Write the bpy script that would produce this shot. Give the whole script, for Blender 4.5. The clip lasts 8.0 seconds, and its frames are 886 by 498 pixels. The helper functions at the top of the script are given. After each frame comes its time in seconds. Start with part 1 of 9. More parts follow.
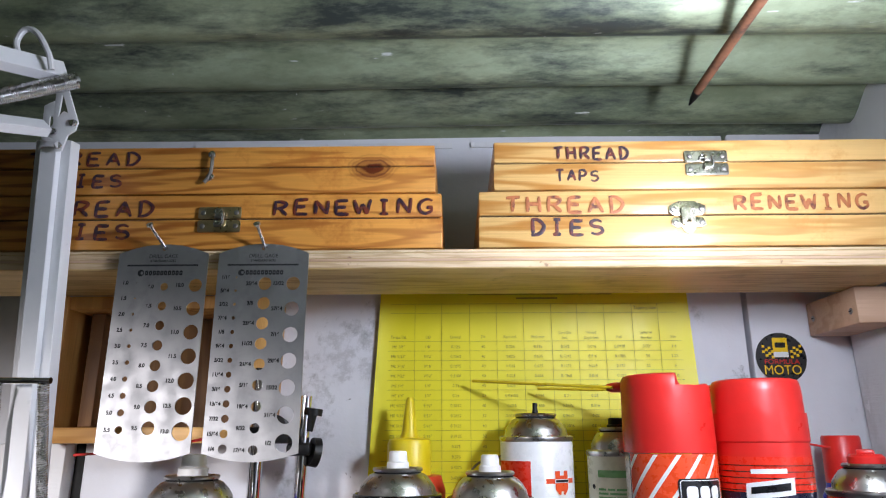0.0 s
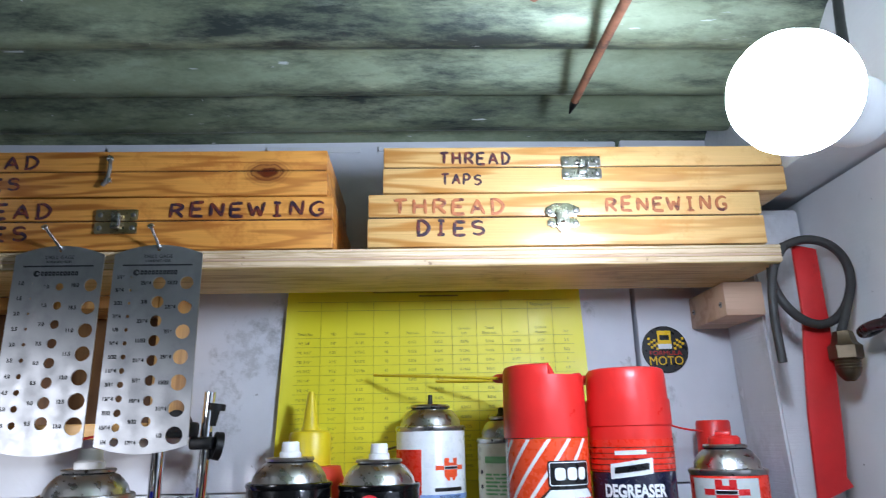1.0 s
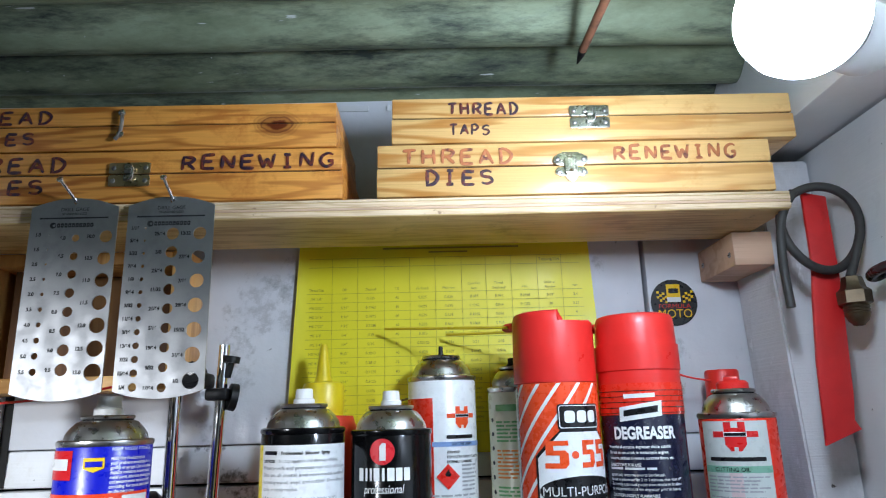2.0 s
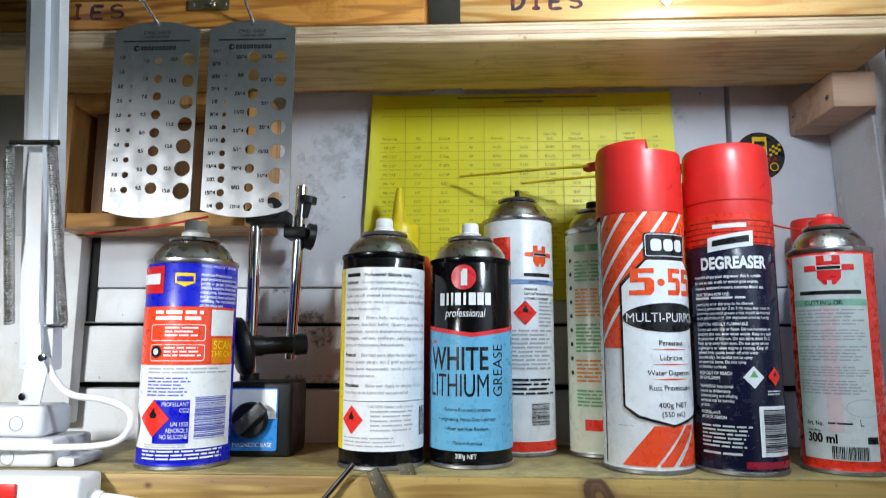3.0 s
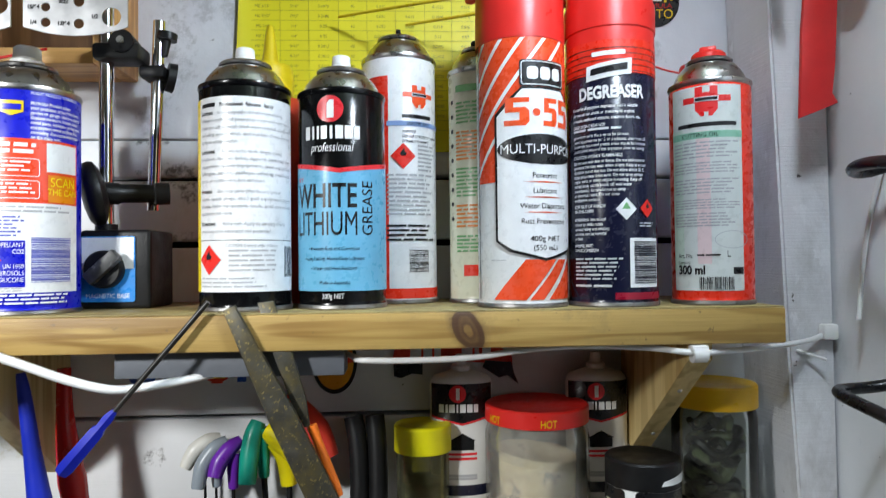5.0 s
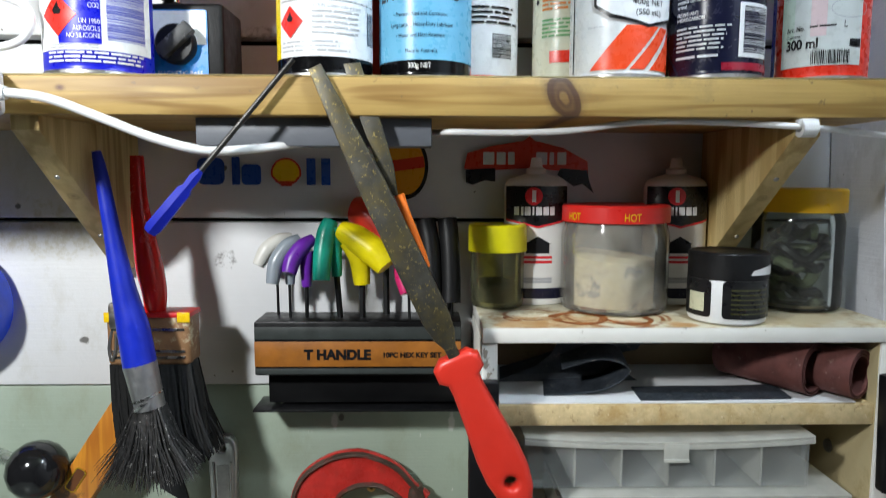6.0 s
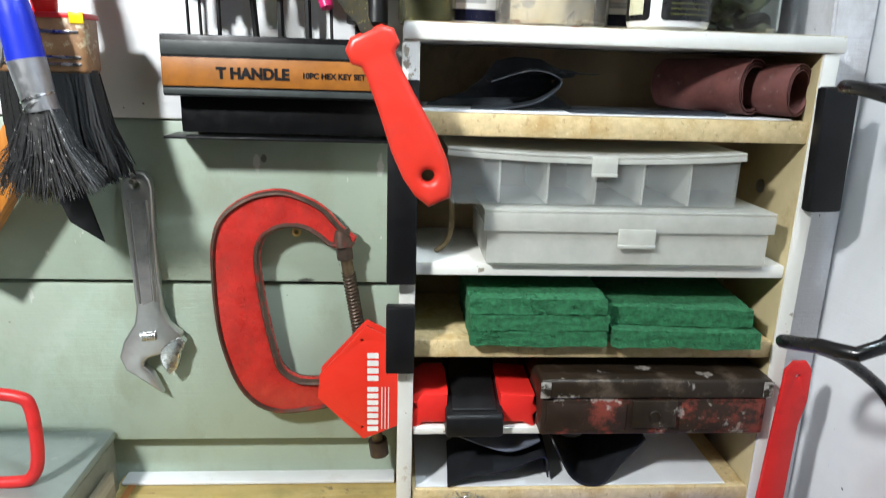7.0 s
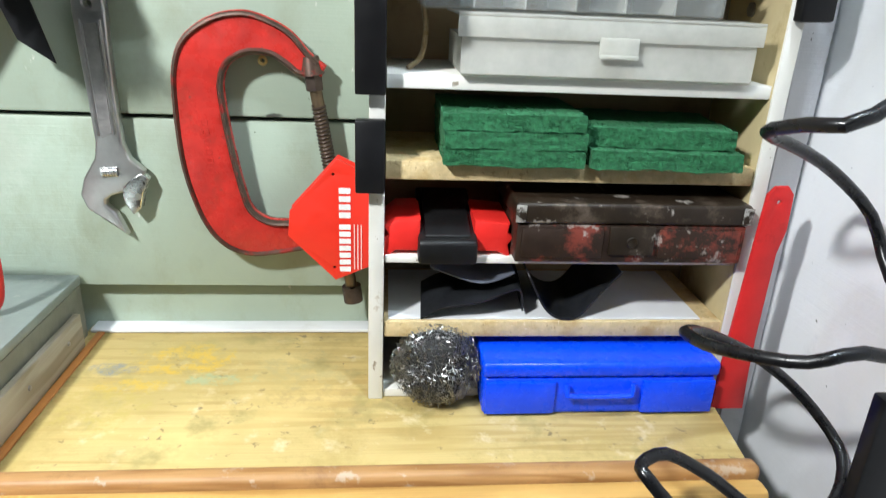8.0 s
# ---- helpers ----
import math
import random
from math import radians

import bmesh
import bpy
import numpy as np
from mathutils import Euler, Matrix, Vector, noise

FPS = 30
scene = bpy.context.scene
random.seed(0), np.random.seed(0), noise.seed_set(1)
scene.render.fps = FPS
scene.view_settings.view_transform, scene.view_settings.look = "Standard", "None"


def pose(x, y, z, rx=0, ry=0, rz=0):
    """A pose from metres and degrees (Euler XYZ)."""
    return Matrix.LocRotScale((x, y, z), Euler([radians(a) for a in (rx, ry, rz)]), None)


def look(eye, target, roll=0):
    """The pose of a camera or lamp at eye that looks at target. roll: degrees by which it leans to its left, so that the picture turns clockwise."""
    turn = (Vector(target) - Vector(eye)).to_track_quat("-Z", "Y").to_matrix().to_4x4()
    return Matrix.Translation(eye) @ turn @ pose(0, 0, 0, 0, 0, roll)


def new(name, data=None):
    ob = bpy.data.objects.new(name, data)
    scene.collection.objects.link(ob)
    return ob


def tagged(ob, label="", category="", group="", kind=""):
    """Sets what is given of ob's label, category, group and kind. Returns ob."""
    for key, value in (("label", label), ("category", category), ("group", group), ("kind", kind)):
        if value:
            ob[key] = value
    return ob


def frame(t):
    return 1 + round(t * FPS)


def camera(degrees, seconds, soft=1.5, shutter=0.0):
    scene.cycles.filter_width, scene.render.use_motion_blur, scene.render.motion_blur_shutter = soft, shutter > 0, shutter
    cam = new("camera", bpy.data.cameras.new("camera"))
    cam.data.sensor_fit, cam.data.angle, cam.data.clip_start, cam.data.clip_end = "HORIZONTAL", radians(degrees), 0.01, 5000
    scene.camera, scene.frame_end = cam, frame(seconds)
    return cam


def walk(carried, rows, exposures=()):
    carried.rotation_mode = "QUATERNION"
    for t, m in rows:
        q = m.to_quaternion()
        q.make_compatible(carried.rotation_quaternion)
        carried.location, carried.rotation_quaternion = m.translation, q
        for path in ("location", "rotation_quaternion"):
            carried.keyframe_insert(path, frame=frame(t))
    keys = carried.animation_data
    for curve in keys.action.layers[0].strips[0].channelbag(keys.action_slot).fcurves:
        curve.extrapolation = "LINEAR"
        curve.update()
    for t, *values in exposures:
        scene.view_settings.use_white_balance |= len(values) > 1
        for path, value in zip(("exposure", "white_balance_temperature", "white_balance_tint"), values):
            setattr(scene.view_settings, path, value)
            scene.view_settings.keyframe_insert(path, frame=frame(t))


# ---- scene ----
cam = camera(67.00, 8.0, soft=1.0, shutter=0.2)
PATH = [
    (0, (0.0731, -0.6503, 1.7186), (0.0637, -0.1687, 1.8526), -0.07),
    (0.5, (0.0966, -0.6782, 1.7256), (0.0945, -0.2002, 1.8722), -1.38),
    (1, (0.1334, -0.6792, 1.7088), (0.1509, -0.1979, 1.8434), -1.21),
    (1.2, (0.1436, -0.6794, 1.7007), (0.1695, -0.1970, 1.8295), -1.13),
    (2.3, (0.1194, -0.6761, 1.6667), (0.1149, -0.1894, 1.7808), -0.86),
    (2.5, (0.1079, -0.6747, 1.6507), (0.0922, -0.1857, 1.7540), 0.02),
    (3, (0.1010, -0.6534, 1.6052), (0.0783, -0.1590, 1.6760), 0.15),
    (3.5, (0.1137, -0.6373, 1.5869), (0.1032, -0.1399, 1.6372), 0.00),
    (4, (0.1513, -0.6206, 1.5792), (0.1678, -0.1225, 1.6198), -0.96),
    (4.2, (0.1678, -0.6194, 1.5793), (0.1940, -0.1221, 1.6242), -1.19),
    (5.3, (0.1206, -0.6166, 1.5181), (0.1410, -0.1171, 1.5110), -0.09),
    (5.5, (0.1011, -0.6111, 1.4970), (0.1094, -0.1114, 1.4798), 0.87),
    (6, (0.1016, -0.6012, 1.4472), (0.1117, -0.1041, 1.3943), 0.17),
    (6.5, (0.1215, -0.6009, 1.3791), (0.1413, -0.1085, 1.2946), 1.80),
    (7, (0.1379, -0.5956, 1.3105), (0.1722, -0.1148, 1.1777), 1.82),
    (7.5, (0.1413, -0.5994, 1.2649), (0.1792, -0.1234, 1.1164), 2.43),
    (8, (0.1507, -0.6028, 1.2247), (0.1957, -0.1388, 1.0440), 2.60),
]
walk(cam, [(t, look(eye, target, roll)) for t, eye, target, roll in PATH],
     [(0, -0.26, 6700, 20), (0.4, -0.27, 6150, 18), (1.2, -0.3, 6000, 15), (2.5, -0.42, 6300, 10), (3, -0.4, 6450, 10), (3.5, -0.32, 6500, 10), (4.2, -0.2, 6550, 10), (5.5, -0.15, 6600, 10), (6, 0.08, 6550, 10), (6.5, 0.75, 6500, 10), (7.2, 0.93, 6500, 10), (8, 1.16, 6500, 10)])

# ---- world, lamps ----
world = bpy.data.worlds.new("world")
scene.world = world
world.use_nodes = True
world.node_tree.nodes["Background"].inputs[0].default_value = (0.8, 0.87, 1.0, 1)
world.node_tree.nodes["Background"].inputs[1].default_value = 0.11


def lamp(name, kind, place, target, power, colour, size):
    data = bpy.data.lights.new(name, kind)
    data.energy, data.color = power, colour
    data.shadow_soft_size = size
    if kind == "SPOT":
        data.spot_size, data.spot_blend = radians(98), 0.6
    ob = new(name, data)
    ob.matrix_world = look(place, target)
    return ob


LAMP_HEAD = Vector((-0.42, -0.78, 1.80))
LAMP_AIM = Vector((-0.27, -0.10, 1.06))
lamp("desk_lamp_light", "SPOT", LAMP_HEAD, LAMP_AIM, 38, (0.95, 0.985, 1.0), 0.045)


# ---- materials ----
def nodes_of(name):
    m = bpy.data.materials.new(name)
    m.use_nodes = True
    nt = m.node_tree
    return m, nt, nt.nodes["Principled BSDF"]


def mixed(nt, a, b, fac, blend="MIX"):
    n = nt.nodes.new("ShaderNodeMix")
    n.data_type, n.blend_type = "RGBA", blend
    for slot, v in ((0, fac), (6, a), (7, b)):
        if isinstance(v, (int, float)):
            n.inputs[slot].default_value = v
        elif isinstance(v, tuple):
            n.inputs[slot].default_value = (*v, 1) if len(v) == 3 else v
        else:
            nt.links.new(v, n.inputs[slot])
    return n.outputs[2]


def noise_of(nt, scale, detail=4, rough=0.6, stretch=None, lo=None, hi=None, turn=None):
    co = nt.nodes.new("ShaderNodeTexCoord").outputs["Object"]
    mp = nt.nodes.new("ShaderNodeMapping")
    nt.links.new(co, mp.inputs[0])
    if stretch:
        mp.inputs["Scale"].default_value = stretch
    if turn:
        mp.inputs["Rotation"].default_value = turn
    n = nt.nodes.new("ShaderNodeTexNoise")
    nt.links.new(mp.outputs[0], n.inputs["Vector"])
    n.inputs["Scale"].default_value, n.inputs["Detail"].default_value, n.inputs["Roughness"].default_value = scale, detail, rough
    if lo is None:
        return n.outputs[0]
    r = nt.nodes.new("ShaderNodeMapRange")
    r.inputs["From Min"].default_value, r.inputs["From Max"].default_value = lo, hi
    nt.links.new(n.outputs[0], r.inputs["Value"])
    return r.outputs[0]


def bumped(nt, bsdf, height, strength, distance=0.001):
    b = nt.nodes.new("ShaderNodeBump")
    b.inputs["Strength"].default_value, b.inputs["Distance"].default_value = strength, distance
    nt.links.new(height, b.inputs["Height"])
    nt.links.new(b.outputs[0], bsdf.inputs["Normal"])


def scaled(c, k):
    return tuple(min(1.0, v * k) for v in c)


def plain(name, col, rough=0.5, metal=0.0, var=0.15, scale=30, bump=0.15, bscale=400, stain=None, stain_scale=12, stain_at=(0.55, 0.7), coat=0.0, spec=0.5):
    """Colour with two scales of variation, an optional stain colour and a fine relief."""
    m, nt, b = nodes_of(name)
    c = mixed(nt, scaled(col, 1 - var), scaled(col, 1 + var), noise_of(nt, scale, lo=0.3, hi=0.7))
    if stain:
        c = mixed(nt, c, stain, noise_of(nt, stain_scale, 8, 0.7, lo=stain_at[0], hi=stain_at[1]))
    nt.links.new(c, b.inputs["Base Color"])
    r = nt.nodes.new("ShaderNodeMapRange")
    r.inputs["To Min"].default_value, r.inputs["To Max"].default_value = max(0.02, rough - 0.08), min(1, rough + 0.1)
    nt.links.new(noise_of(nt, scale * 3, lo=0.3, hi=0.7), r.inputs["Value"])
    nt.links.new(r.outputs[0], b.inputs["Roughness"])
    b.inputs["Metallic"].default_value, b.inputs["Coat Weight"].default_value, b.inputs["Specular IOR Level"].default_value = metal, coat, spec
    if bump:
        bumped(nt, b, noise_of(nt, bscale, 3), bump, 0.0006)
    return m


def wood(name, light, dark, axis=0, rough=0.45, ring=26, knots=(), bump=0.25, stain=None, coat=0.0, stain_at=(0.52, 0.72), turns=34, edge=-0.2, pale=0.8):
    """Sawn pine: long grain along an axis, growth rings, pores and knots (x, y, z, half length, half height)."""
    m, nt, b = nodes_of(name)
    st = [1.0, 1.0, 1.0]
    st[axis] = 0.085
    long_noise = noise_of(nt, ring, 3, 0.5, tuple(st))
    wave = nt.nodes.new("ShaderNodeMath")
    wave.operation = "MULTIPLY"
    nt.links.new(long_noise, wave.inputs[0])
    wave.inputs[1].default_value = turns
    sine = nt.nodes.new("ShaderNodeMath")
    sine.operation = "SINE"
    nt.links.new(wave.outputs[0], sine.inputs[0])
    fac = nt.nodes.new("ShaderNodeMapRange")
    fac.inputs["From Min"].default_value = edge
    nt.links.new(sine.outputs[0], fac.inputs["Value"])
    c = mixed(nt, light, dark, fac.outputs[0])
    st2 = [700.0, 700.0, 700.0]
    st2[axis] = 14.0
    fine = noise_of(nt, 1, 3, 0.6, tuple(st2), 0.35, 0.75)
    c = mixed(nt, c, scaled(dark, 0.75), mixed(nt, (0, 0, 0), (0.35, 0.35, 0.35), fine))
    c = mixed(nt, c, scaled(light, 1.25), noise_of(nt, 9, 2, lo=0.45, hi=pale))
    if stain:
        c = mixed(nt, c, stain, noise_of(nt, 14, 8, 0.75, lo=stain_at[0], hi=stain_at[1]))
    for kx, ky, kz, half, high in knots:
        co = nt.nodes.new("ShaderNodeTexCoord").outputs["Object"]
        mp = nt.nodes.new("ShaderNodeMapping")
        mp.inputs["Location"].default_value = (-kx / half, -ky / half, -kz / high)
        mp.inputs["Scale"].default_value = (1 / half, 1 / half, 1 / high)
        nt.links.new(co, mp.inputs[0])
        d = nt.nodes.new("ShaderNodeVectorMath")
        d.operation = "LENGTH"
        nt.links.new(mp.outputs[0], d.inputs[0])
        w = nt.nodes.new("ShaderNodeMath")
        w.operation = "MULTIPLY_ADD"
        nt.links.new(noise_of(nt, 70, 3), w.inputs[0])
        w.inputs[1].default_value = 0.34
        nt.links.new(d.outputs["Value"], w.inputs[2])
        ramp = nt.nodes.new("ShaderNodeValToRGB")
        e = ramp.color_ramp.elements
        e[0].position, e[0].color = 0.40, (1.0, 1.0, 1.0, 1)
        e[1].position, e[1].color = 1.0, (0.0, 0.0, 0.0, 1)
        for pos, v in ((0.46, 0.60), (0.52, 0.66), (0.56, 0.92), (0.62, 0.36), (0.69, 0.50), (0.75, 0.16), (0.82, 0.30), (0.88, 0.06)):
            x = e.new(pos)
            x.color = (v, v, v, 1)
        nt.links.new(w.outputs[0], ramp.inputs[0])
        c = mixed(nt, c, (dark[0] * 0.36, dark[1] * 0.18, dark[2] * 0.15), ramp.outputs[0])
    nt.links.new(c, b.inputs["Base Color"])
    b.inputs["Roughness"].default_value, b.inputs["Coat Weight"].default_value = rough, coat
    b.inputs["Coat Roughness"].default_value = 0.25
    bumped(nt, b, fine, bump, 0.0004)
    return m


def blotch(nt, c, place, size, colour, ragged=1.5, scale=48, strength=0.8, broken=0):
    """One stain of a given place and half size with a ragged outline."""
    co = nt.nodes.new("ShaderNodeTexCoord").outputs["Object"]
    mp = nt.nodes.new("ShaderNodeMapping")
    mp.inputs["Location"].default_value = tuple(-p / s for p, s in zip(place, size))
    mp.inputs["Scale"].default_value = tuple(1 / s for s in size)
    nt.links.new(co, mp.inputs[0])
    d = nt.nodes.new("ShaderNodeVectorMath")
    d.operation = "LENGTH"
    nt.links.new(mp.outputs[0], d.inputs[0])
    w = nt.nodes.new("ShaderNodeMath")
    w.operation = "MULTIPLY_ADD"
    nt.links.new(noise_of(nt, scale, 6, 0.7), w.inputs[0])
    w.inputs[1].default_value = ragged * 2
    nt.links.new(d.outputs["Value"], w.inputs[2])
    r = nt.nodes.new("ShaderNodeMapRange")
    r.inputs["From Min"].default_value, r.inputs["From Max"].default_value = 1.0 + ragged, 0.65 + ragged
    r.inputs["To Max"].default_value = strength
    nt.links.new(w.outputs[0], r.inputs["Value"])
    fac = r.outputs[0]
    if broken:
        mu = nt.nodes.new("ShaderNodeMath")
        mu.operation = "MULTIPLY"
        nt.links.new(fac, mu.inputs[0])
        nt.links.new(noise_of(nt, broken, 7, 0.75, lo=0.44, hi=0.58), mu.inputs[1])
        fac = mu.outputs[0]
    return mixed(nt, c, colour, fac)


def add_blotches(m, some, broken=0):
    """Lays stains (place, half size, colour, strength) over a finished material's colour."""
    nt = m.node_tree
    b = nt.nodes["Principled BSDF"]
    c = b.inputs["Base Color"].links[0].from_socket
    for place, size, colour, strength in some:
        c = blotch(nt, c, place, size, colour, strength=strength, broken=broken)
    nt.links.new(c, b.inputs["Base Color"])
    return m


def add_knot(m, place, half, high, lean, colour):
    """A dark dead knot: an ellipse in x and z leaning by an angle, with a ragged rim and a paler heart."""
    nt = m.node_tree
    b = nt.nodes["Principled BSDF"]
    c = b.inputs["Base Color"].links[0].from_socket
    off = nt.nodes.new("ShaderNodeVectorMath")
    off.operation = "SUBTRACT"
    nt.links.new(nt.nodes.new("ShaderNodeTexCoord").outputs["Object"], off.inputs[0])
    off.inputs[1].default_value = place
    mp = nt.nodes.new("ShaderNodeMapping")
    mp.inputs["Rotation"].default_value = (0, radians(lean), 0)
    nt.links.new(off.outputs[0], mp.inputs[0])
    fit = nt.nodes.new("ShaderNodeVectorMath")
    fit.operation = "MULTIPLY"
    nt.links.new(mp.outputs[0], fit.inputs[0])
    fit.inputs[1].default_value = (1 / half, 0, 1 / high)
    d = nt.nodes.new("ShaderNodeVectorMath")
    d.operation = "LENGTH"
    nt.links.new(fit.outputs[0], d.inputs[0])
    w = nt.nodes.new("ShaderNodeMath")
    w.operation = "MULTIPLY_ADD"
    nt.links.new(noise_of(nt, 130, 4), w.inputs[0])
    w.inputs[1].default_value = 0.4
    nt.links.new(d.outputs["Value"], w.inputs[2])
    ramp = nt.nodes.new("ShaderNodeValToRGB")
    e = ramp.color_ramp.elements
    e[0].position, e[0].color = 0.26, (0.45, 0.45, 0.45, 1)
    e[1].position, e[1].color = 1.0, (0, 0, 0, 1)
    half_way = nt.nodes.new("ShaderNodeMath")
    half_way.operation = "MULTIPLY"
    half_way.inputs[1].default_value = 0.6
    nt.links.new(w.outputs[0], half_way.inputs[0])
    for pos, v in ((0.33, 0.92), (0.46, 0.80), (0.56, 0.96), (0.70, 0.92), (0.76, 0.35), (0.84, 0.22)):
        x = e.new(pos)
        x.color = (v, v, v, 1)
    nt.links.new(half_way.outputs[0], ramp.inputs[0])
    nt.links.new(mixed(nt, c, colour, ramp.outputs[0]), b.inputs["Base Color"])
    return m


def add_rings(m, some):
    """Rust rings (place, radius, width, colour, strength) left by wet tins, broken along their round."""
    nt = m.node_tree
    b = nt.nodes["Principled BSDF"]
    c = b.inputs["Base Color"].links[0].from_socket
    for k, (place, radius, width, colour, strength) in enumerate(some):
        co = nt.nodes.new("ShaderNodeTexCoord").outputs["Object"]
        d = nt.nodes.new("ShaderNodeVectorMath")
        d.operation = "DISTANCE"
        nt.links.new(co, d.inputs[0])
        d.inputs[1].default_value = place
        w = nt.nodes.new("ShaderNodeMath")
        w.operation = "MULTIPLY_ADD"
        nt.links.new(noise_of(nt, 90 + 7 * k, 5, 0.65), w.inputs[0])
        w.inputs[1].default_value = 2.2 * width
        nt.links.new(d.outputs["Value"], w.inputs[2])
        off = nt.nodes.new("ShaderNodeMath")
        off.operation = "SUBTRACT"
        nt.links.new(w.outputs[0], off.inputs[0])
        off.inputs[1].default_value = radius + 1.1 * width
        ab = nt.nodes.new("ShaderNodeMath")
        ab.operation = "ABSOLUTE"
        nt.links.new(off.outputs[0], ab.inputs[0])
        f = nt.nodes.new("ShaderNodeMapRange")
        f.inputs["From Min"].default_value, f.inputs["From Max"].default_value = width, 0.35 * width
        f.inputs["To Max"].default_value = strength
        nt.links.new(ab.outputs[0], f.inputs["Value"])
        worn = nt.nodes.new("ShaderNodeMath")
        worn.operation = "MULTIPLY"
        nt.links.new(f.outputs[0], worn.inputs[0])
        nt.links.new(noise_of(nt, 55, 3, 0.6, lo=0.36, hi=0.52), worn.inputs[1])
        c = mixed(nt, c, colour, worn.outputs[0])
    nt.links.new(c, b.inputs["Base Color"])
    return m


def wall_paint(name, col, rough, relief, grime, fleck, grime_at=(0.56, 0.74), fleck_at=(0.70, 0.73)):
    """Brushed wall paint: soft grime, sharp small flecks, brush marks and dents."""
    m, nt, b = nodes_of(name)
    c = mixed(nt, scaled(col, 0.93), scaled(col, 1.06), noise_of(nt, 7, 5, lo=0.3, hi=0.7))
    c = mixed(nt, c, grime, mixed(nt, (0, 0, 0), (0.75, 0.75, 0.75), noise_of(nt, 11, 8, 0.7, (1, 1, 0.6), grime_at[0], grime_at[1])))
    c = mixed(nt, c, scaled(grime, 0.35), noise_of(nt, 95, 3, 0.5, lo=0.735, hi=0.76))
    c = mixed(nt, c, fleck, noise_of(nt, 60, 5, 0.6, (1, 1, 0.5), fleck_at[0], fleck_at[1]))
    nt.links.new(c, b.inputs["Base Color"])
    r = nt.nodes.new("ShaderNodeMapRange")
    r.inputs["To Min"].default_value, r.inputs["To Max"].default_value = rough - 0.1, rough + 0.15
    nt.links.new(noise_of(nt, 30, lo=0.3, hi=0.7), r.inputs["Value"])
    nt.links.new(r.outputs[0], b.inputs["Roughness"])
    brush = mixed(nt, noise_of(nt, 70, 5, 0.65), noise_of(nt, 1, 3, 0.6, (9, 9, 420)), 0.35)
    bumped(nt, b, brush, relief, 0.0012)
    return m


def milky(name, col, clear, rough=0.3):
    """Thin translucent plastic: partly clear, partly scattering light through."""
    m, nt, b = nodes_of(name)
    b.inputs["Base Color"].default_value, b.inputs["Roughness"].default_value = (*col, 1), rough
    tl = nt.nodes.new("ShaderNodeBsdfTranslucent")
    tl.inputs[0].default_value = (*col, 1)
    tr = nt.nodes.new("ShaderNodeBsdfTransparent")
    one, two = nt.nodes.new("ShaderNodeMixShader"), nt.nodes.new("ShaderNodeMixShader")
    one.inputs[0].default_value = 0.35
    nt.links.new(b.outputs[0], one.inputs[1])
    nt.links.new(tl.outputs[0], one.inputs[2])
    fog = noise_of(nt, 40, 5, lo=0.2, hi=0.8)
    r = nt.nodes.new("ShaderNodeMapRange")
    r.inputs["To Min"].default_value, r.inputs["To Max"].default_value = max(0, clear - 0.12), min(1, clear + 0.12)
    nt.links.new(fog, r.inputs["Value"])
    nt.links.new(r.outputs[0], two.inputs[0])
    nt.links.new(one.outputs[0], two.inputs[1])
    nt.links.new(tr.outputs[0], two.inputs[2])
    nt.links.new(two.outputs[0], nt.nodes["Material Output"].inputs[0])
    return m


def thin_glass(name, tint, haze, fog_col=(0.7, 0.7, 0.68)):
    """Jar glass as a thin sheet: clear, with gloss by Fresnel and a film of dirt."""
    m, nt, b = nodes_of(name)
    b.inputs["Base Color"].default_value, b.inputs["Roughness"].default_value = (*fog_col, 1), 0.4
    tr, gl = nt.nodes.new("ShaderNodeBsdfTransparent"), nt.nodes.new("ShaderNodeBsdfGlossy")
    tr.inputs[0].default_value = (*tint, 1)
    gl.inputs["Roughness"].default_value = 0.08
    fr = nt.nodes.new("ShaderNodeFresnel")
    fr.inputs[0].default_value = 1.28
    one, two = nt.nodes.new("ShaderNodeMixShader"), nt.nodes.new("ShaderNodeMixShader")
    r = nt.nodes.new("ShaderNodeMapRange")
    r.inputs["To Min"].default_value, r.inputs["To Max"].default_value = haze * 0.4, haze * 1.8
    nt.links.new(noise_of(nt, 45, 6, 0.65, lo=0.3, hi=0.75), r.inputs["Value"])
    nt.links.new(r.outputs[0], one.inputs[0])
    nt.links.new(tr.outputs[0], one.inputs[1])
    nt.links.new(b.outputs[0], one.inputs[2])
    nt.links.new(fr.outputs[0], two.inputs[0])
    nt.links.new(one.outputs[0], two.inputs[1])
    nt.links.new(gl.outputs[0], two.inputs[2])
    nt.links.new(two.outputs[0], nt.nodes["Material Output"].inputs[0])
    return m


def glowing(name, col, strength):
    m, nt, b = nodes_of(name)
    b.inputs["Emission Color"].default_value, b.inputs["Emission Strength"].default_value = (*col, 1), strength
    return m


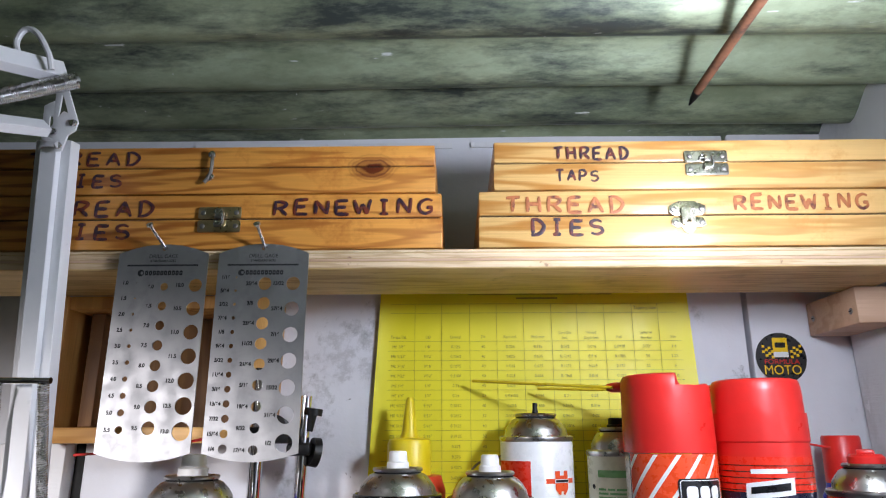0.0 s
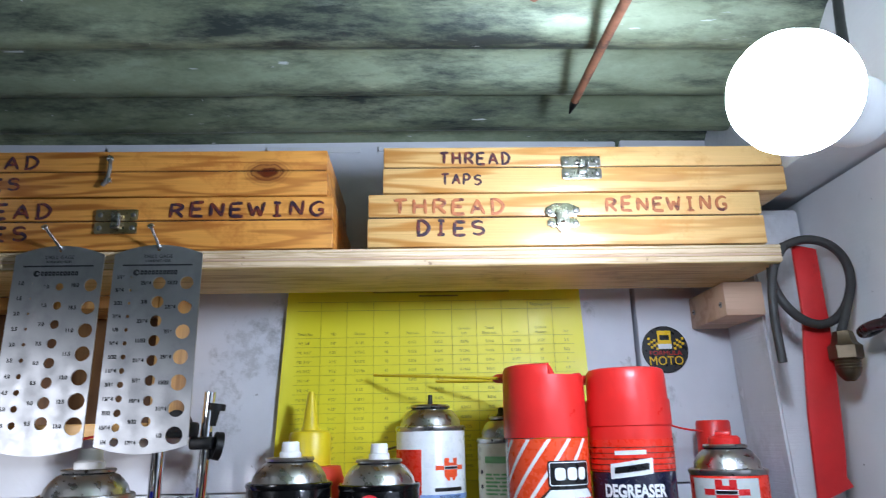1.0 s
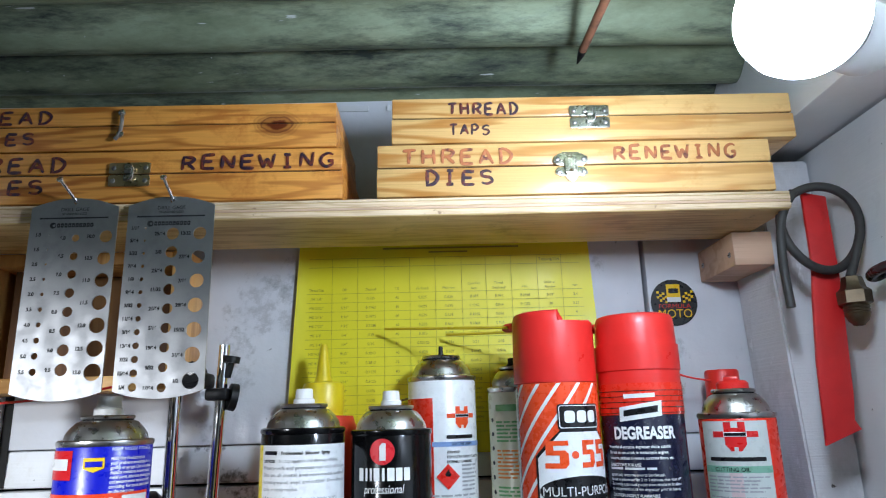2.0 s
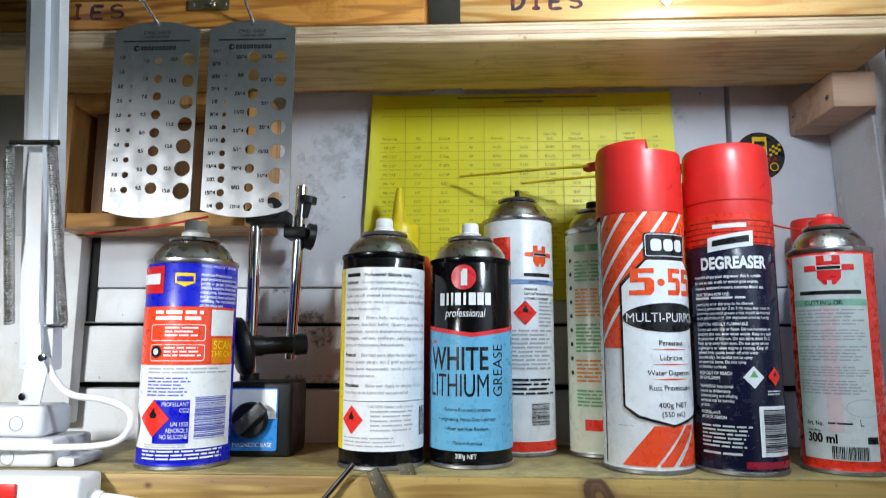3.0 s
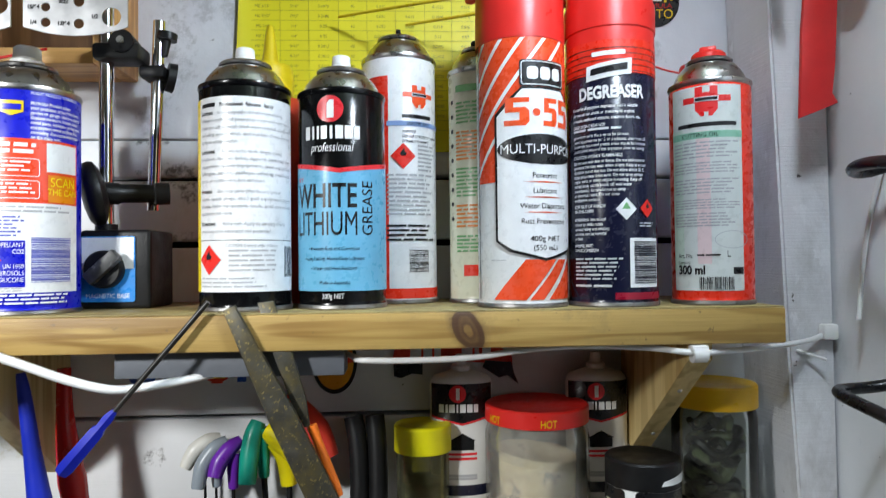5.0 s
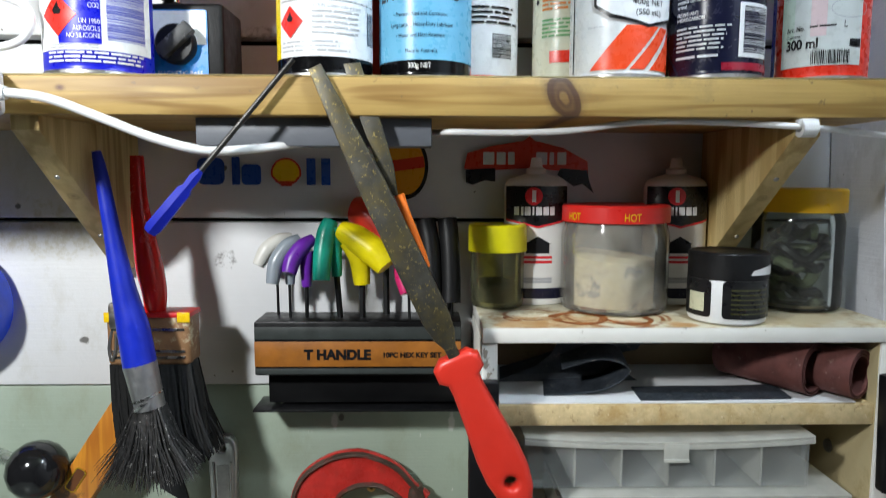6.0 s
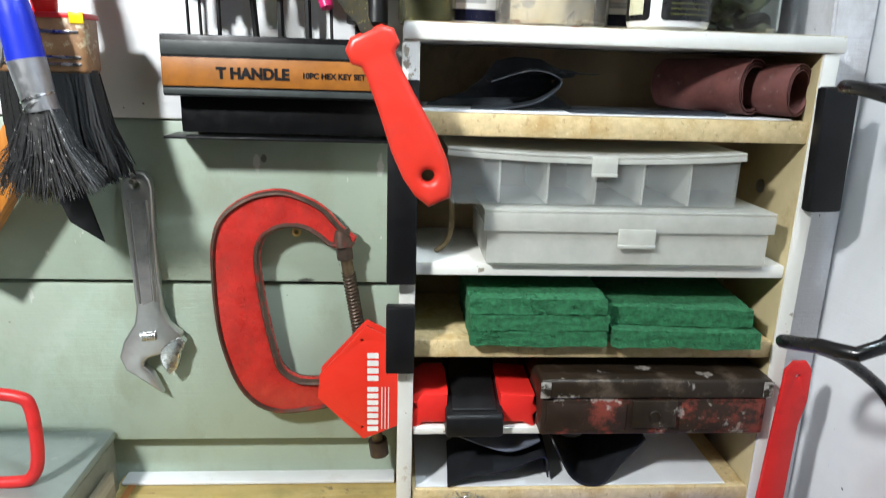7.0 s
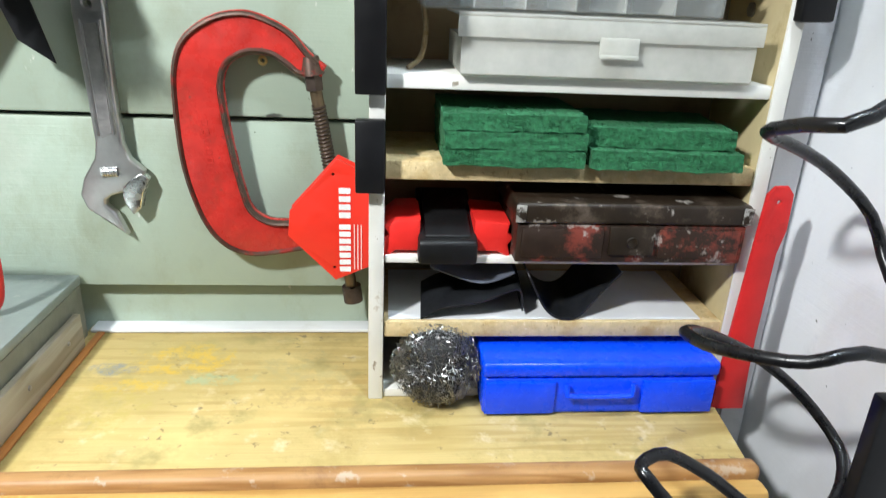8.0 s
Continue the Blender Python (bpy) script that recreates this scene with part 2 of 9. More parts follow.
def weathered_iron(name):
    """Old zinc sheet: grey-green bloom brushed in strokes, dark grime, white scratches and flecks."""
    m, nt, b = nodes_of(name)
    c = mixed(nt, (0.18, 0.22, 0.135), (0.38, 0.445, 0.30), noise_of(nt, 6, 7, 0.7, (1, 3, 1), 0.38, 0.66, (0, 0, 0.5)))
    c = mixed(nt, c, (0.035, 0.045, 0.042), noise_of(nt, 7, 9, 0.75, (0.5, 2.4, 1), 0.47, 0.62))
    c = mixed(nt, c, (0.36, 0.42, 0.32), mixed(nt, (0, 0, 0), (0.32, 0.32, 0.32), noise_of(nt, 22, 6, 0.7, (1, 5, 1), 0.56, 0.70, (0, 0, 0.7))))
    c = mixed(nt, c, (0.72, 0.74, 0.72), noise_of(nt, 110, 3, 0.5, lo=0.755, hi=0.775))
    c = mixed(nt, c, (0.65, 0.68, 0.66), noise_of(nt, 1, 4, 0.5, (26, 240, 26), 0.71, 0.74, (0, 0, 0.9)))
    nt.links.new(c, b.inputs["Base Color"])
    b.inputs["Metallic"].default_value, b.inputs["Roughness"].default_value = 0.3, 0.42
    bumped(nt, b, noise_of(nt, 45, 6, 0.65), 0.5, 0.001)
    return m


def add_flecks(m, colour, scale, lo, hi, strength=0.8):
    nt = m.node_tree
    b = nt.nodes["Principled BSDF"]
    c = b.inputs["Base Color"].links[0].from_socket
    f = mixed(nt, (0, 0, 0), (strength, strength, strength), noise_of(nt, scale, 5, 0.65, lo=lo, hi=hi))
    nt.links.new(mixed(nt, c, colour, f), b.inputs["Base Color"])
    return m


WHITE_WALL = wall_paint("white_painted_boards", (0.72, 0.73, 0.74), 0.55, 0.5, (0.52, 0.50, 0.43), (0.80, 0.80, 0.80))
ROUGH_WALL = plain("old_white_plaster", (0.66, 0.67, 0.70), 0.7, var=0.08, scale=9, bump=0.9, bscale=75, stain=(0.28, 0.29, 0.30), stain_scale=20, stain_at=(0.6, 0.74))
MOULD = (0.11, 0.105, 0.095)
add_flecks(ROUGH_WALL, MOULD, 62, 0.69, 0.72, 0.8)
add_blotches(ROUGH_WALL, [((-0.03, 0, 1.79), (0.04, 0.05, 0.03), MOULD, 0.3), ((-0.06, 0, 1.74), (0.02, 0.05, 0.04), MOULD, 0.35), ((0.34, 0, 1.72), (0.02, 0.05, 0.05), MOULD, 0.8), ((0.365, 0, 1.70), (0.02, 0.05, 0.03), (0.30, 0.24, 0.18), 0.8)], 70)
add_blotches(WHITE_WALL, [((-0.085, 0, 1.665), (0.02, 0.05, 0.012), MOULD, 0.9), ((-0.065, 0, 1.628), (0.03, 0.05, 0.012), MOULD, 0.9), ((-0.046, 0, 1.612), (0.012, 0.05, 0.01), MOULD, 0.9), ((-0.05, 0, 1.57), (0.06, 0.05, 0.008), MOULD, 0.7), ((-0.083, 0, 1.374), (0.010, 0.05, 0.010), MOULD, 0.8), ((-0.24, 0, 1.40), (0.05, 0.05, 0.03), (0.50, 0.46, 0.33), 0.6)], 80)
add_blotches(WHITE_WALL, [((-0.21, 0, 1.300), (0.0045, 0.05, 0.004), MOULD, 0.9), ((-0.262, 0, 1.421), (0.004, 0.05, 0.0035), MOULD, 0.9), ((-0.08, 0, 1.455), (0.003, 0.05, 0.003), MOULD, 0.9)])
RIGHT_WALL = wall_paint("pale_blue_white_paint", (0.82, 0.835, 0.855), 0.5, 0.4, (0.52, 0.53, 0.55), (0.82, 0.82, 0.84), (0.62, 0.82))
GREEN_WALL = wall_paint("sage_green_paint", (0.34, 0.41, 0.33), 0.42, 0.45, (0.25, 0.27, 0.18), (0.56, 0.58, 0.53), (0.51, 0.72), (0.68, 0.71))
add_blotches(GREEN_WALL, [((0.014, 0, 1.222), (0.0035, 0.05, 0.009), (0.62, 0.64, 0.60), 0.9), ((0.020, 0, 1.226), (0.003, 0.05, 0.004), (0.10, 0.10, 0.09), 0.9), ((0.122, 0, 1.221), (0.004, 0.05, 0.009), (0.62, 0.64, 0.60), 0.9), ((0.055, 0, 1.1145), (0.009, 0.05, 0.004), (0.03, 0.03, 0.03), 0.9), ((-0.20, 0, 1.075), (0.05, 0.05, 0.05), (0.42, 0.47, 0.40), 0.4)])
GAP_DARK = plain("dark_gap", (0.012, 0.012, 0.011), 0.95)
BOX_PINE = wood("varnished_pine", (0.70, 0.31, 0.060), (0.33, 0.095, 0.012), 0, 0.36, 46, coat=0.25, stain=(0.38, 0.10, 0.012), stain_at=(0.54, 0.72), turns=34, edge=0.1, pale=1.3)
BOX_PINE_KNOT = wood("varnished_pine_with_knot", (0.70, 0.31, 0.060), (0.33, 0.095, 0.012), 0, 0.36, 46, knots=((0.129, -0.077, 0.0205, 0.030, 0.018),), coat=0.3, stain=(0.40, 0.10, 0.012), stain_at=(0.56, 0.74), turns=34, edge=0.1, pale=1.3)
# Bulb glare on the right-hand boxes is mixed into this paler pine.
BOX_PINE_GLARE = wood("glare_paled_pine", (0.80, 0.50, 0.19), (0.55, 0.24, 0.055), 0, 0.30, 40, coat=0.4, stain=(0.62, 0.26, 0.05), stain_at=(0.58, 0.74), turns=30, edge=0.2, pale=1.2)
PLY = add_flecks(wood("plywood", (0.60, 0.42, 0.18), (0.42, 0.27, 0.10), 0, 0.6, 60, bump=0.6, stain=(0.30, 0.21, 0.10), stain_at=(0.56, 0.76)), (0.20, 0.11, 0.05), 95, 0.66, 0.70, 0.8)
PLY_EDGE = add_flecks(wood("pale_plywood_edge", (0.72, 0.55, 0.36), (0.55, 0.38, 0.22), 0, 0.7, 110, bump=0.8), (0.30, 0.17, 0.10), 80, 0.64, 0.69, 0.8)
SHELF_PINE = add_flecks(wood("treated_pine", (0.43, 0.28, 0.085), (0.25, 0.135, 0.029), 0, 0.5, 40, knots=((-0.235, -0.080, 0.017, 0.006, 0.004),), stain=(0.22, 0.15, 0.06), stain_at=(0.55, 0.78), turns=30, edge=0.0, pale=1.1), (0.16, 0.10, 0.04), 110, 0.66, 0.70, 0.7)
add_knot(SHELF_PINE, (0.089, -0.080, 0.0125), 0.0092, 0.0152, 30, (0.060, 0.024, 0.011))
BRACKET_PINE = wood("bracket_pine", (0.66, 0.51, 0.23), (0.42, 0.28, 0.10), 2, 0.65, 26, knots=((0.0, -0.045, 0.005, 0.010, 0.007),), bump=0.5)
BLOCK_PINE = wood("block_pine", (0.60, 0.40, 0.27), (0.48, 0.29, 0.18), 0, 0.6, 26)
FRAME_WOOD = wood("oiled_frame_wood", (0.66, 0.36, 0.115), (0.45, 0.21, 0.058), 2, 0.45, 30)
BENCH_WOOD = wood("worn_bench_top", (0.56, 0.43, 0.175), (0.46, 0.33, 0.115), 0, 0.55, 30, stain=(0.36, 0.27, 0.09), stain_at=(0.50, 0.70))
EDGE_WOOD = add_flecks(wood("bench_edging_wood", (0.46, 0.25, 0.095), (0.35, 0.17, 0.055), 0, 0.5, 40, stain=(0.24, 0.12, 0.05), pale=1.2), (0.55, 0.46, 0.36), 45, 0.60, 0.66, 0.6)
add_flecks(BENCH_WOOD, (0.16, 0.12, 0.06), 75, 0.63, 0.68, 0.75)
add_flecks(BENCH_WOOD, (0.74, 0.64, 0.42), 34, 0.58, 0.70, 0.6)
add_flecks(BENCH_WOOD, (0.29, 0.25, 0.09), 19, 0.54, 0.68, 0.7)
add_flecks(BENCH_WOOD, (0.44, 0.34, 0.12), 8, 0.45, 0.66, 0.75)
add_blotches(BENCH_WOOD, [((-0.130, 0.050, 0.9), (0.045, 0.030, 0.05), (0.62, 0.40, 0.04), 0.8), ((-0.155, 0.004, 0.9), (0.040, 0.012, 0.05), (0.60, 0.40, 0.05), 0.75), ((-0.185, 0.030, 0.9), (0.020, 0.012, 0.05), (0.22, 0.24, 0.25), 0.8), ((-0.094, 0.013, 0.9), (0.040, 0.010, 0.05), (0.30, 0.42, 0.26), 0.6),
                          ((0.02, -0.02, 0.9), (0.06, 0.02, 0.05), (0.36, 0.26, 0.11), 0.5), ((-0.17, -0.03, 0.9), (0.05, 0.03, 0.05), (0.46, 0.36, 0.10), 0.7), ((-0.02, 0.03, 0.9), (0.05, 0.03, 0.05), (0.40, 0.34, 0.16), 0.6)], 85)
RACK_TOP = add_blotches(plain("stained_cream_paint", (0.66, 0.62, 0.47), 0.5, var=0.14, scale=18, bump=0.35, bscale=90, stain=(0.30, 0.20, 0.075), stain_scale=34, stain_at=(0.52, 0.66)),
                        [((-0.060, -0.035, 0.432), (0.10, 0.035, 0.02), (0.46, 0.33, 0.15), 0.45), ((0.09, -0.03, 0.432), (0.07, 0.04, 0.02), (0.50, 0.38, 0.20), 0.6), ((-0.130, -0.045, 0.432), (0.030, 0.030, 0.02), (0.36, 0.18, 0.05), 0.7), ((-0.090, -0.045, 0.432), (0.036, 0.030, 0.02), (0.40, 0.20, 0.06), 0.6), ((-0.045, -0.050, 0.432), (0.022, 0.012, 0.02), (0.36, 0.12, 0.03), 0.9), ((-0.010, -0.052, 0.432), (0.020, 0.010, 0.02), (0.45, 0.22, 0.06), 0.8), ((0.009, -0.0617, 0.432), (0.004, 0.006, 0.009), (0.48, 0.25, 0.06), 0.8)])
add_rings(RACK_TOP, [((-0.117, -0.015, 0.438), 0.021, 0.0026, (0.20, 0.065, 0.010), 1.0), ((-0.053, -0.025, 0.438), 0.037, 0.0030, (0.24, 0.075, 0.010), 1.0), ((-0.040, -0.024, 0.438), 0.030, 0.0022, (0.28, 0.10, 0.015), 0.9), ((-0.080, -0.020, 0.438), 0.019, 0.0020, (0.26, 0.10, 0.02), 0.8)])
RACK_PAINT = plain("chipped_cream_paint", (0.72, 0.71, 0.66), 0.45, var=0.06, scale=15, bump=0.3, bscale=90, stain=(0.36, 0.27, 0.15), stain_scale=30, stain_at=(0.63, 0.72))
add_flecks(RACK_PAINT, (0.24, 0.19, 0.13), 60, 0.655, 0.685, 0.85)
CHIPBOARD = add_flecks(add_flecks(plain("chipboard_edge", (0.58, 0.45, 0.24), 0.75, var=0.14, scale=170, bump=0.8, bscale=260, stain=(0.44, 0.29, 0.11), stain_scale=24, stain_at=(0.50, 0.66)), (0.30, 0.19, 0.08), 190, 0.60, 0.66, 0.6), (0.78, 0.68, 0.46), 210, 0.62, 0.68, 0.6)

IRON_ROOF = weathered_iron("weathered_roof_iron")
STEEL = plain("bright_steel", (0.62, 0.62, 0.62), 0.25, 1.0, var=0.1, scale=60, bump=0.1)
DULL_STEEL = plain("dull_steel", (0.36, 0.35, 0.34), 0.42, 1.0, var=0.2, scale=50, bump=0.25, stain=(0.16, 0.12, 0.09), stain_scale=60)
CHROME = plain("chrome", (0.75, 0.75, 0.76), 0.1, 1.0, var=0.05, bump=0.0)
BLACK = plain("black_plastic", (0.007, 0.007, 0.0075), 0.45, var=0.3, bump=0.2, spec=0.3)
BLACK_PAINT = plain("black_can_paint", (0.003, 0.003, 0.0035), 0.16, var=0.2, bump=0.03, spec=0.35)
WHITE_PLASTIC = plain("white_plastic", (0.78, 0.78, 0.77), 0.4, var=0.04, bump=0.08)
RED_PLASTIC = plain("red_plastic", (0.72, 0.025, 0.02), 0.35, var=0.06, bump=0.05)
BULB_GLOW = glowing("lit_bulb", (0.74, 0.86, 1.0), 310.0)


# ---- shape helpers ----
def box(x0, x1, y0, y1, z0, z1, bev=0.001, seg=2):
    bm = bmesh.new()
    bmesh.ops.create_cube(bm, size=1)
    for v in bm.verts:
        v.co = Vector((x0 + (x1 - x0) * (v.co.x + 0.5), y0 + (y1 - y0) * (v.co.y + 0.5), z0 + (z1 - z0) * (v.co.z + 0.5)))
    if bev:
        bmesh.ops.bevel(bm, geom=bm.edges[:], offset=bev, segments=seg, profile=0.5, affect="EDGES")
    return bm


def lathe(profile, n=48, place=(0, 0, 0)):
    """Revolves (radius, z) pairs round the z axis."""
    bm = bmesh.new()
    rings = []
    for r, z in profile:
        if r < 1e-6:
            rings.append([bm.verts.new((0, 0, z))])
        else:
            rings.append([bm.verts.new((r * math.sin(2 * math.pi * k / n), -r * math.cos(2 * math.pi * k / n), z)) for k in range(n)])
    for a, b in zip(rings, rings[1:]):
        for k in range(n):
            j = (k + 1) % n
            if len(a) == 1 and len(b) > 1:
                bm.faces.new((a[0], b[j], b[k]))
            elif len(b) == 1 and len(a) > 1:
                bm.faces.new((a[k], a[j], b[0]))
            elif len(a) > 1:
                bm.faces.new((a[k], a[j], b[j], b[k]))
    bmesh.ops.recalc_face_normals(bm, faces=bm.faces[:])
    bmesh.ops.translate(bm, verts=bm.verts[:], vec=place)
    return bm


def smooth_line(points, steps=8, closed=False):
    """Catmull-Rom through the points."""
    p = [Vector(q) for q in points]
    n = len(p)
    if n < 3:
        return p
    out = []
    for i in range(n if closed else n - 1):
        a, b, c, d = (p[(i + k) % n] if closed else p[min(max(i + k, 0), n - 1)] for k in (-1, 0, 1, 2))
        for s in range(steps):
            t = s / steps
            out.append(0.5 * (2 * b + (c - a) * t + (2 * a - 5 * b + 4 * c - d) * t * t + (3 * b - a - 3 * c + d) * t ** 3))
    return out if closed else out + [p[-1]]


def tube(points, radius, n=10, steps=8, smooth=True, ends=True):
    """A round bar along a line; radius a number or one for each point."""
    line = smooth_line(points, steps) if smooth else [Vector(q) for q in points]
    m = len(line)
    radii = [radius] * m if isinstance(radius, (int, float)) else [float(v) for v in np.interp(np.linspace(0, 1, m), np.linspace(0, 1, len(radius)), radius)]
    bm = bmesh.new()
    side, rings = None, []
    for i, q in enumerate(line):
        way = (line[min(i + 1, m - 1)] - line[max(i - 1, 0)]).normalized()
        if side is None:
            side = way.orthogonal().normalized()
        side = (side - way * side.dot(way)).normalized()
        up = way.cross(side)
        rings.append([bm.verts.new(q + radii[i] * (math.cos(2 * math.pi * k / n) * side + math.sin(2 * math.pi * k / n) * up)) for k in range(n)])
    for a, b in zip(rings, rings[1:]):
        for k in range(n):
            bm.faces.new((a[k], a[(k + 1) % n], b[(k + 1) % n], b[k]))
    if ends:
        bm.faces.new(rings[0][::-1])
        bm.faces.new(rings[-1])
    bmesh.ops.recalc_face_normals(bm, faces=bm.faces[:])
    return bm


def mesh_from_curve(data):
    ob = bpy.data.objects.new("draft", data)
    me = bpy.data.meshes.new_from_object(ob)
    bm = bmesh.new()
    bm.from_mesh(me)
    bpy.data.objects.remove(ob)
    bpy.data.meshes.remove(me)
    bpy.data.curves.remove(data)
    bmesh.ops.remove_doubles(bm, verts=bm.verts[:], dist=1e-7)
    return bm


def standing(bm):
    """Turns a flat shape in x, y into an upright one in x, z that faces -y."""
    for v in bm.verts:
        v.co = Vector((v.co.x, -v.co.z, v.co.y))
    bmesh.ops.recalc_face_normals(bm, faces=bm.faces[:])
    return bm


def plate(loops, depth, bev=0.0, res=1):
    """An upright plate from outlines in x, z (the first outer, the others holes), its middle at y = 0."""
    data = bpy.data.curves.new("draft", "CURVE")
    data.dimensions, data.fill_mode = "2D", "BOTH"
    data.extrude, data.bevel_depth, data.bevel_resolution = max(depth / 2 - bev, 0), bev, res
    for loop in loops:
        s = data.splines.new("POLY")
        s.points.add(len(loop) - 1)
        for p, (x, z) in zip(s.points, loop):
            p.co = (x, z, 0, 1)
        s.use_cyclic_u = True
    return standing(mesh_from_curve(data))


def circle(x, z, r, n=24):
    return [(x + r * math.cos(2 * math.pi * k / n), z + r * math.sin(2 * math.pi * k / n)) for k in range(n)]


def round_rect(x0, x1, z0, z1, r=0.003, n=5):
    out = []
    for cx, cz, a in ((x1 - r, z1 - r, 0), (x0 + r, z1 - r, 90), (x0 + r, z0 + r, 180), (x1 - r, z0 + r, 270)):
        out += [(cx + r * math.cos(radians(a + 90 * k / n)), cz + r * math.sin(radians(a + 90 * k / n))) for k in range(n + 1)]
    return out


def letters(text, size, x=0, z=0, align="LEFT", depth=0.0, wide=1.0, slant=0.0, space=1.0, bold=0.0):
    """Upright lettering in x, z, size = height of the capitals."""
    data = bpy.data.curves.new("draft", "FONT")
    data.body, data.size, data.align_x, data.extrude, data.shear, data.space_character = text, size / 0.69, align, depth / 2, slant, space
    data.offset = bold * size
    bm = standing(mesh_from_curve(data))
    for v in bm.verts:
        v.co = Vector((v.co.x * wide + x, v.co.y, v.co.z + z))
    return bm


def joined(*some):
    out = bmesh.new()
    for bm in some:
        me = bpy.data.meshes.new("draft")
        bm.to_mesh(me)
        bm.free()
        out.from_mesh(me)
        bpy.data.meshes.remove(me)
    return out


def moved(bm, m):
    bmesh.ops.transform(bm, matrix=m, verts=bm.verts[:])
    return bm


def shift(bm, x=0, y=0, z=0):
    return moved(bm, Matrix.Translation((x, y, z)))


def root_of(ob):
    while ob.parent:
        ob = ob.parent
    return ob


def link_mesh(name, bm, material, place):
    me = bpy.data.meshes.new(name)
    if place.length > 0:
        bmesh.ops.translate(bm, verts=bm.verts[:], vec=-place)
    for f in bm.faces:
        f.smooth = True
    for e in bm.edges:
        e.smooth = len(e.link_faces) == 2 and e.calc_face_angle(0) < radians(38)
    bm.to_mesh(me)
    bm.free()
    me.materials.append(material)
    return new(name, me)


def part(name, bm, material, parent, label=""):
    ob = link_mesh(name, bm, material, root_of(parent).location.copy())
    ob.parent = parent
    return tagged(ob, label)


def thing(name, place, label, category, group=""):
    ob = new(name)
    ob.empty_display_size = 0.02
    ob.location = place
    return tagged(ob, label, category, group)


def single(name, bm, material, place, label, category, group="", kind=""):
    ob = link_mesh(name, bm, material, Vector(place))
    ob.location = place
    return tagged(ob, label, category, group, kind)


def fixed(name, bm, material, label=""):
    return tagged(link_mesh(name, bm, material, Vector((0, 0, 0))), label or name.replace("_", " "), name.split("_")[0], kind="structure")


# ---- the corner of the shed ----
LEFT, RIGHT, BACK_Y, ROOF = -1.4, 0.505, -2.2, 2.02
wall_north = fixed("wall_north", box(LEFT, 0.7, 0.022, 0.12, 0.0, 2.1, 0), GAP_DARK, "dark studs and cavity behind the lapped wall boards")


def board(name, z0, z1, material, lean=0.006, x1=0.51):
    """A weatherboard, its lower edge proud of the one below."""
    bm = box(LEFT, x1, -0.002, 0.020, z0, z1, 0.0025)
    for v in bm.verts:
        v.co.y += lean * ((v.co.z - z0) / (z1 - z0)) + 0.0012 * noise.noise(v.co * 9)
    return part(name, bm, material, wall_north)


for low, high, paint, lean in ((0.86, 0.944, GREEN_WALL, 0.0), (0.950, 1.109, GREEN_WALL, 0.004), (1.113, 1.2575, GREEN_WALL, 0.004), (1.2585, 1.407, WHITE_WALL, 0.004),
                               (1.411, 1.562, WHITE_WALL, 0.004), (1.568, 1.623, WHITE_WALL, 0.002), (1.626, 1.66, WHITE_WALL, 0.002)):
    b = board("board", low, high, paint, lean)
    if low == 0.86:
        b.location.y = 0.017
part("plaster_sheet", box(LEFT, 0.352, -0.002, 0.02, 1.661, 2.06, 0.002), ROUGH_WALL, wall_north)
part("plaster_sheet", box(0.356, 0.51, -0.003, 0.02, 1.661, 2.06, 0.002), ROUGH_WALL, wall_north)
wall_east = fixed("wall_east", box(RIGHT, 0.62, BACK_Y, 0.02, 0.0, 1.924, 0.002), RIGHT_WALL, "pale blue white painted side wall")
wall_plate = fixed("wall_plate", box(0.452, 0.62, BACK_Y, 0.02, 1.927, 2.07, 0.003), RIGHT_WALL, "painted timber plate at the top of the side wall")
# West and south walls stay out of view, added dark to limit bounce.
UNSEEN_DARK = wall_paint("dark_unseen_wall", (0.12, 0.11, 0.10), 0.8, 0.5, (0.07, 0.065, 0.06), (0.18, 0.17, 0.16))
wall_west = fixed("wall_west", box(LEFT - 0.1, LEFT, BACK_Y, 0.1, 0.0, 2.1, 0), UNSEEN_DARK, "unseen wall, dark to cut bounced light")
wall_south = fixed("wall_south", box(LEFT - 0.1, 0.7, BACK_Y - 0.1, BACK_Y, 0.0, 2.1, 0), UNSEEN_DARK, "unseen wall behind, dark to cut bounced light")
floor = fixed("floor", box(LEFT - 0.1, 0.7, BACK_Y - 0.1, 0.1, -0.1, 0.0, 0), plain("concrete_floor", (0.16, 0.155, 0.145), 0.8, var=0.2, scale=4), "grey concrete floor")
post = bmesh.new()
for z, left in ((0.0, 0.478), (1.25, 0.470), (1.45, 0.460), (1.915, 0.445)):
    for x, y in ((left, -0.004), (0.5035, -0.004), (0.5030, -0.070 - 0.02 * (1.915 - z) / 1.9), (left + 0.004, -0.070 - 0.02 * (1.915 - z) / 1.9)):
        post.verts.new((x, y, z))
post.verts.ensure_lookup_table()
for k in range(3):
    for q in range(4):
        post.faces.new([post.verts[4 * k + q], post.verts[4 * k + (q + 1) % 4], post.verts[4 * k + 4 + (q + 1) % 4], post.verts[4 * k + 4 + q]])
post.faces.new(post.verts[12:16])
bmesh.ops.recalc_face_normals(post, faces=post.faces[:])
bmesh.ops.bevel(post, geom=post.edges[:], offset=0.002, segments=2, affect="EDGES")
POST_PAINT = wall_paint("grimy_post_plaster", (0.68, 0.68, 0.70), 0.7, 1.0, (0.36, 0.34, 0.33), (0.72, 0.72, 0.74), (0.50, 0.70), (0.62, 0.66))
corner_post = single("corner_post", post, POST_PAINT, (0.46, -0.06, 0.0), "rough white plastered post in the corner", "post", kind="structure")


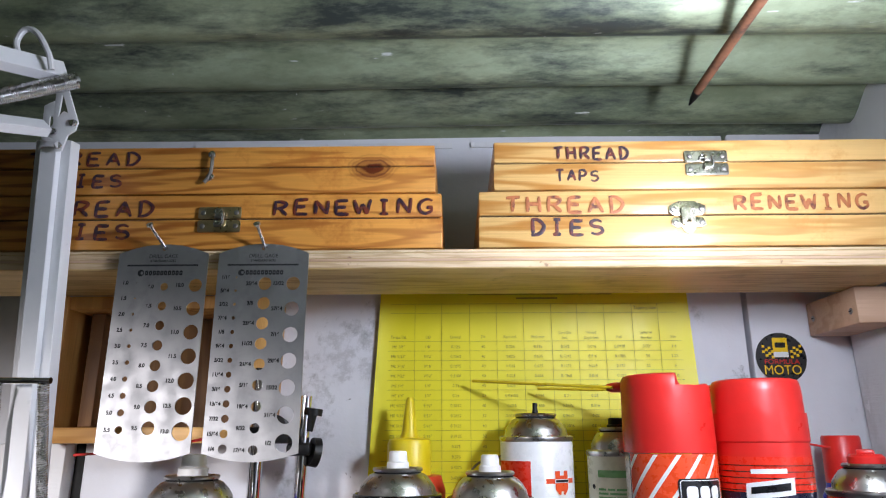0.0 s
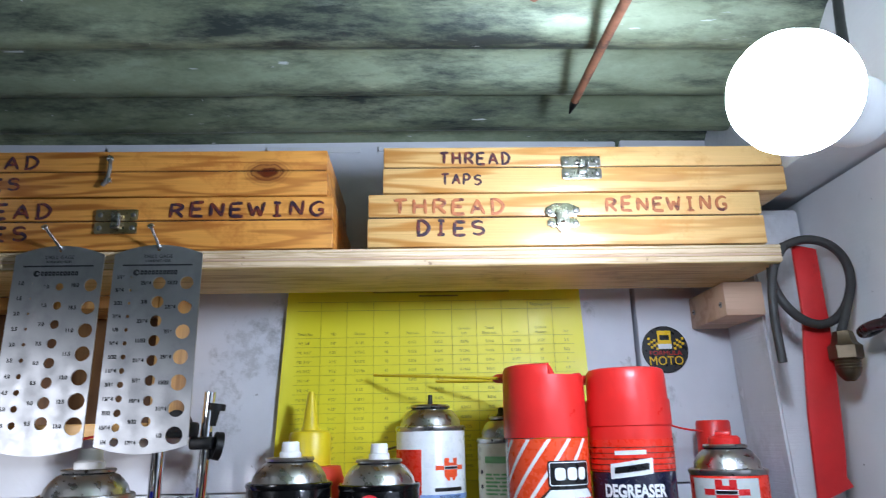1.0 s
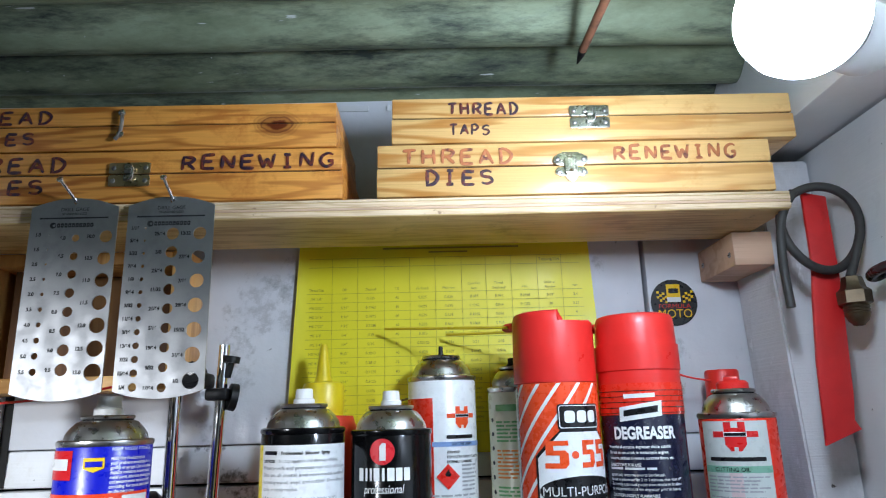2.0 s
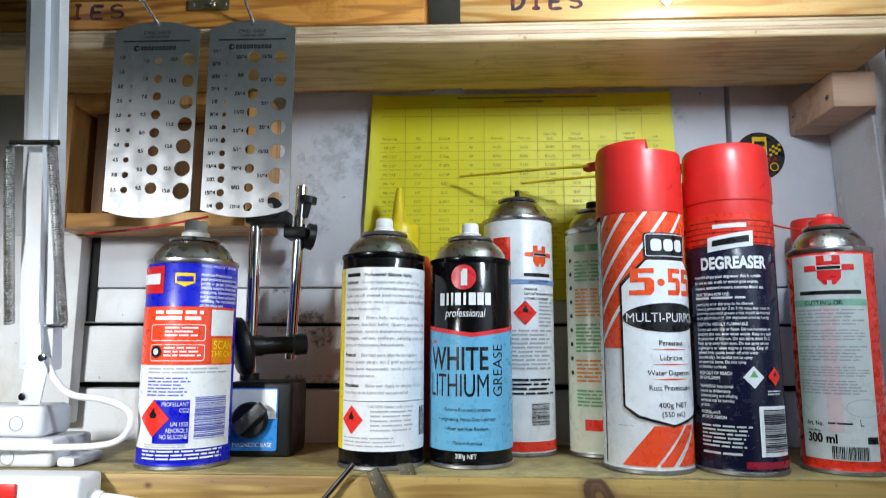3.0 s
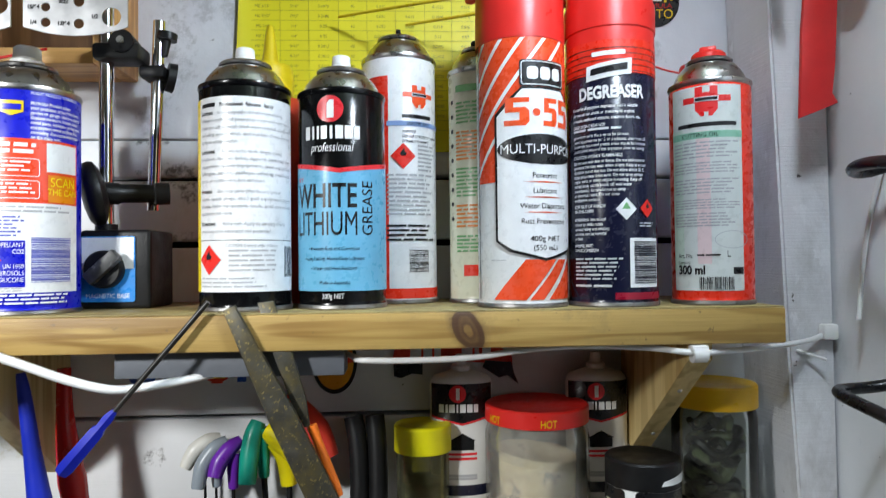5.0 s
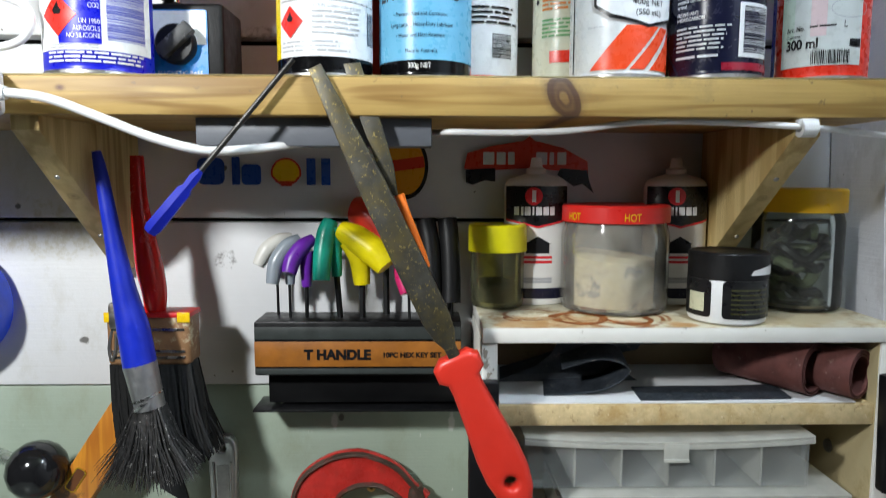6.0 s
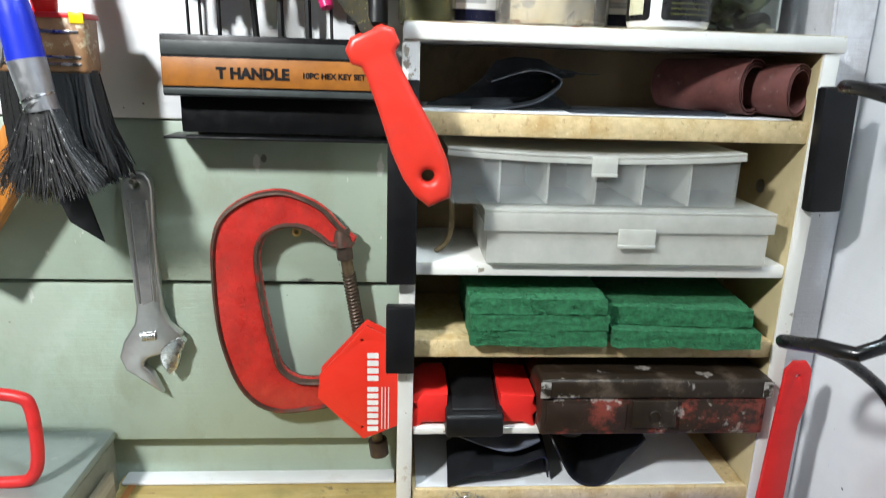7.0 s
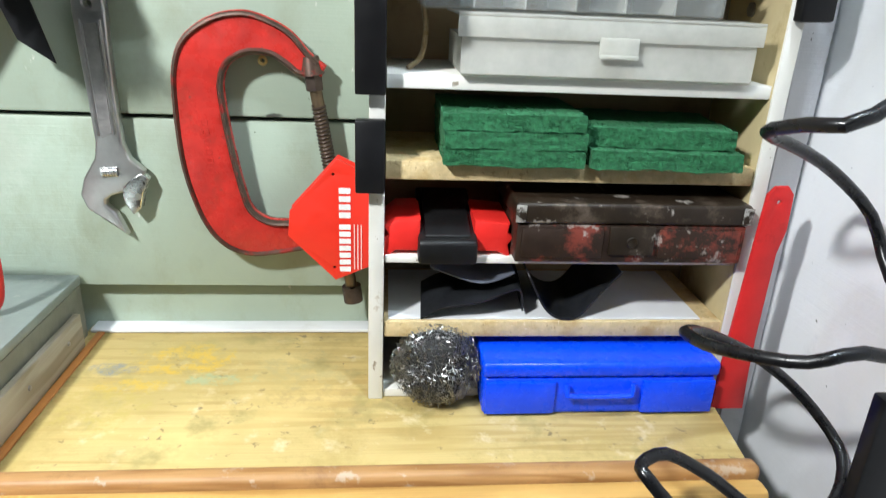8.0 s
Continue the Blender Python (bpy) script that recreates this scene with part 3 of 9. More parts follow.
def corrugated():
    bm = bmesh.new()
    xs = np.linspace(LEFT, 0.47, 14)
    ys = np.arange(BACK_Y, 0.012, 0.0076)
    grid = []
    for y in ys:
        z = ROOF + 0.0115 * math.cos(2 * math.pi * (y + 0.02) / 0.076)
        grid.append([bm.verts.new((x, y, z + 0.002 * noise.noise((x * 3, y * 3, 0)))) for x in xs])
    for a, b in zip(grid, grid[1:]):
        for k in range(len(xs) - 1):
            bm.faces.new((a[k], b[k], b[k + 1], a[k + 1]))
    return bm


roof = fixed("ceiling", corrugated(), IRON_ROOF, "weathered greenish corrugated iron roof sheet")
mod = roof.modifiers.new("sheet", "SOLIDIFY")
mod.thickness, mod.offset = 0.0008, 1

part("batten", box(-0.42, -0.2835, -0.020, -0.003, 1.530, 1.7115, 0.002), WHITE_WALL, wall_north)
part("dark_joint", box(-0.2830, -0.2745, -0.0030, -0.0022, 1.627, 1.7115, 0), GAP_DARK, wall_north)
for x0, x1, low in ((-0.20, -0.06, 2.0085), (-0.03, 0.07, 2.0075), (0.09, 0.165, 2.0085), (0.19, 0.33, 2.0080), (0.36, 0.435, 2.0060)):
    edge_line = [(x0 + (x1 - x0) * k / 12, low - 0.0015 * abs(noise.noise((x0 * 31 + k * 0.9, 1.7, 0)))) for k in range(13)]
    flake = part("paint_edge", shift(plate([edge_line + [(x1, 2.0135), (x0, 2.0135)]], 0.0015), y=-0.0045), WHITE_WALL, wall_north)

# ---- shelves ----
upper = thing("upper_shelf", (0.1, -0.08, 1.84), "raw plywood shelf under the wooden boxes", "shelf")
part("board", box(-0.62, 0.432, -0.155, -0.058, 1.841, 1.8565, 0.0012), PLY, upper)
for z0, z1, m in ((1.8420, 1.8462, PLY_EDGE), (1.8468, 1.8490, BLOCK_PINE), (1.8494, 1.8532, PLY_EDGE), (1.8538, 1.8558, PLY_EDGE)):
    part("ply_layer", box(-0.62, 0.4318, -0.1557, -0.1551, z0, z1, 0.0002), m, upper)
lower = thing("can_shelf", (0.1, -0.08, 1.487), "thick pine shelf with a dark knot holding spray cans", "shelf")
part("board", box(-0.62, 0.4130, -0.160, -0.004, 1.487, 1.5120, 0.0015), SHELF_PINE, lower)
part("top_face", box(-0.62, 0.4125, -0.1590, -0.005, 1.5121, 1.5130, 0.0003), add_flecks(wood("grimy_green_shelf_top", (0.36, 0.29, 0.12), (0.25, 0.19, 0.07), 0, 0.6, 22, stain=(0.15, 0.12, 0.06), stain_at=(0.5, 0.68)), (0.45, 0.40, 0.24), 60, 0.60, 0.70, 0.6), lower, "grimy greenish top face")
support = thing("shelf_block", (0.43, -0.04, 1.81), "pale pinkish pine block screwed under the shelf end", "shelf support")
part("block", box(0.4115, 0.4485, -0.086, -0.004, 1.8090, 1.8405, 0.0015), BLOCK_PINE, support)
for y, z in ((-0.0765, 1.8205), (-0.0150, 1.8245)):
    head = part("screw", moved(lathe([(0.0028, 0), (0.0024, 0.0006), (0, 0.0008)], 14), pose(0.4114, y, z, 0, -90)), DULL_STEEL, support)
    part("slot", box(0.4104, 0.4108, y - 0.0018, y + 0.0018, z - 0.0004, z + 0.0004, 0), GAP_DARK, head)

# ---- wooden boxes ----
def tool_box(x0, x1, z0, z1, material, label, back=-0.012):
    t = thing("wooden_box", ((x0 + x1) / 2, -0.08, z0), label, "wooden box", "boxes on the upper shelf")
    mid = z0 + 0.55 * (z1 - z0)
    part("base", box(x0, x1, -0.157, back, z0, mid - 0.0006, 0.0010), material, t)
    part("lid", box(x0 + 0.0005, x1 - 0.0005, -0.1565, back, mid + 0.0006, z1, 0.0012), material, t)
    part("seam", box(x0 + 0.002, x1 - 0.002, -0.1545, back - 0.002, mid - 0.0006, mid + 0.0006, 0), GAP_DARK, t, "dark gap between lid and base")
    return t


box_b = tool_box(-0.29, 0.063, 1.8570, 1.9015, BOX_PINE, "varnished pine box lettered with thread dies renewing")
box_a = tool_box(-0.30, 0.0575, 1.9025, 1.9425, BOX_PINE_KNOT, "varnished pine box with a knot, lettered with thread dies")
box_d = tool_box(0.091, 0.421, 1.8570, 1.9025, BOX_PINE_GLARE, "varnished pine box lettered with thread dies and renewing")
box_c = tool_box(0.1035, 0.445, 1.9035, 1.9445, BOX_PINE_GLARE, "varnished pine box paled for bulb glare, lettered with thread taps")

# ---- bench and rack ----
bench = thing("workbench", (0.1, -0.1, 0.0), "worn pale timber workbench with paint stains", "workbench")
bench_top = box(-0.135, 0.454, -0.205, 0.016, 0.87, 0.9, 0.002)
for v in bench_top.verts:
    if v.co.x > 0.4 and v.co.y < -0.1:
        v.co.x -= 0.024
part("top", bench_top, BENCH_WOOD, bench)
part("edging", box(-0.62, 0.4335, -0.222, -0.206, 0.880, 0.905, 0.006, 3), EDGE_WOOD, bench)
part("front_rail", box(-0.62, 0.4310, -0.240, -0.2225, 0.840, 0.898, 0.004), wood("orange_rail_wood", (0.60, 0.36, 0.11), (0.44, 0.23, 0.06), 0, 0.5, 30), bench)
part("white_bead", box(-0.1300, 0.1385, -0.0045, 0.0155, 0.9005, 0.9045, 0.0018), WHITE_WALL, bench, "bead of white filler along the back")

rack = thing("rack", (0.3, -0.06, 0.9), "small cream-painted pigeonhole rack with chipped edges", "rack")
part("side", box(0.140, 0.152, -0.12, -0.004, 0.9, 1.326, 0.0012), RACK_PAINT, rack)
right_side = box(0.4385, 0.4505, -0.12, -0.004, 0.9, 1.326, 0.0012)
for v in right_side.verts:
    v.co.x += 0.10 * (v.co.y + 0.12)
part("side", right_side, RACK_PAINT, rack)
lining = box(0.4377, 0.4382, -0.1180, -0.006, 0.909, 1.326, 0)
for v in lining.verts:
    v.co.x += 0.10 * (v.co.y + 0.12)
part("side_lining", lining, plain("bare_yellowed_board", (0.58, 0.48, 0.27), 0.7, var=0.10, scale=16, bump=0.2, stain=(0.40, 0.30, 0.14), stain_scale=14), rack, "bare yellowed inner face")
part("top", box(0.1405, 0.4530, -0.1215, -0.004, 1.3265, 1.3378, 0.0010), RACK_PAINT, rack)
part("top_face", box(0.1410, 0.4525, -0.1210, -0.0045, 1.3379, 1.3384, 0.0001), RACK_TOP, rack, "rust-stained top face")
for low, high, m in ((1.262, 1.278, CHIPBOARD), (1.158, 1.168, RACK_PAINT), (1.091, 1.105, CHIPBOARD), (1.0235, 1.0295, RACK_PAINT), (0.958, 0.972, CHIPBOARD), (0.9005, 0.908, RACK_PAINT)):
    part("shelf", box(0.1525, 0.438, -0.117, -0.006, low, high, 0.0008), m, rack)
part("back", box(0.1525, 0.449, -0.0055, -0.0035, 0.909, 1.326, 0), plain("brown_hardboard", (0.34, 0.25, 0.14), 0.7, var=0.15, scale=20, bump=0.2, stain=(0.20, 0.14, 0.08), stain_scale=16), rack, "brown hardboard back")

# ---- spray cans ----
DOME_STEEL = add_flecks(plain("tinplate_dome", (0.50, 0.49, 0.48), 0.30, 1.0, var=0.12, scale=40, bump=0.15, bscale=200), (0.10, 0.08, 0.06), 120, 0.66, 0.70, 0.8)
LABELS = {}


def paint(key, col, rough=0.3, metal=0.0):
    if key not in LABELS:
        LABELS[key] = plain(key, col, rough, metal, var=0.05, scale=60, bump=0.03)
    return LABELS[key]


def bent(bm, r, lift=0.0004):
    """Wraps an upright flat shape (x along the girth) round a can of radius r."""
    if bm.verts:
        x0, x1 = min(v.co.x for v in bm.verts), max(v.co.x for v in bm.verts)
        x = math.floor(x0 / 0.004) * 0.004 + 0.004
        while x < x1:
            bmesh.ops.bisect_plane(bm, geom=bm.verts[:] + bm.edges[:] + bm.faces[:], plane_co=(x, 0, 0), plane_no=(1, 0, 0))
            x += 0.004
    for v in bm.verts:
        a, q = v.co.x / r, r + lift - v.co.y
        v.co = Vector((q * math.sin(a), -q * math.cos(a), v.co.z))
    return bm


class Can:
    def __init__(self, x, y, z, r, top, material, label, crimp=None, dome=True, turn=0):
        self.r, self.place = r, Vector((x, y, z))
        self.turn = math.degrees(math.atan2(0.117 - x, y + 0.596)) + turn
        self.ob = thing("spray_can", self.place, label, "spray can", "cans on the shelf")
        h = top - z
        self.h = h
        self.put("body", lathe([(0, 0.004), (r - 0.004, 0.002), (r - 0.0015, 0.0), (r + 0.0004, 0.001), (r + 0.0006, 0.003), (r - 0.0002, 0.0045), (r, 0.006), (r, h - 0.005), (r - 0.001, h - 0.003)], 64), material)
        self.put("base_rim", lathe([(r + 0.0002, 0.0), (r + 0.0011, 0.001), (r + 0.0009, 0.003), (r + 0.0002, 0.0036)], 64), DULL_STEEL)
        if dome:
            k = r * 0.54
            self.put("crimp", lathe([(r - 0.0016, h - 0.0050), (r + 0.0002, h - 0.0040), (r + 0.0009, h - 0.0022), (r + 0.0006, h - 0.0002), (r - 0.0010, h + 0.0006), (r - 0.0026, h - 0.0006)], 64), crimp or DOME_STEEL)
            self.put("dome", lathe([(r - 0.0024, h - 0.0010), (r - 0.0038, h + 0.0012), (r * 0.86, h + 0.0050), (r * 0.76, h + 0.0100), (r * 0.65, h + 0.0138), (k + 0.0008, h + 0.0150)], 64), DOME_STEEL)
            self.put("valve_groove", lathe([(k + 0.0006, h + 0.0148), (k - 0.0002, h + 0.0154), (k, h + 0.0162)], 48), GAP_DARK)
            self.put("valve_cup", lathe([(k - 0.0002, h + 0.0160), (k + 0.0010, h + 0.0164), (k + 0.0014, h + 0.0178), (k + 0.0004, h + 0.0190), (k - 0.0014, h + 0.0186), (k - 0.0030, h + 0.0166), (k - 0.0070, h + 0.0160), (0, h + 0.0162)], 48), DOME_STEEL)

    def put(self, name, bm, material, label=""):
        return part(name, moved(bm, Matrix.Translation(self.place) @ pose(0, 0, 0, 0, 0, self.turn)), material, self.ob, label)

    def patch(self, name, u0, u1, v0, v1, material, label="", lift=0.0004):
        return self.put(name, bent(plate([[(u0, v0), (u1, v0), (u1, v1), (u0, v1)]], 0), self.r, lift), material, label)

    def shape(self, name, loops, material, label="", lift=0.0006):
        return self.put(name, bent(plate(loops, 0), self.r, lift), material, label)

    def text(self, string, size, u, v, material, align="CENTER", wide=0.8, slant=0, lift=0.0008, up=False, name="lettering"):
        bm = letters(string, size, 0, 0, align, 0, wide, slant)
        if up:
            for w in bm.verts:
                w.co = Vector((-w.co.z, w.co.y, w.co.x))
        shift(bm, u, 0, v)
        return self.put(name, bent(bm, self.r, lift), material)

    def block(self, rows, size, u, v, pitch, material, wide=0.8, width=0.0, bold=0.0, align="LEFT", lift=0.0008):
        """A paragraph of small print, row by row; rows are stretched to a width where one is given."""
        some = []
        for k, row in enumerate(rows):
            bm = letters(row, size, 0, 0, align, 0, wide, bold=bold)
            if width and k < len(rows) - 1:
                w = max(q.co.x for q in bm.verts) or 1
                for q in bm.verts:
                    q.co.x *= width / w
            some.append(shift(bm, u, 0, v - k * pitch))
        bm = joined(*some)
        for q in bm.verts:
            a, r = q.co.x / self.r, self.r + lift
            q.co = Vector((r * math.sin(a), -r * math.cos(a), q.co.z))
        return tagged(self.put("small_print", bm, material), kind="stuff")

    def print_bars(self, u0, u1, v0, v1, lines, material, seed=0, ragged=0.25, fill=0.45, lift=0.0008):
        """Small unreadable print: broken bars, line by line."""
        rnd, loops, pitch = random.Random(seed), [], (v1 - v0) / lines
        bms = []
        for k in range(lines):
            top = v1 - k * pitch
            end, u = u1 - rnd.random() * ragged * (u1 - u0), u0
            while u < end:
                w = rnd.uniform(1.2, 5.0) * pitch
                bms.append([(u, top - fill * pitch), (min(u + w, end), top - fill * pitch), (min(u + w, end), top), (u, top)])
                u += w + 0.45 * pitch
        bm = bmesh.new()
        for q in bms:
            bm.faces.new([bm.verts.new((a, 0, b)) for a, b in q])
        bmesh.ops.recalc_face_normals(bm, faces=bm.faces[:])
        return self.put("fine_print", bent(bm, self.r, lift), material)

    def barcode(self, u0, u1, v0, v1, material, across=False, seed=1, lift=0.0009):
        rnd, bm, p = random.Random(seed), bmesh.new(), 0.0
        while p < 1:
            w = rnd.choice((0.012, 0.02, 0.03))
            a, b = p, min(1, p + w)
            q = [(u0, v0 + (v1 - v0) * a), (u1, v0 + (v1 - v0) * a), (u1, v0 + (v1 - v0) * b), (u0, v0 + (v1 - v0) * b)] if across else [(u0 + (u1 - u0) * a, v0), (u0 + (u1 - u0) * b, v0), (u0 + (u1 - u0) * b, v1), (u0 + (u1 - u0) * a, v1)]
            bm.faces.new([bm.verts.new((c, 0, d)) for c, d in q])
            p = b + rnd.choice((0.012, 0.02, 0.028))
        bmesh.ops.recalc_face_normals(bm, faces=bm.faces[:])
        return tagged(self.put("barcode", bent(bm, self.r, lift), material), kind="stuff")

    def diamond(self, u, v, s, lift=0.0010):
        d = self.shape("warning_diamond", [[(u, v - s), (u + s * 0.95, v), (u, v + s), (u - s * 0.95, v)]], paint("warning_red", (0.80, 0.03, 0.02)), "red flammable warning diamond", lift)
        self.shape("flame", [[(u - s * 0.16, v + 0.02 * s), (u + s * 0.16, v + 0.02 * s), (u + s * 0.24, v + 0.22 * s), (u + 0.10 * s, v + 0.36 * s), (u + 0.06 * s, v + 0.62 * s), (u - s * 0.1, v + 0.4 * s), (u - s * 0.24, v + 0.2 * s)]], INK, "", lift + 0.0003)
        return d


INK = paint("black_ink", (0.008, 0.008, 0.009))
PAPER = paint("label_white", (0.78, 0.79, 0.80))
GREY_INK = paint("grey_ink", (0.42, 0.43, 0.45))
CREAM_INK = paint("white_ink", (0.80, 0.80, 0.80))
BLUE = paint("deep_blue", (0.005, 0.009, 0.46))
CAN_RED = paint("can_red", (0.78, 0.035, 0.015), 0.28)
SKY = paint("pale_blue_label", (0.13, 0.40, 0.60))
NAVY = paint("dark_navy", (0.008, 0.009, 0.028), 0.22)
SILVER = paint("silver_print", (0.60, 0.62, 0.64), 0.35)
ORANGE_RED = paint("orange_red", (0.85, 0.09, 0.02), 0.3)
SHELF_TOP = 1.513
NOZZLE = [(0.0085, 0), (0.0085, 0.006), (0.0072, 0.007), (0.0068, 0.0135), (0.006, 0.0145), (0, 0.0145)]


def nozzle(can, material, h=0.0, tall=1.0, wide=1.0):
    k = can.h + 0.0165 + h
    can.put("nozzle", lathe([(r * wide, k + z * tall) for r, z in NOZZLE], 24), material)


can_wd = Can(-0.1265, -0.121, SHELF_TOP, 0.0345, 1.671, BLUE, "blue spray can with a white and red label panel")
nozzle(can_wd, WHITE_PLASTIC, 0, 1.2, 1.3)
can_si = Can(0.028, -0.114, SHELF_TOP, 0.0330, 1.676, BLACK_PAINT, "black spray can with a white printed label", BLACK_PAINT)
nozzle(can_si, WHITE_PLASTIC)
can_li = Can(0.0985, -0.106, SHELF_TOP, 0.0325, 1.673, BLACK_PAINT, "black and pale blue grease spray can", BLACK_PAINT)
nozzle(can_li, WHITE_PLASTIC)
can_wu = Can(0.1415, -0.048, SHELF_TOP, 0.0308, 1.7175, PAPER, "tall white and red spray can without its cap")
nozzle(can_wu, BLACK, 0, 0.8, 0.3)
can_ba = Can(0.2090, -0.056, SHELF_TOP, 0.0255, 1.706, paint("pale_green_label", (0.66, 0.66, 0.52)), "slim pale green spray can with a black nozzle")
nozzle(can_ba, BLACK, 0, 0.7, 0.9)
can_cr = Can(0.234, -0.118, SHELF_TOP, 0.0330, 1.706, paint("can_white", (0.70, 0.71, 0.71), 0.28), "white can with red diagonal stripes and red cap", dome=False)
can_de = Can(0.302, -0.121, SHELF_TOP, 0.0325, 1.703, NAVY, "dark navy degreaser can with a red cap", dome=False)
can_cu = Can(0.3800, -0.118, SHELF_TOP, 0.0295, 1.6790, CAN_RED, "red can with a pale green printed label")


def cap(can, z0, z1, r, notch=0.0):
    bm = lathe([(r, z0), (r, z0 + 0.0005), (r + 0.0002, z0 + 0.004), (r - 0.0006, z1 - 0.009), (r - 0.0012, z1 - 0.0035), (r - 0.0024, z1 - 0.0010), (r - 0.0050, z1), (0.020, z1), (0.012, z1), (0.006, z1), (0, z1)], 96)
    for v in bm.verts:
        if notch and v.co.x > 0.0075 and v.co.z > z1 - 0.006:
            v.co.z -= notch * (1 - 0.55 * max(0.0, (v.co.x - 0.0075) / (r - 0.0075)) ** 2)
    can.put("cap", bm, RED_PLASTIC, "glossy red plastic cap")


cap(can_cr, can_cr.h, 1.763 - SHELF_TOP, 0.0335, 0.0105)
cap(can_de, can_de.h, 1.759 - SHELF_TOP, 0.0325)


# ---- lettering and fittings of the wooden boxes ----
MARKER = plain("marker_ink", (0.035, 0.016, 0.03), 0.5, var=0.3, stain=(0.20, 0.035, 0.015), stain_scale=140, stain_at=(0.47, 0.60))
MARKER_RED = plain("faded_marker_ink", (0.09, 0.02, 0.02), 0.5, var=0.3, stain=(0.48, 0.15, 0.05), stain_scale=120, stain_at=(0.38, 0.52))
CATCH_STEEL = plain("dull_catch_steel", (0.36, 0.35, 0.31), 0.3, 1.0, var=0.25, scale=90, bump=0.2)
BRASSY = plain("tarnished_hasp", (0.50, 0.40, 0.24), 0.32, 1.0, var=0.2, scale=90, bump=0.2)


ARC_S = ((0.92, 0.86), (0.55, 1.0), (0.12, 0.84), (0.2, 0.6), (0.75, 0.46), (0.92, 0.22), (0.5, 0.0), (0.05, 0.12))
STROKES = {
    "T": (((0.0, 0.97), (1.0, 1.0)), ((0.5, 0.97), (0.48, 0.0))),
    "H": (((0.08, 1.0), (0.06, 0.0)), ((0.92, 1.0), (0.94, 0.0)), ((0.08, 0.5), (0.92, 0.53))),
    "R": (((0.08, 1.0), (0.1, 0.0)), ((0.0, 0.96), (0.55, 1.0), (0.88, 0.8), (0.6, 0.52), (0.12, 0.48)), ((0.42, 0.5), (1.0, 0.02))),
    "E": (((0.1, 1.0), (0.08, 0.0)), ((0.1, 0.98), (0.95, 1.0)), ((0.1, 0.52), (0.8, 0.53)), ((0.08, 0.02), (1.0, 0.0))),
    "A": (((0.0, 0.0), (0.5, 1.0)), ((0.5, 1.0), (1.0, 0.0)), ((0.2, 0.34), (0.82, 0.36))),
    "D": (((0.12, 1.0), (0.14, 0.0)), ((0.0, 0.98), (0.5, 0.97), (0.95, 0.6), (0.8, 0.2), (0.45, 0.02), (0.0, 0.0))),
    "I": (((0.5, 1.0), (0.5, 0.0)), ((0.05, 1.0), (0.95, 0.98)), ((0.0, 0.0), (1.0, 0.02))),
    "S": (ARC_S,),
    "P": (((0.1, 1.0), (0.1, 0.0)), ((0.0, 0.97), (0.6, 1.0), (0.92, 0.75), (0.6, 0.48), (0.1, 0.46))),
    "N": (((0.06, 0.0), (0.1, 1.0)), ((0.1, 1.0), (0.88, 0.02)), ((0.88, 0.02), (0.96, 1.0))),
    "W": (((0.0, 1.0), (0.24, 0.0)), ((0.24, 0.0), (0.5, 0.72)), ((0.5, 0.72), (0.76, 0.0)), ((0.76, 0.0), (1.0, 1.0))),
    "G": (((0.95, 0.86), (0.55, 1.0), (0.1, 0.75), (0.06, 0.3), (0.45, 0.0), (0.9, 0.18), (0.92, 0.42)), ((0.55, 0.44), (1.0, 0.44))),
}


def hand_letters(text, x0, x1, z, h, seed):
    """Marker strokes of uneven width, letter by letter, fitted between x0 and x1."""
    rnd, some = random.Random(seed), []
    step = (x1 - x0) / len(text)
    for k, ch in enumerate(text):
        wide = step * (0.40 if ch == "I" else 0.80 if ch == "W" else 0.68)
        lean, up, tall = rnd.uniform(-0.05, 0.08), rnd.uniform(-0.0006, 0.0006), h * rnd.uniform(0.92, 1.05)
        left = x0 + (k + 0.5) * step - wide / 2 + rnd.uniform(-0.0004, 0.0004)
        for j, line in enumerate(STROKES[ch]):
            pts = [(left + wide * (u + lean * (v - 0.5)), 0, z + up + tall * v + rnd.uniform(-0.00025, 0.00025)) for u, v in line]
            if len(pts) == 2:
                pts.insert(1, tuple((p + q) / 2 + rnd.uniform(-0.00025, 0.00025) for p, q in zip(*pts)))
            w = 0.112 * h * rnd.uniform(0.95, 1.15)
            bm = tube(pts, [0.6 * w, w, 1.05 * w, w, 0.65 * w], 8, 6)
            for v in bm.verts:
                v.co.y = -0.15715 - 0.00004 * j + 0.10 * v.co.y
            some.append(bm)
    return joined(*some)


for owner, rows in ((box_a, (("THREAD", -0.272, -0.177, 1.9275, 0.0105, MARKER), ("DIES", -0.245, -0.190, 1.9085, 0.0105, MARKER))),
                    (box_b, (("THREAD", -0.264, -0.161, 1.8845, 0.0118, MARKER), ("DIES", -0.243, -0.178, 1.8655, 0.0118, MARKER), ("RENEWING", -0.072, 0.058, 1.8845, 0.0118, MARKER))),
                    (box_c, (("THREAD", 0.150, 0.212, 1.929, 0.0100, MARKER), ("TAPS", 0.151, 0.187, 1.9105, 0.0090, MARKER))),
                    (box_d, (("THREAD", 0.110, 0.206, 1.885, 0.0122, MARKER_RED), ("DIES", 0.129, 0.189, 1.8665, 0.0122, MARKER), ("RENEWING", 0.286, 0.393, 1.886, 0.0118, MARKER_RED)))):
    for k, (word, a, b, z, h, ink) in enumerate(rows):
        part("lettering", hand_letters(word, a, b, z, h, k * 7 + len(word)), ink, owner, "hand-lettered word in marker ink")


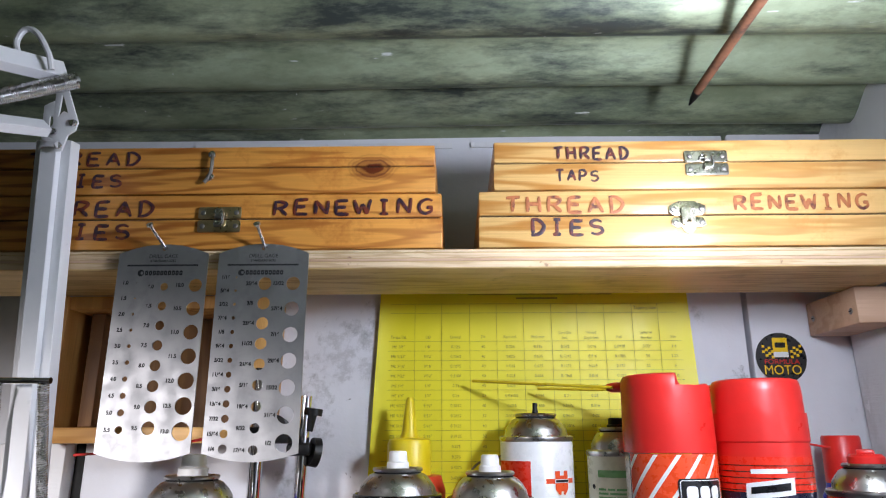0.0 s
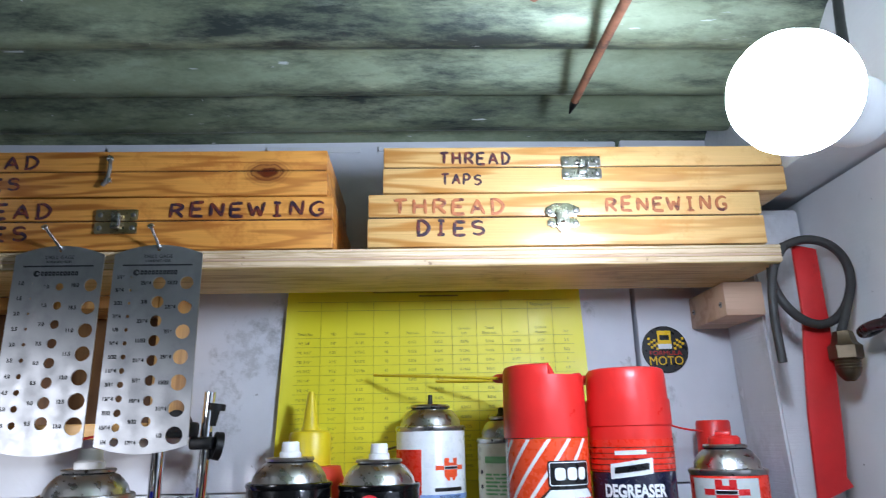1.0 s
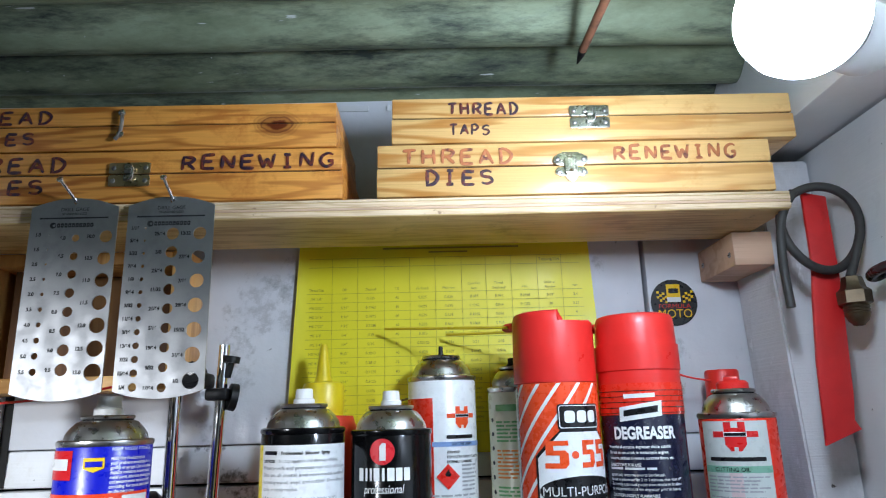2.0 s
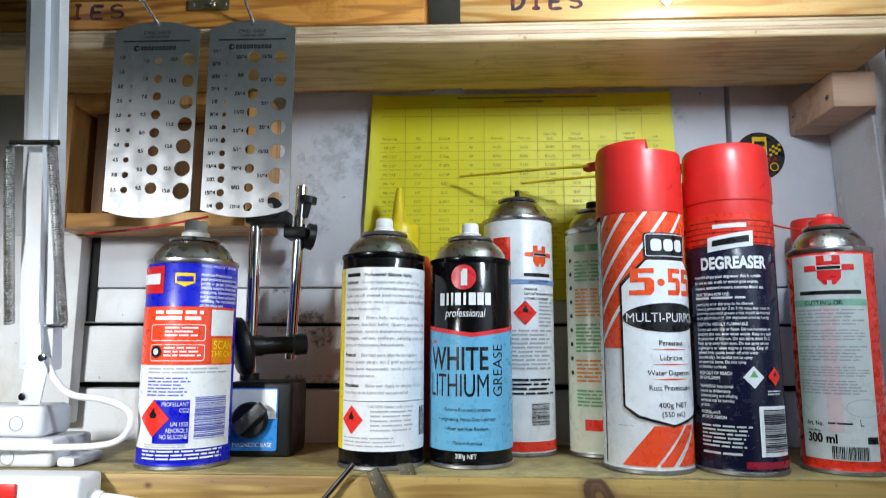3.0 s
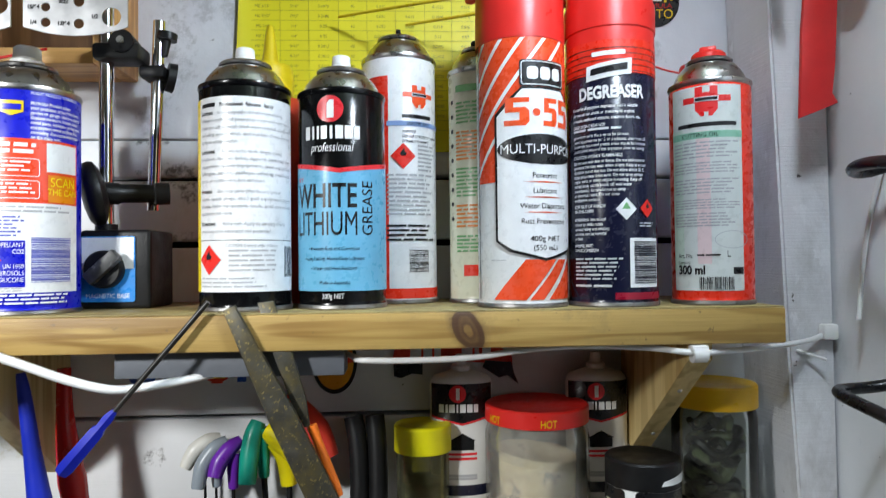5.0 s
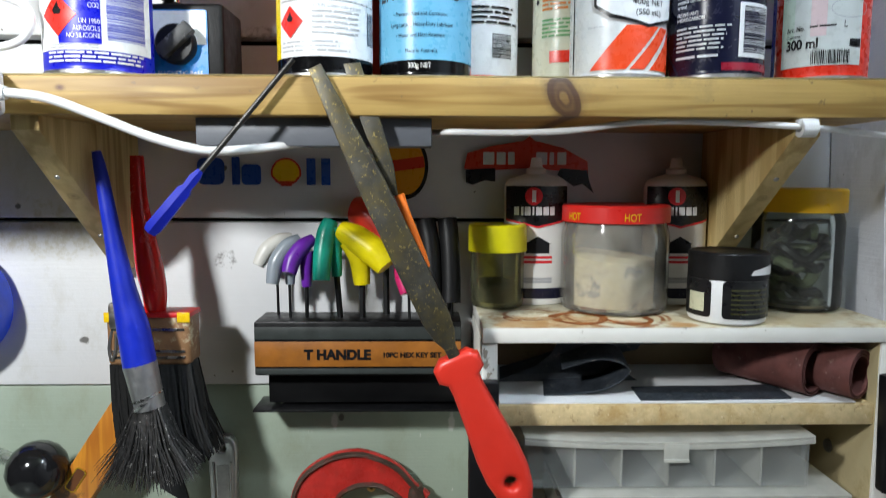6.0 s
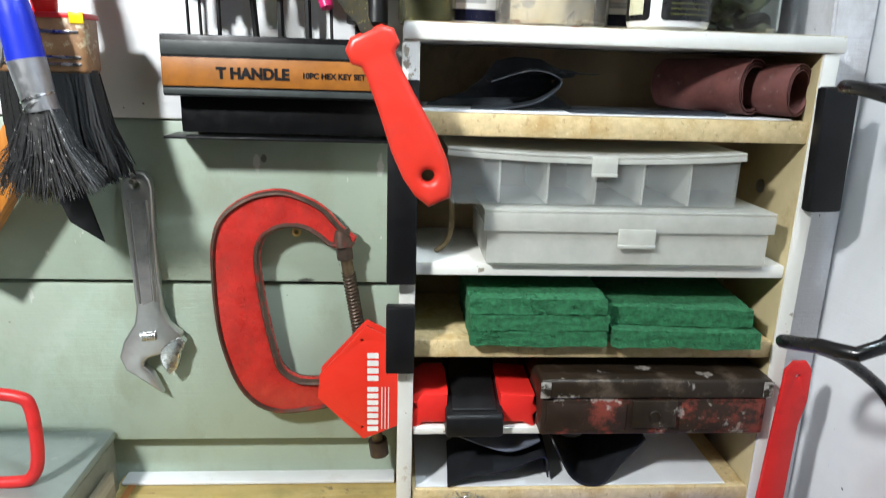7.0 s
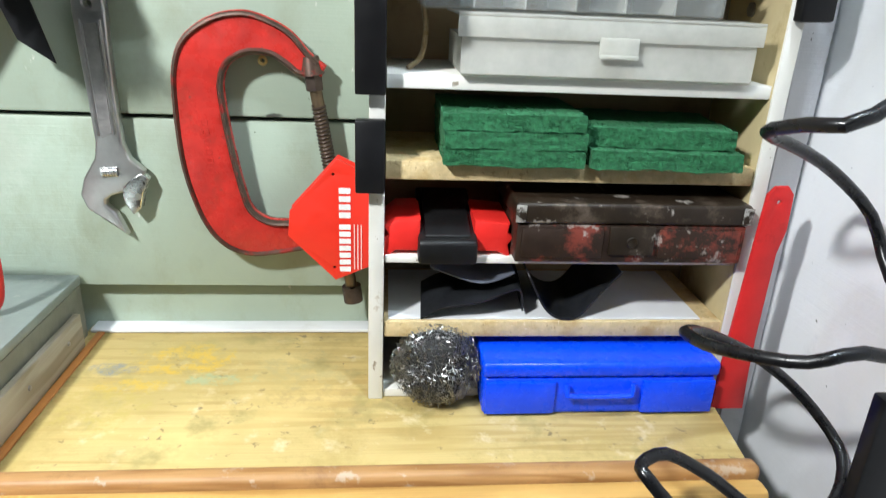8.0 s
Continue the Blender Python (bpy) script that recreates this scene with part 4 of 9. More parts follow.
def hasp(owner, x, z, material, w=0.0165, h=0.0100, bright=False):
    """A small box catch: two plates with four screws and a swinging tongue."""
    y = -0.1585
    up = part("catch_plate", shift(plate([round_rect(x - w, x + w, z + 0.0008, z + h, 0.0015)], 0.0012, 0.0003), y=y + 0.0005), material, owner, "small metal catch")
    part("catch_plate", shift(plate([round_rect(x - w, x + w, z - h, z - 0.0008, 0.0015)], 0.0012, 0.0003), y=y + 0.0005), material, owner, "small metal catch")
    part("tongue", tube([(x - 0.004, y - 0.001, z + 0.006), (x + 0.003, y - 0.003, z + 0.0055), (x + 0.0035, y - 0.003, z - 0.003), (x + 0.001, y - 0.0025, z - 0.006)], 0.0011, 8), STEEL, up)
    part("staple", joined(box(x - 0.0032, x + 0.0032, y - 0.0036, y - 0.0004, z - 0.0065, z - 0.0015, 0.0006), box(x - 0.0028, x + 0.0028, y - 0.0040, y - 0.0004, z - 0.0005, z + 0.0080, 0.0008)), CATCH_STEEL, up)
    part("hinge_pin", tube([(x - 0.006, y - 0.001, z + 0.0035), (x + 0.006, y - 0.001, z + 0.0035)], 0.0016, 10), material, up)
    for sx in (-1, 1):
        for sz in (-1, 1):
            part("screw", moved(lathe([(0.0021, 0), (0.0017, 0.0008), (0.0008, 0.0011), (0, 0.0011)], 12), pose(x + sx * (w - 0.0035), y - 0.0001, z + sz * (h - 0.0045), 90)), DULL_STEEL, up)


hasp(box_b, -0.1105, 1.8805, BRASSY)
hasp(box_c, 0.2705, 1.9245, CATCH_STEEL)
BRIGHT_CATCH = plain("bright_plated_catch", (0.66, 0.62, 0.52), 0.22, 1.0, var=0.15, scale=90, bump=0.15)
lobes = [(-0.0135, 0.0085), (-0.0095, 0.0110), (-0.0060, 0.0125), (0.0060, 0.0125), (0.0095, 0.0110), (0.0140, 0.0085), (0.0145, 0.0045), (0.0105, 0.0012), (-0.0100, 0.0012), (-0.0140, 0.0040)]
ornate = part("catch_plate", shift(plate([[(0.2515 + x, 1.8800 + z) for x, z in lobes]], 0.0014, 0.0004), y=-0.1580), BRIGHT_CATCH, box_d, "bright scalloped metal catch")
tail = [(-0.0105, -0.0008), (0.0110, -0.0008), (0.0130, -0.0035), (0.0135, -0.0065), (0.0095, -0.0085), (0.0060, -0.0075), (0.0045, -0.0105), (0.0010, -0.0135), (-0.0030, -0.0115), (-0.0050, -0.0075), (-0.0090, -0.0080), (-0.0125, -0.0060), (-0.0125, -0.0030)]
part("catch_plate", shift(plate([[(0.2515 + x, 1.8800 + z) for x, z in tail]], 0.0014, 0.0004), y=-0.1580), BRIGHT_CATCH, box_d, "bright pointed metal catch")
part("tongue", shift(plate([round_rect(0.2465, 0.2560, 1.8735, 1.8875, 0.002)], 0.0022, 0.0008), y=-0.1600), BRIGHT_CATCH, ornate)
part("staple", tube([(0.2500, -0.1605, 1.8755), (0.2512, -0.1635, 1.8755), (0.2524, -0.1605, 1.8755)], 0.0010, 8), BRIGHT_CATCH, ornate)
for x, z in ((-0.0108, 0.0062), (0.0112, 0.0062), (-0.0098, -0.0048), (0.0105, -0.0048)):
    part("screw", moved(lathe([(0.0023, 0), (0.0018, 0.0008), (0.0008, 0.0011), (0, 0.0011)], 12), pose(0.2515 + x, -0.1586, 1.8800 + z, 90)), DULL_STEEL, ornate)
latch = part("hook", tube([(-0.120, -0.1605, 1.9345), (-0.1195, -0.161, 1.925), (-0.121, -0.1605, 1.9155), (-0.1245, -0.1605, 1.9105)], 0.0016, 8), DULL_STEEL, box_a, "small steel hook catch")
for z in (1.9345, 1.9155):
    part("screw", moved(lathe([(0.0032, 0), (0.0028, 0.0014), (0.0012, 0.0022), (0, 0.0022)], 14), pose(-0.1205, -0.1595, z, 90)), STEEL, latch)

# ---- drill gauges on nails ----
GAUGE = plain("brushed_gauge_steel", (0.40, 0.402, 0.41), 0.52, 1.0, var=0.06, scale=25, bump=0.10, bscale=500)
add_flecks(GAUGE, (0.28, 0.28, 0.285), 40, 0.52, 0.70, 0.5)
ETCH = plain("etched_black", (0.02, 0.02, 0.022), 0.6)
FRACTIONS = ("1/16 5/64 3/32 7/64 1/8 9/64 5/32 11/64 3/16 13/64 7/32 15/64 1/4".split(), "25/64 3/8 23/64 11/32 21/64 5/16 19/64 9/32 17/64".split(), "13/32 27/64 7/16 29/64 15/32 31/64 1/2".split())


def gauge(x, label, metric, lean):
    t = thing("drill_gauge", (x, -0.1615, 1.855), label, "drill gauge", "drill gauges")
    w, z0, z1 = 0.0342, 1.7065, 1.8520
    outline = [(x + w * (2 * k / 16 - 1), z0 - 0.006 * (1 - (2 * k / 16 - 1) ** 2)) for k in range(17)] + [(x + w * (1 - 2 * k / 16), z1 + 0.0075 * (1 - (1 - 2 * k / 16) ** 2)) for k in range(17)]
    holes, marks = [(x, 1.8562, 0.0019)], []
    if metric:
        for k in range(10):
            holes.append((x - 0.0185, 1.8295 - k * 0.0119, (1.0 + 0.5 * k) / 2000))
            marks.append(("%.1f" % (1.0 + 0.5 * k), x - 0.0268, holes[-1][1]))
        for k in range(8):
            holes.append((x + 0.0025, 1.8265 - k * 0.0147, (6.0 + 0.5 * k) / 2000))
            marks.append(("%.1f" % (6.0 + 0.5 * k), x - 0.0072, holes[-1][1]))
        for k in range(7):
            holes.append((x + 0.0262, 1.8275 - k * 0.0177, (10.0 + 0.5 * k) / 2000))
            marks.append(("%.1f" % (10.0 + 0.5 * k), x + 0.0145, holes[-1][1]))
    else:
        for k in range(13):
            holes.append((x - 0.0195, 1.8335 - k * 0.01035, (4 + k) / 64 * 0.0127))
            marks.append((FRACTIONS[0][k], x - 0.0275, holes[-1][1]))
        for k in range(9):
            holes.append((x + 0.0022, 1.8285 - k * 0.0150, (25 - k) / 64 * 0.0127))
            marks.append((FRACTIONS[1][k], x - 0.0078, holes[-1][1]))
        for k in range(7):
            holes.append((x + 0.0235, 1.8285 - k * 0.0192, (26 + k) / 64 * 0.0127))
            marks.append((FRACTIONS[2][k], x + 0.0125, holes[-1][1]))
    m = Matrix.Translation((x, 0, 1.8562)) @ pose(0, 0, 0, lean, 0, 0) @ Matrix.Translation((-x, 0, -1.8562))
    part("plate", shift(moved(plate([outline] + [circle(a, b, r, 26 if r > 0.002 else 12) for a, b, r in holes], 0.0011), m), y=-0.1615), GAUGE, t)
    text = [letters(s, 0.0027, a, b - 0.0012, "CENTER", 0, 0.92, bold=0.06) for s, a, b in marks]
    text += [letters("DRILL GAGE", 0.0028, x, 1.8487, "CENTER"), letters("STANDARD SIZES", 0.0017, x, 1.8456, "CENTER", bold=0.03)]
    text += [plate([[(x - 0.027, 1.8423), (x + 0.027, 1.8423), (x + 0.027, 1.8436), (x - 0.027, 1.8436)]], 0)]
    part("etched_scale", shift(moved(joined(*text), m), y=-0.1623), ETCH, t)
    blocks = [plate([round_rect(x - 0.0128 + 0.0029 * k, x - 0.0104 + 0.0029 * k, 1.8352, 1.8388, 0.0008), circle(x - 0.0116 + 0.0029 * k, 1.8370, 0.0005, 6)], 0) for k in range(10)]
    tagged(part("maker_mark", shift(moved(joined(*blocks, plate([circle(x - 0.0160, 1.837, 0.0025, 18), circle(x - 0.0152, 1.837, 0.0011, 10)], 0)), m), y=-0.1623), ETCH, t), kind="stuff")
    return t


gauge(-0.1490, "perforated steel drill gauge with metric hole sizes", True, 0.0)
gauge(-0.0725, "perforated steel drill gauge with fractional hole sizes", False, 0.0)
for x, dx in ((-0.1485, -0.012), (-0.0722, -0.005)):
    single("nail", joined(tube([(x + dx * 0.6, -0.176, 1.8705), (x, -0.160, 1.8560), (x, -0.150, 1.8490)], 0.0012, 8, smooth=False), tube([(x + dx * 0.62, -0.1768, 1.8712), (x + dx * 0.6, -0.1755, 1.8702)], 0.0026, 10, smooth=False)), STEEL, (x, -0.155, 1.855), "bent steel nail in the shelf edge", "nail", "gauge nails")

# ---- thread chart and round sticker ----
CHART_INK = plain("chart_ink", (0.30, 0.27, 0.03), 0.6)
CHART_LINE = plain("chart_line", (0.42, 0.38, 0.03), 0.6)
poster = thing("poster", (0.15, -0.003, 1.65), "yellow printed thread size chart on the wall", "poster")
sheet = bmesh.new()
rows_ = []
for i in range(25):
    x = 0.297 * i / 24
    row = []
    for j in range(13):
        z = 1.856 - 0.208 * j / 12
        lift = 0.0035 * max(0, (0.02 - x) / 0.02) ** 2 + 0.0025 * max(0, (x - 0.27) / 0.027) ** 2 + 0.0006 * noise.noise((x * 14, z * 14, 0))
        row.append(sheet.verts.new((x + 0.006 * (1 if i == 0 else 0) * (j / 12) * 0 - 0.010 * (j / 12) * (1 - i / 24) + 0.008 * (j / 12) * (i / 24), -0.0042 - lift, z)))
    rows_.append(row)
for a, b in zip(rows_, rows_[1:]):
    for k in range(12):
        sheet.faces.new((a[k], a[k + 1], b[k + 1], b[k]))
page = part("sheet", sheet, plain("yellow_paper", (0.80, 0.72, 0.015), 0.45, var=0.05, scale=6, bump=0.06), poster)
page.modifiers.new("paper", "SOLIDIFY").thickness = 0.0002
COLS = [0.002, 0.033, 0.059, 0.086, 0.112, 0.138, 0.165, 0.190, 0.216, 0.243, 0.268, 0.294]
lines, words = [], []
for x in COLS:
    lines.append(plate([[(x, 1.664), (x + 0.0004, 1.664), (x + 0.0004, 1.842), (x, 1.842)]], 0))
for k in range(18):
    z = 1.842 if k == 0 else 1.833 if k == 1 else 1.8055 - (k - 2) * 0.0092
    lines.append(plate([[(0.002, z), (0.2944, z), (0.2944, z + 0.0004), (0.002, z + 0.0004)]], 0))
SIZES = ("1/8 0.125 40", "5/32 0.1562 40", "3/16 0.1875 40", "7/32 0.2188 40", "1/4 0.25 40", "1/4 0.25 32", "9/32 0.2812 40", "9/32 0.2812 32", "5/16 0.3125 40", "5/16 0.3125 32", "3/8 0.375 40", "3/8 0.375 32", "7/16 0.4375 40", "7/16 0.4375 32")
CORE = "0.093 0.1242 0.1555 0.1868 0.218 0.21 0.2492 0.2412 0.2805 0.2725 0.343 0.335 0.4055 0.3975".split()
DRILL = (("0.0938", '3/32"', "2.4"), ("0.1285", "30", "3.25"), ("0.157", "22", "4"), ("0.189", "12", "4.8"))
for k, s in enumerate(SIZES):
    d, dec, tpi = s.split()
    fine = tpi == "40"
    cells = ['ME %s"' % d, d + '"', dec, tpi, "0.025" if fine else "0.03125", "0.635" if fine else "0.794", CORE[k], "0.016" if fine else "0.02"] + (list(DRILL[k]) if k < 4 else [])
    for j, c in enumerate(cells):
        words.append(letters(c, 0.0026, (COLS[j] + COLS[j + 1]) / 2, 1.8012 - k * 0.0092 - 0.0020, "CENTER"))
for j, c in enumerate(("Thread Size", "OD", "Decimal", "TPI", "Pitch inch", "Pitch mm", "Core Dia", "Thread", "inch", "Letter or", "mm")):
    words.append(letters(c, 0.0026, (COLS[j] + COLS[j + 1]) / 2, 1.8085 if c not in ("Core Dia", "Thread", "Letter or") else 1.8125, "CENTER", wide=0.85))
for j, c in ((6, "Inch"), (7, "Depth Inch"), (9, "Number")):
    words.append(letters(c, 0.0026, (COLS[j] + COLS[j + 1]) / 2, 1.8075, "CENTER", wide=0.85))
words += [letters("Tapping Size", 0.0030, 0.256, 1.8365, "CENTER"), plate([[(0.085, 1.8510), (0.225, 1.8510), (0.225, 1.8528), (0.085, 1.8528)]], 0), plate([[(0.132, 1.8468), (0.172, 1.8468), (0.172, 1.8484), (0.132, 1.8484)]], 0)]
for name, some, ink, y in (("printed_grid", lines, CHART_LINE, -0.0052), ("printed_text", words, CHART_INK, -0.0053)):
    tagged(part(name, shift(joined(*some), y=y), ink, poster), kind="stuff")

sticker = thing("round_sticker", (0.382, -0.004, 1.765), "round black sticker with yellow and red lettering", "sticker")
part("disc", shift(plate([circle(0.3815, 1.789, 0.0238, 48)], 0.0004), y=-0.0042), paint("sticker_black", (0.015, 0.015, 0.017), 0.3), sticker)
YELLOW_INK = paint("yellow_ink", (0.85, 0.55, 0.01))
part("lettering", shift(letters("MOTO", 0.0085, 0.3815, 1.7735, "CENTER", 0, 0.95), y=-0.0048), YELLOW_INK, sticker)
part("lettering", shift(letters("FORMULA", 0.0044, 0.3815, 1.7832, "CENTER", 0, 1.15), y=-0.0048), paint("red_ink", (0.6, 0.02, 0.02)), sticker)
part("emblem", shift(plate([round_rect(0.3745, 0.3885, 1.7895, 1.8080, 0.001)], 0), y=-0.0048), YELLOW_INK, sticker)
part("emblem_band", shift(plate([round_rect(0.3745, 0.3885, 1.7895, 1.7945, 0.001)], 0), y=-0.0051), PAPER, sticker)
part("emblem_figure", shift(plate([round_rect(0.3765, 0.3865, 1.7985, 1.8035, 0.001)], 0), y=-0.0051), INK, sticker)
flags = []
for side in (-1, 1):
    for i in range(4):
        for j in range(4):
            if (i + j) % 2 == 0:
                a, b = 0.3815 + side * (0.0090 + 0.0028 * i), 1.7885 + 0.0026 * j + 0.0008 * i
                flags.append(plate([[(a, b), (a + 0.0026, b), (a + 0.0026, b + 0.0024), (a, b + 0.0024)]], 0))
tagged(part("chequered_print", shift(joined(*flags), y=-0.0048), YELLOW_INK, sticker), kind="stuff")

# ---- printed labels of the cans ----
c = can_wd
ORANGE = paint("label_orange_red", (0.80, 0.06, 0.015))
c.patch("label_panel", -0.056, 0.0375, 0.0155, 0.0765, PAPER, "white printed panel")
c.patch("label_panel", -0.056, 0.0375, 0.0765, 0.1205, ORANGE, "orange-red printed panel")
c.patch("label_panel", -0.056, -0.0245, 0.1305, 0.1515, paint("warm_red", (0.62, 0.015, 0.02)), "red panel")
c.patch("panel_bar", -0.052, -0.0275, 0.1375, 0.1455, PAPER, lift=0.0009)
c.shape("shield", [[(-0.0155, 0.146), (-0.001, 0.146), (-0.001, 0.1385), (-0.00825, 0.1355), (-0.0155, 0.1385)]], YELLOW_INK)
c.patch("shield_bar", -0.0140, -0.0025, 0.1395, 0.1435, BLUE, lift=0.001)
c.block(("Multi-Use Product solves", "your problems around the home,", "garden or garage. Use it to silence,", "displace moisture, loosen rusted", "metal parts, lubricate moving parts", "and protect metal surfaces from", "corroding. For more information", "on the many uses"), 0.0023, 0.0030, 0.1440, 0.00335, CREAM_INK, 0.8, bold=0.03)
c.block(("POINT NOZZLE TOWARDS",), 0.0022, 0.0030, 0.1508, 0.003, CREAM_INK, 0.85)
c.print_bars(-0.030, 0.0085, 0.1085, 0.1175, 2, CREAM_INK, 4, fill=0.6)
c.patch("code_square", 0.0125, 0.0355, 0.0985, 0.1185, PAPER, lift=0.0009)
c.patch("offer_panel", 0.0135, 0.0345, 0.0775, 0.0965, paint("offer_orange", (0.80, 0.24, 0.005)), lift=0.0009)
c.text("SCAN", 0.0062, 0.024, 0.0885, paint("offer_yellow", (0.90, 0.72, 0.01)), lift=0.0013)
c.text("THE CAN", 0.0045, 0.024, 0.0825, paint("offer_yellow", (0.90, 0.72, 0.01)), lift=0.0013)
for v in (0.0795, 0.0945):
    c.shape("outline_box", [round_rect(-0.0335, 0.0085, v, v + 0.0125, 0.002), round_rect(-0.0330, 0.0080, v + 0.0005, v + 0.012, 0.0016)], CREAM_INK)
    c.print_bars(-0.021, 0.006, v + 0.002, v + 0.0105, 3, CREAM_INK, int(v * 1e4))
c.shape("wheel_icon", [circle(-0.0275, 0.0865, 0.0045, 20)], INK, lift=0.001)
c.shape("wheel_hub", [circle(-0.0275, 0.0865, 0.0024, 14)], SILVER, lift=0.0013)
c.print_bars(-0.034, 0.036, 0.0690, 0.0745, 2, GREY_INK, 6)
c.print_bars(-0.034, 0.000, 0.0525, 0.0675, 6, paint("blue_print", (0.12, 0.14, 0.5)), 7)
c.patch("propellant_panel", -0.0265, 0.0, 0.0195, 0.0510, BLUE, lift=0.0007)
for s, h, v in (("PROPELLANT", 0.0030, 0.0465), ("CO2", 0.0030, 0.0420), ("UN 1950", 0.0030, 0.0320), ("AEROSOLS", 0.0030, 0.0275), ("NO SILICONE", 0.0030, 0.0230)):
    c.text(s, h, -0.0005, v, CREAM_INK, "RIGHT", 0.75, lift=0.0012)
c.diamond(-0.0265, 0.0375, 0.0135)
c.barcode(0.0035, 0.0300, 0.0225, 0.0530, paint("blue_print", (0.12, 0.14, 0.5)), True, 3)
c.print_bars(-0.034, 0.0, 0.0158, 0.0190, 2, GREY_INK, 8)
c.print_bars(-0.036, 0.036, 0.0065, 0.0145, 3, CREAM_INK, 9)

c = can_si
c.patch("label_panel", -0.037, 0.0445, 0.0140, 0.1510, PAPER, "white printed label")
c.patch("label_strip", -0.065, -0.037, 0.0140, 0.1510, paint("label_yellow", (0.78, 0.62, 0.01)), "yellow label edge")
TEXT_GREY = paint("text_grey", (0.36, 0.36, 0.38))
c.shape("name_bar", [round_rect(-0.0335, -0.0200, 0.1440, 0.1468, 0.0006)], INK)
c.block(("Professional  Silicone  Spray",), 0.0027, -0.0165, 0.1440, 0.005, INK, 0.86, bold=0.02)
for word, v, rows in (("Lubricant", 0.1385, ("                    to stop squeaks and eliminate sticking.", "Waterproofs and prevents rust and corrosion.", "Use on all metal and non-metal surfaces", "including wood, vinyl, and rubber. Dries fast and", "leaves no messy residue.")),
                      ("Lubricates:", 0.1112, ("                      Doors, locks, tools, hinges, sewing,", "windows, latches, belts, zippers, switches, lawn", "equipment, sports equipment, lawn equipment", "linkages, valves, pulleys, sewing machines,", "drains, air conditioners, fans and more.")),
                      ("Protects:", 0.0832, ("                   Electrical parts (distributors, ignition", "wires, spark plugs, etc.) golf equipment, boats,", "skates, lawn equipment, tools, pool and marine", "equipment and more.")),
                      ("Directions:", 0.0605, ("                      Shake well. Apply by spraying directly", "on surface to be lubricated and protected."))):
    c.block((word,), 0.0027, -0.0340, v, 0.005, INK, 0.82, bold=0.03)
    c.block((rows[0].strip(),), 0.0025, -0.0340 + 0.00178 * len(word), v, 0.005, TEXT_GREY, 0.86)
    c.block(rows[1:], 0.0025, -0.0340, v - 0.0051, 0.0051, TEXT_GREY, 0.86, 0.0740 if len(rows) > 2 else 0.0)
c.block(("CAUTION: Content under pressure.",), 0.0021, -0.0120, 0.0455, 0.004, TEXT_GREY, 0.8)
c.patch("rule", -0.036, 0.044, 0.0500, 0.0504, INK, lift=0.0007)
c.diamond(-0.0255, 0.0365, 0.0105)
c.print_bars(-0.010, 0.024, 0.0265, 0.0435, 5, paint("pale_print", (0.45, 0.45, 0.46)), 14, 0.2, 0.35)
c.print_bars(-0.034, 0.020, 0.0155, 0.0240, 3, GREY_INK, 15, fill=0.35)
c.barcode(0.0315, 0.0415, 0.0240, 0.0460, NAVY, False, 5)

c = can_li
RED_BAND = paint("band_red", (0.72, 0.03, 0.04))
full = [(-0.1015, 0.0135), (0.1015, 0.0135), (0.1015, 0.1165), (0.063, 0.1075), (0.0, 0.0985), (-0.063, 0.1075), (-0.1015, 0.1165)]
c.shape("label_panel", [full], SKY, "pale blue printed band")
c.shape("label_stripe", [[(-0.1015, 0.1160), (-0.063, 0.1070), (0, 0.0980), (0.063, 0.1070), (0.1015, 0.1160), (0.1015, 0.1192), (0.063, 0.1102), (0, 0.1012), (-0.063, 0.1102), (-0.1015, 0.1192)]], RED_BAND, "", 0.0008)
c.shape("emblem_disc", [circle(-0.0065, 0.1440, 0.0098, 32)], RED_BAND)
c.shape("emblem_figure", [[(-0.0085, 0.1375), (-0.0035, 0.1375), (-0.0035, 0.1505), (-0.0065, 0.1505), (-0.0085, 0.148)]], CREAM_INK, "", 0.0009)
for u0, u1 in ((-0.0270, -0.0225), (-0.0205, -0.0185), (-0.0165, -0.0145), (-0.0132, -0.0085), (-0.0065, -0.0045), (-0.0025, 0.0030), (0.0040, 0.0090), (0.0102, 0.0150)):
    c.shape("name_bar", [round_rect(u0, u1, 0.1225, 0.1320, 0.0006)], CREAM_INK)
c.text("professional", 0.0062, -0.006, 0.1135, CREAM_INK, "CENTER", 0.72, 0.25)
c.text("NEW", 0.0032, -0.0375, 0.0930, RED_BAND, "LEFT", 0.7)
for word, v in (("WHITE", 0.0735), ("LITHIUM", 0.0535)):
    bm = letters(word, 0.0170, bold=0.0 if word == "LITHIUM" else 0.02)
    a, b = min(q.co.x for q in bm.verts), max(q.co.x for q in bm.verts)
    for q in bm.verts:
        q.co = Vector((-0.0375 + (q.co.x - a) / (b - a) * 0.0500, q.co.y, q.co.z + v))
    c.put("lettering", bent(bm, c.r, 0.0008), INK)
c.text("GREASE", 0.0088, 0.0250, 0.0530, INK, "LEFT", 0.90, up=True)
for s, v in (("• Prevents Rust and Corrosion", 0.0425), ("• Long-Lasting, Heavy-Duty Lubricant", 0.0355), ("• Water and Heat Resistant", 0.0285)):
    c.text(s, 0.0027, -0.005, v, NAVY, "CENTER", 0.78)
c.text("Made in Australia", 0.0027, -0.004, 0.0182, NAVY, "CENTER", 0.8)
c.text("300g NET", 0.0034, -0.005, 0.0082, CREAM_INK, "CENTER", 0.8)

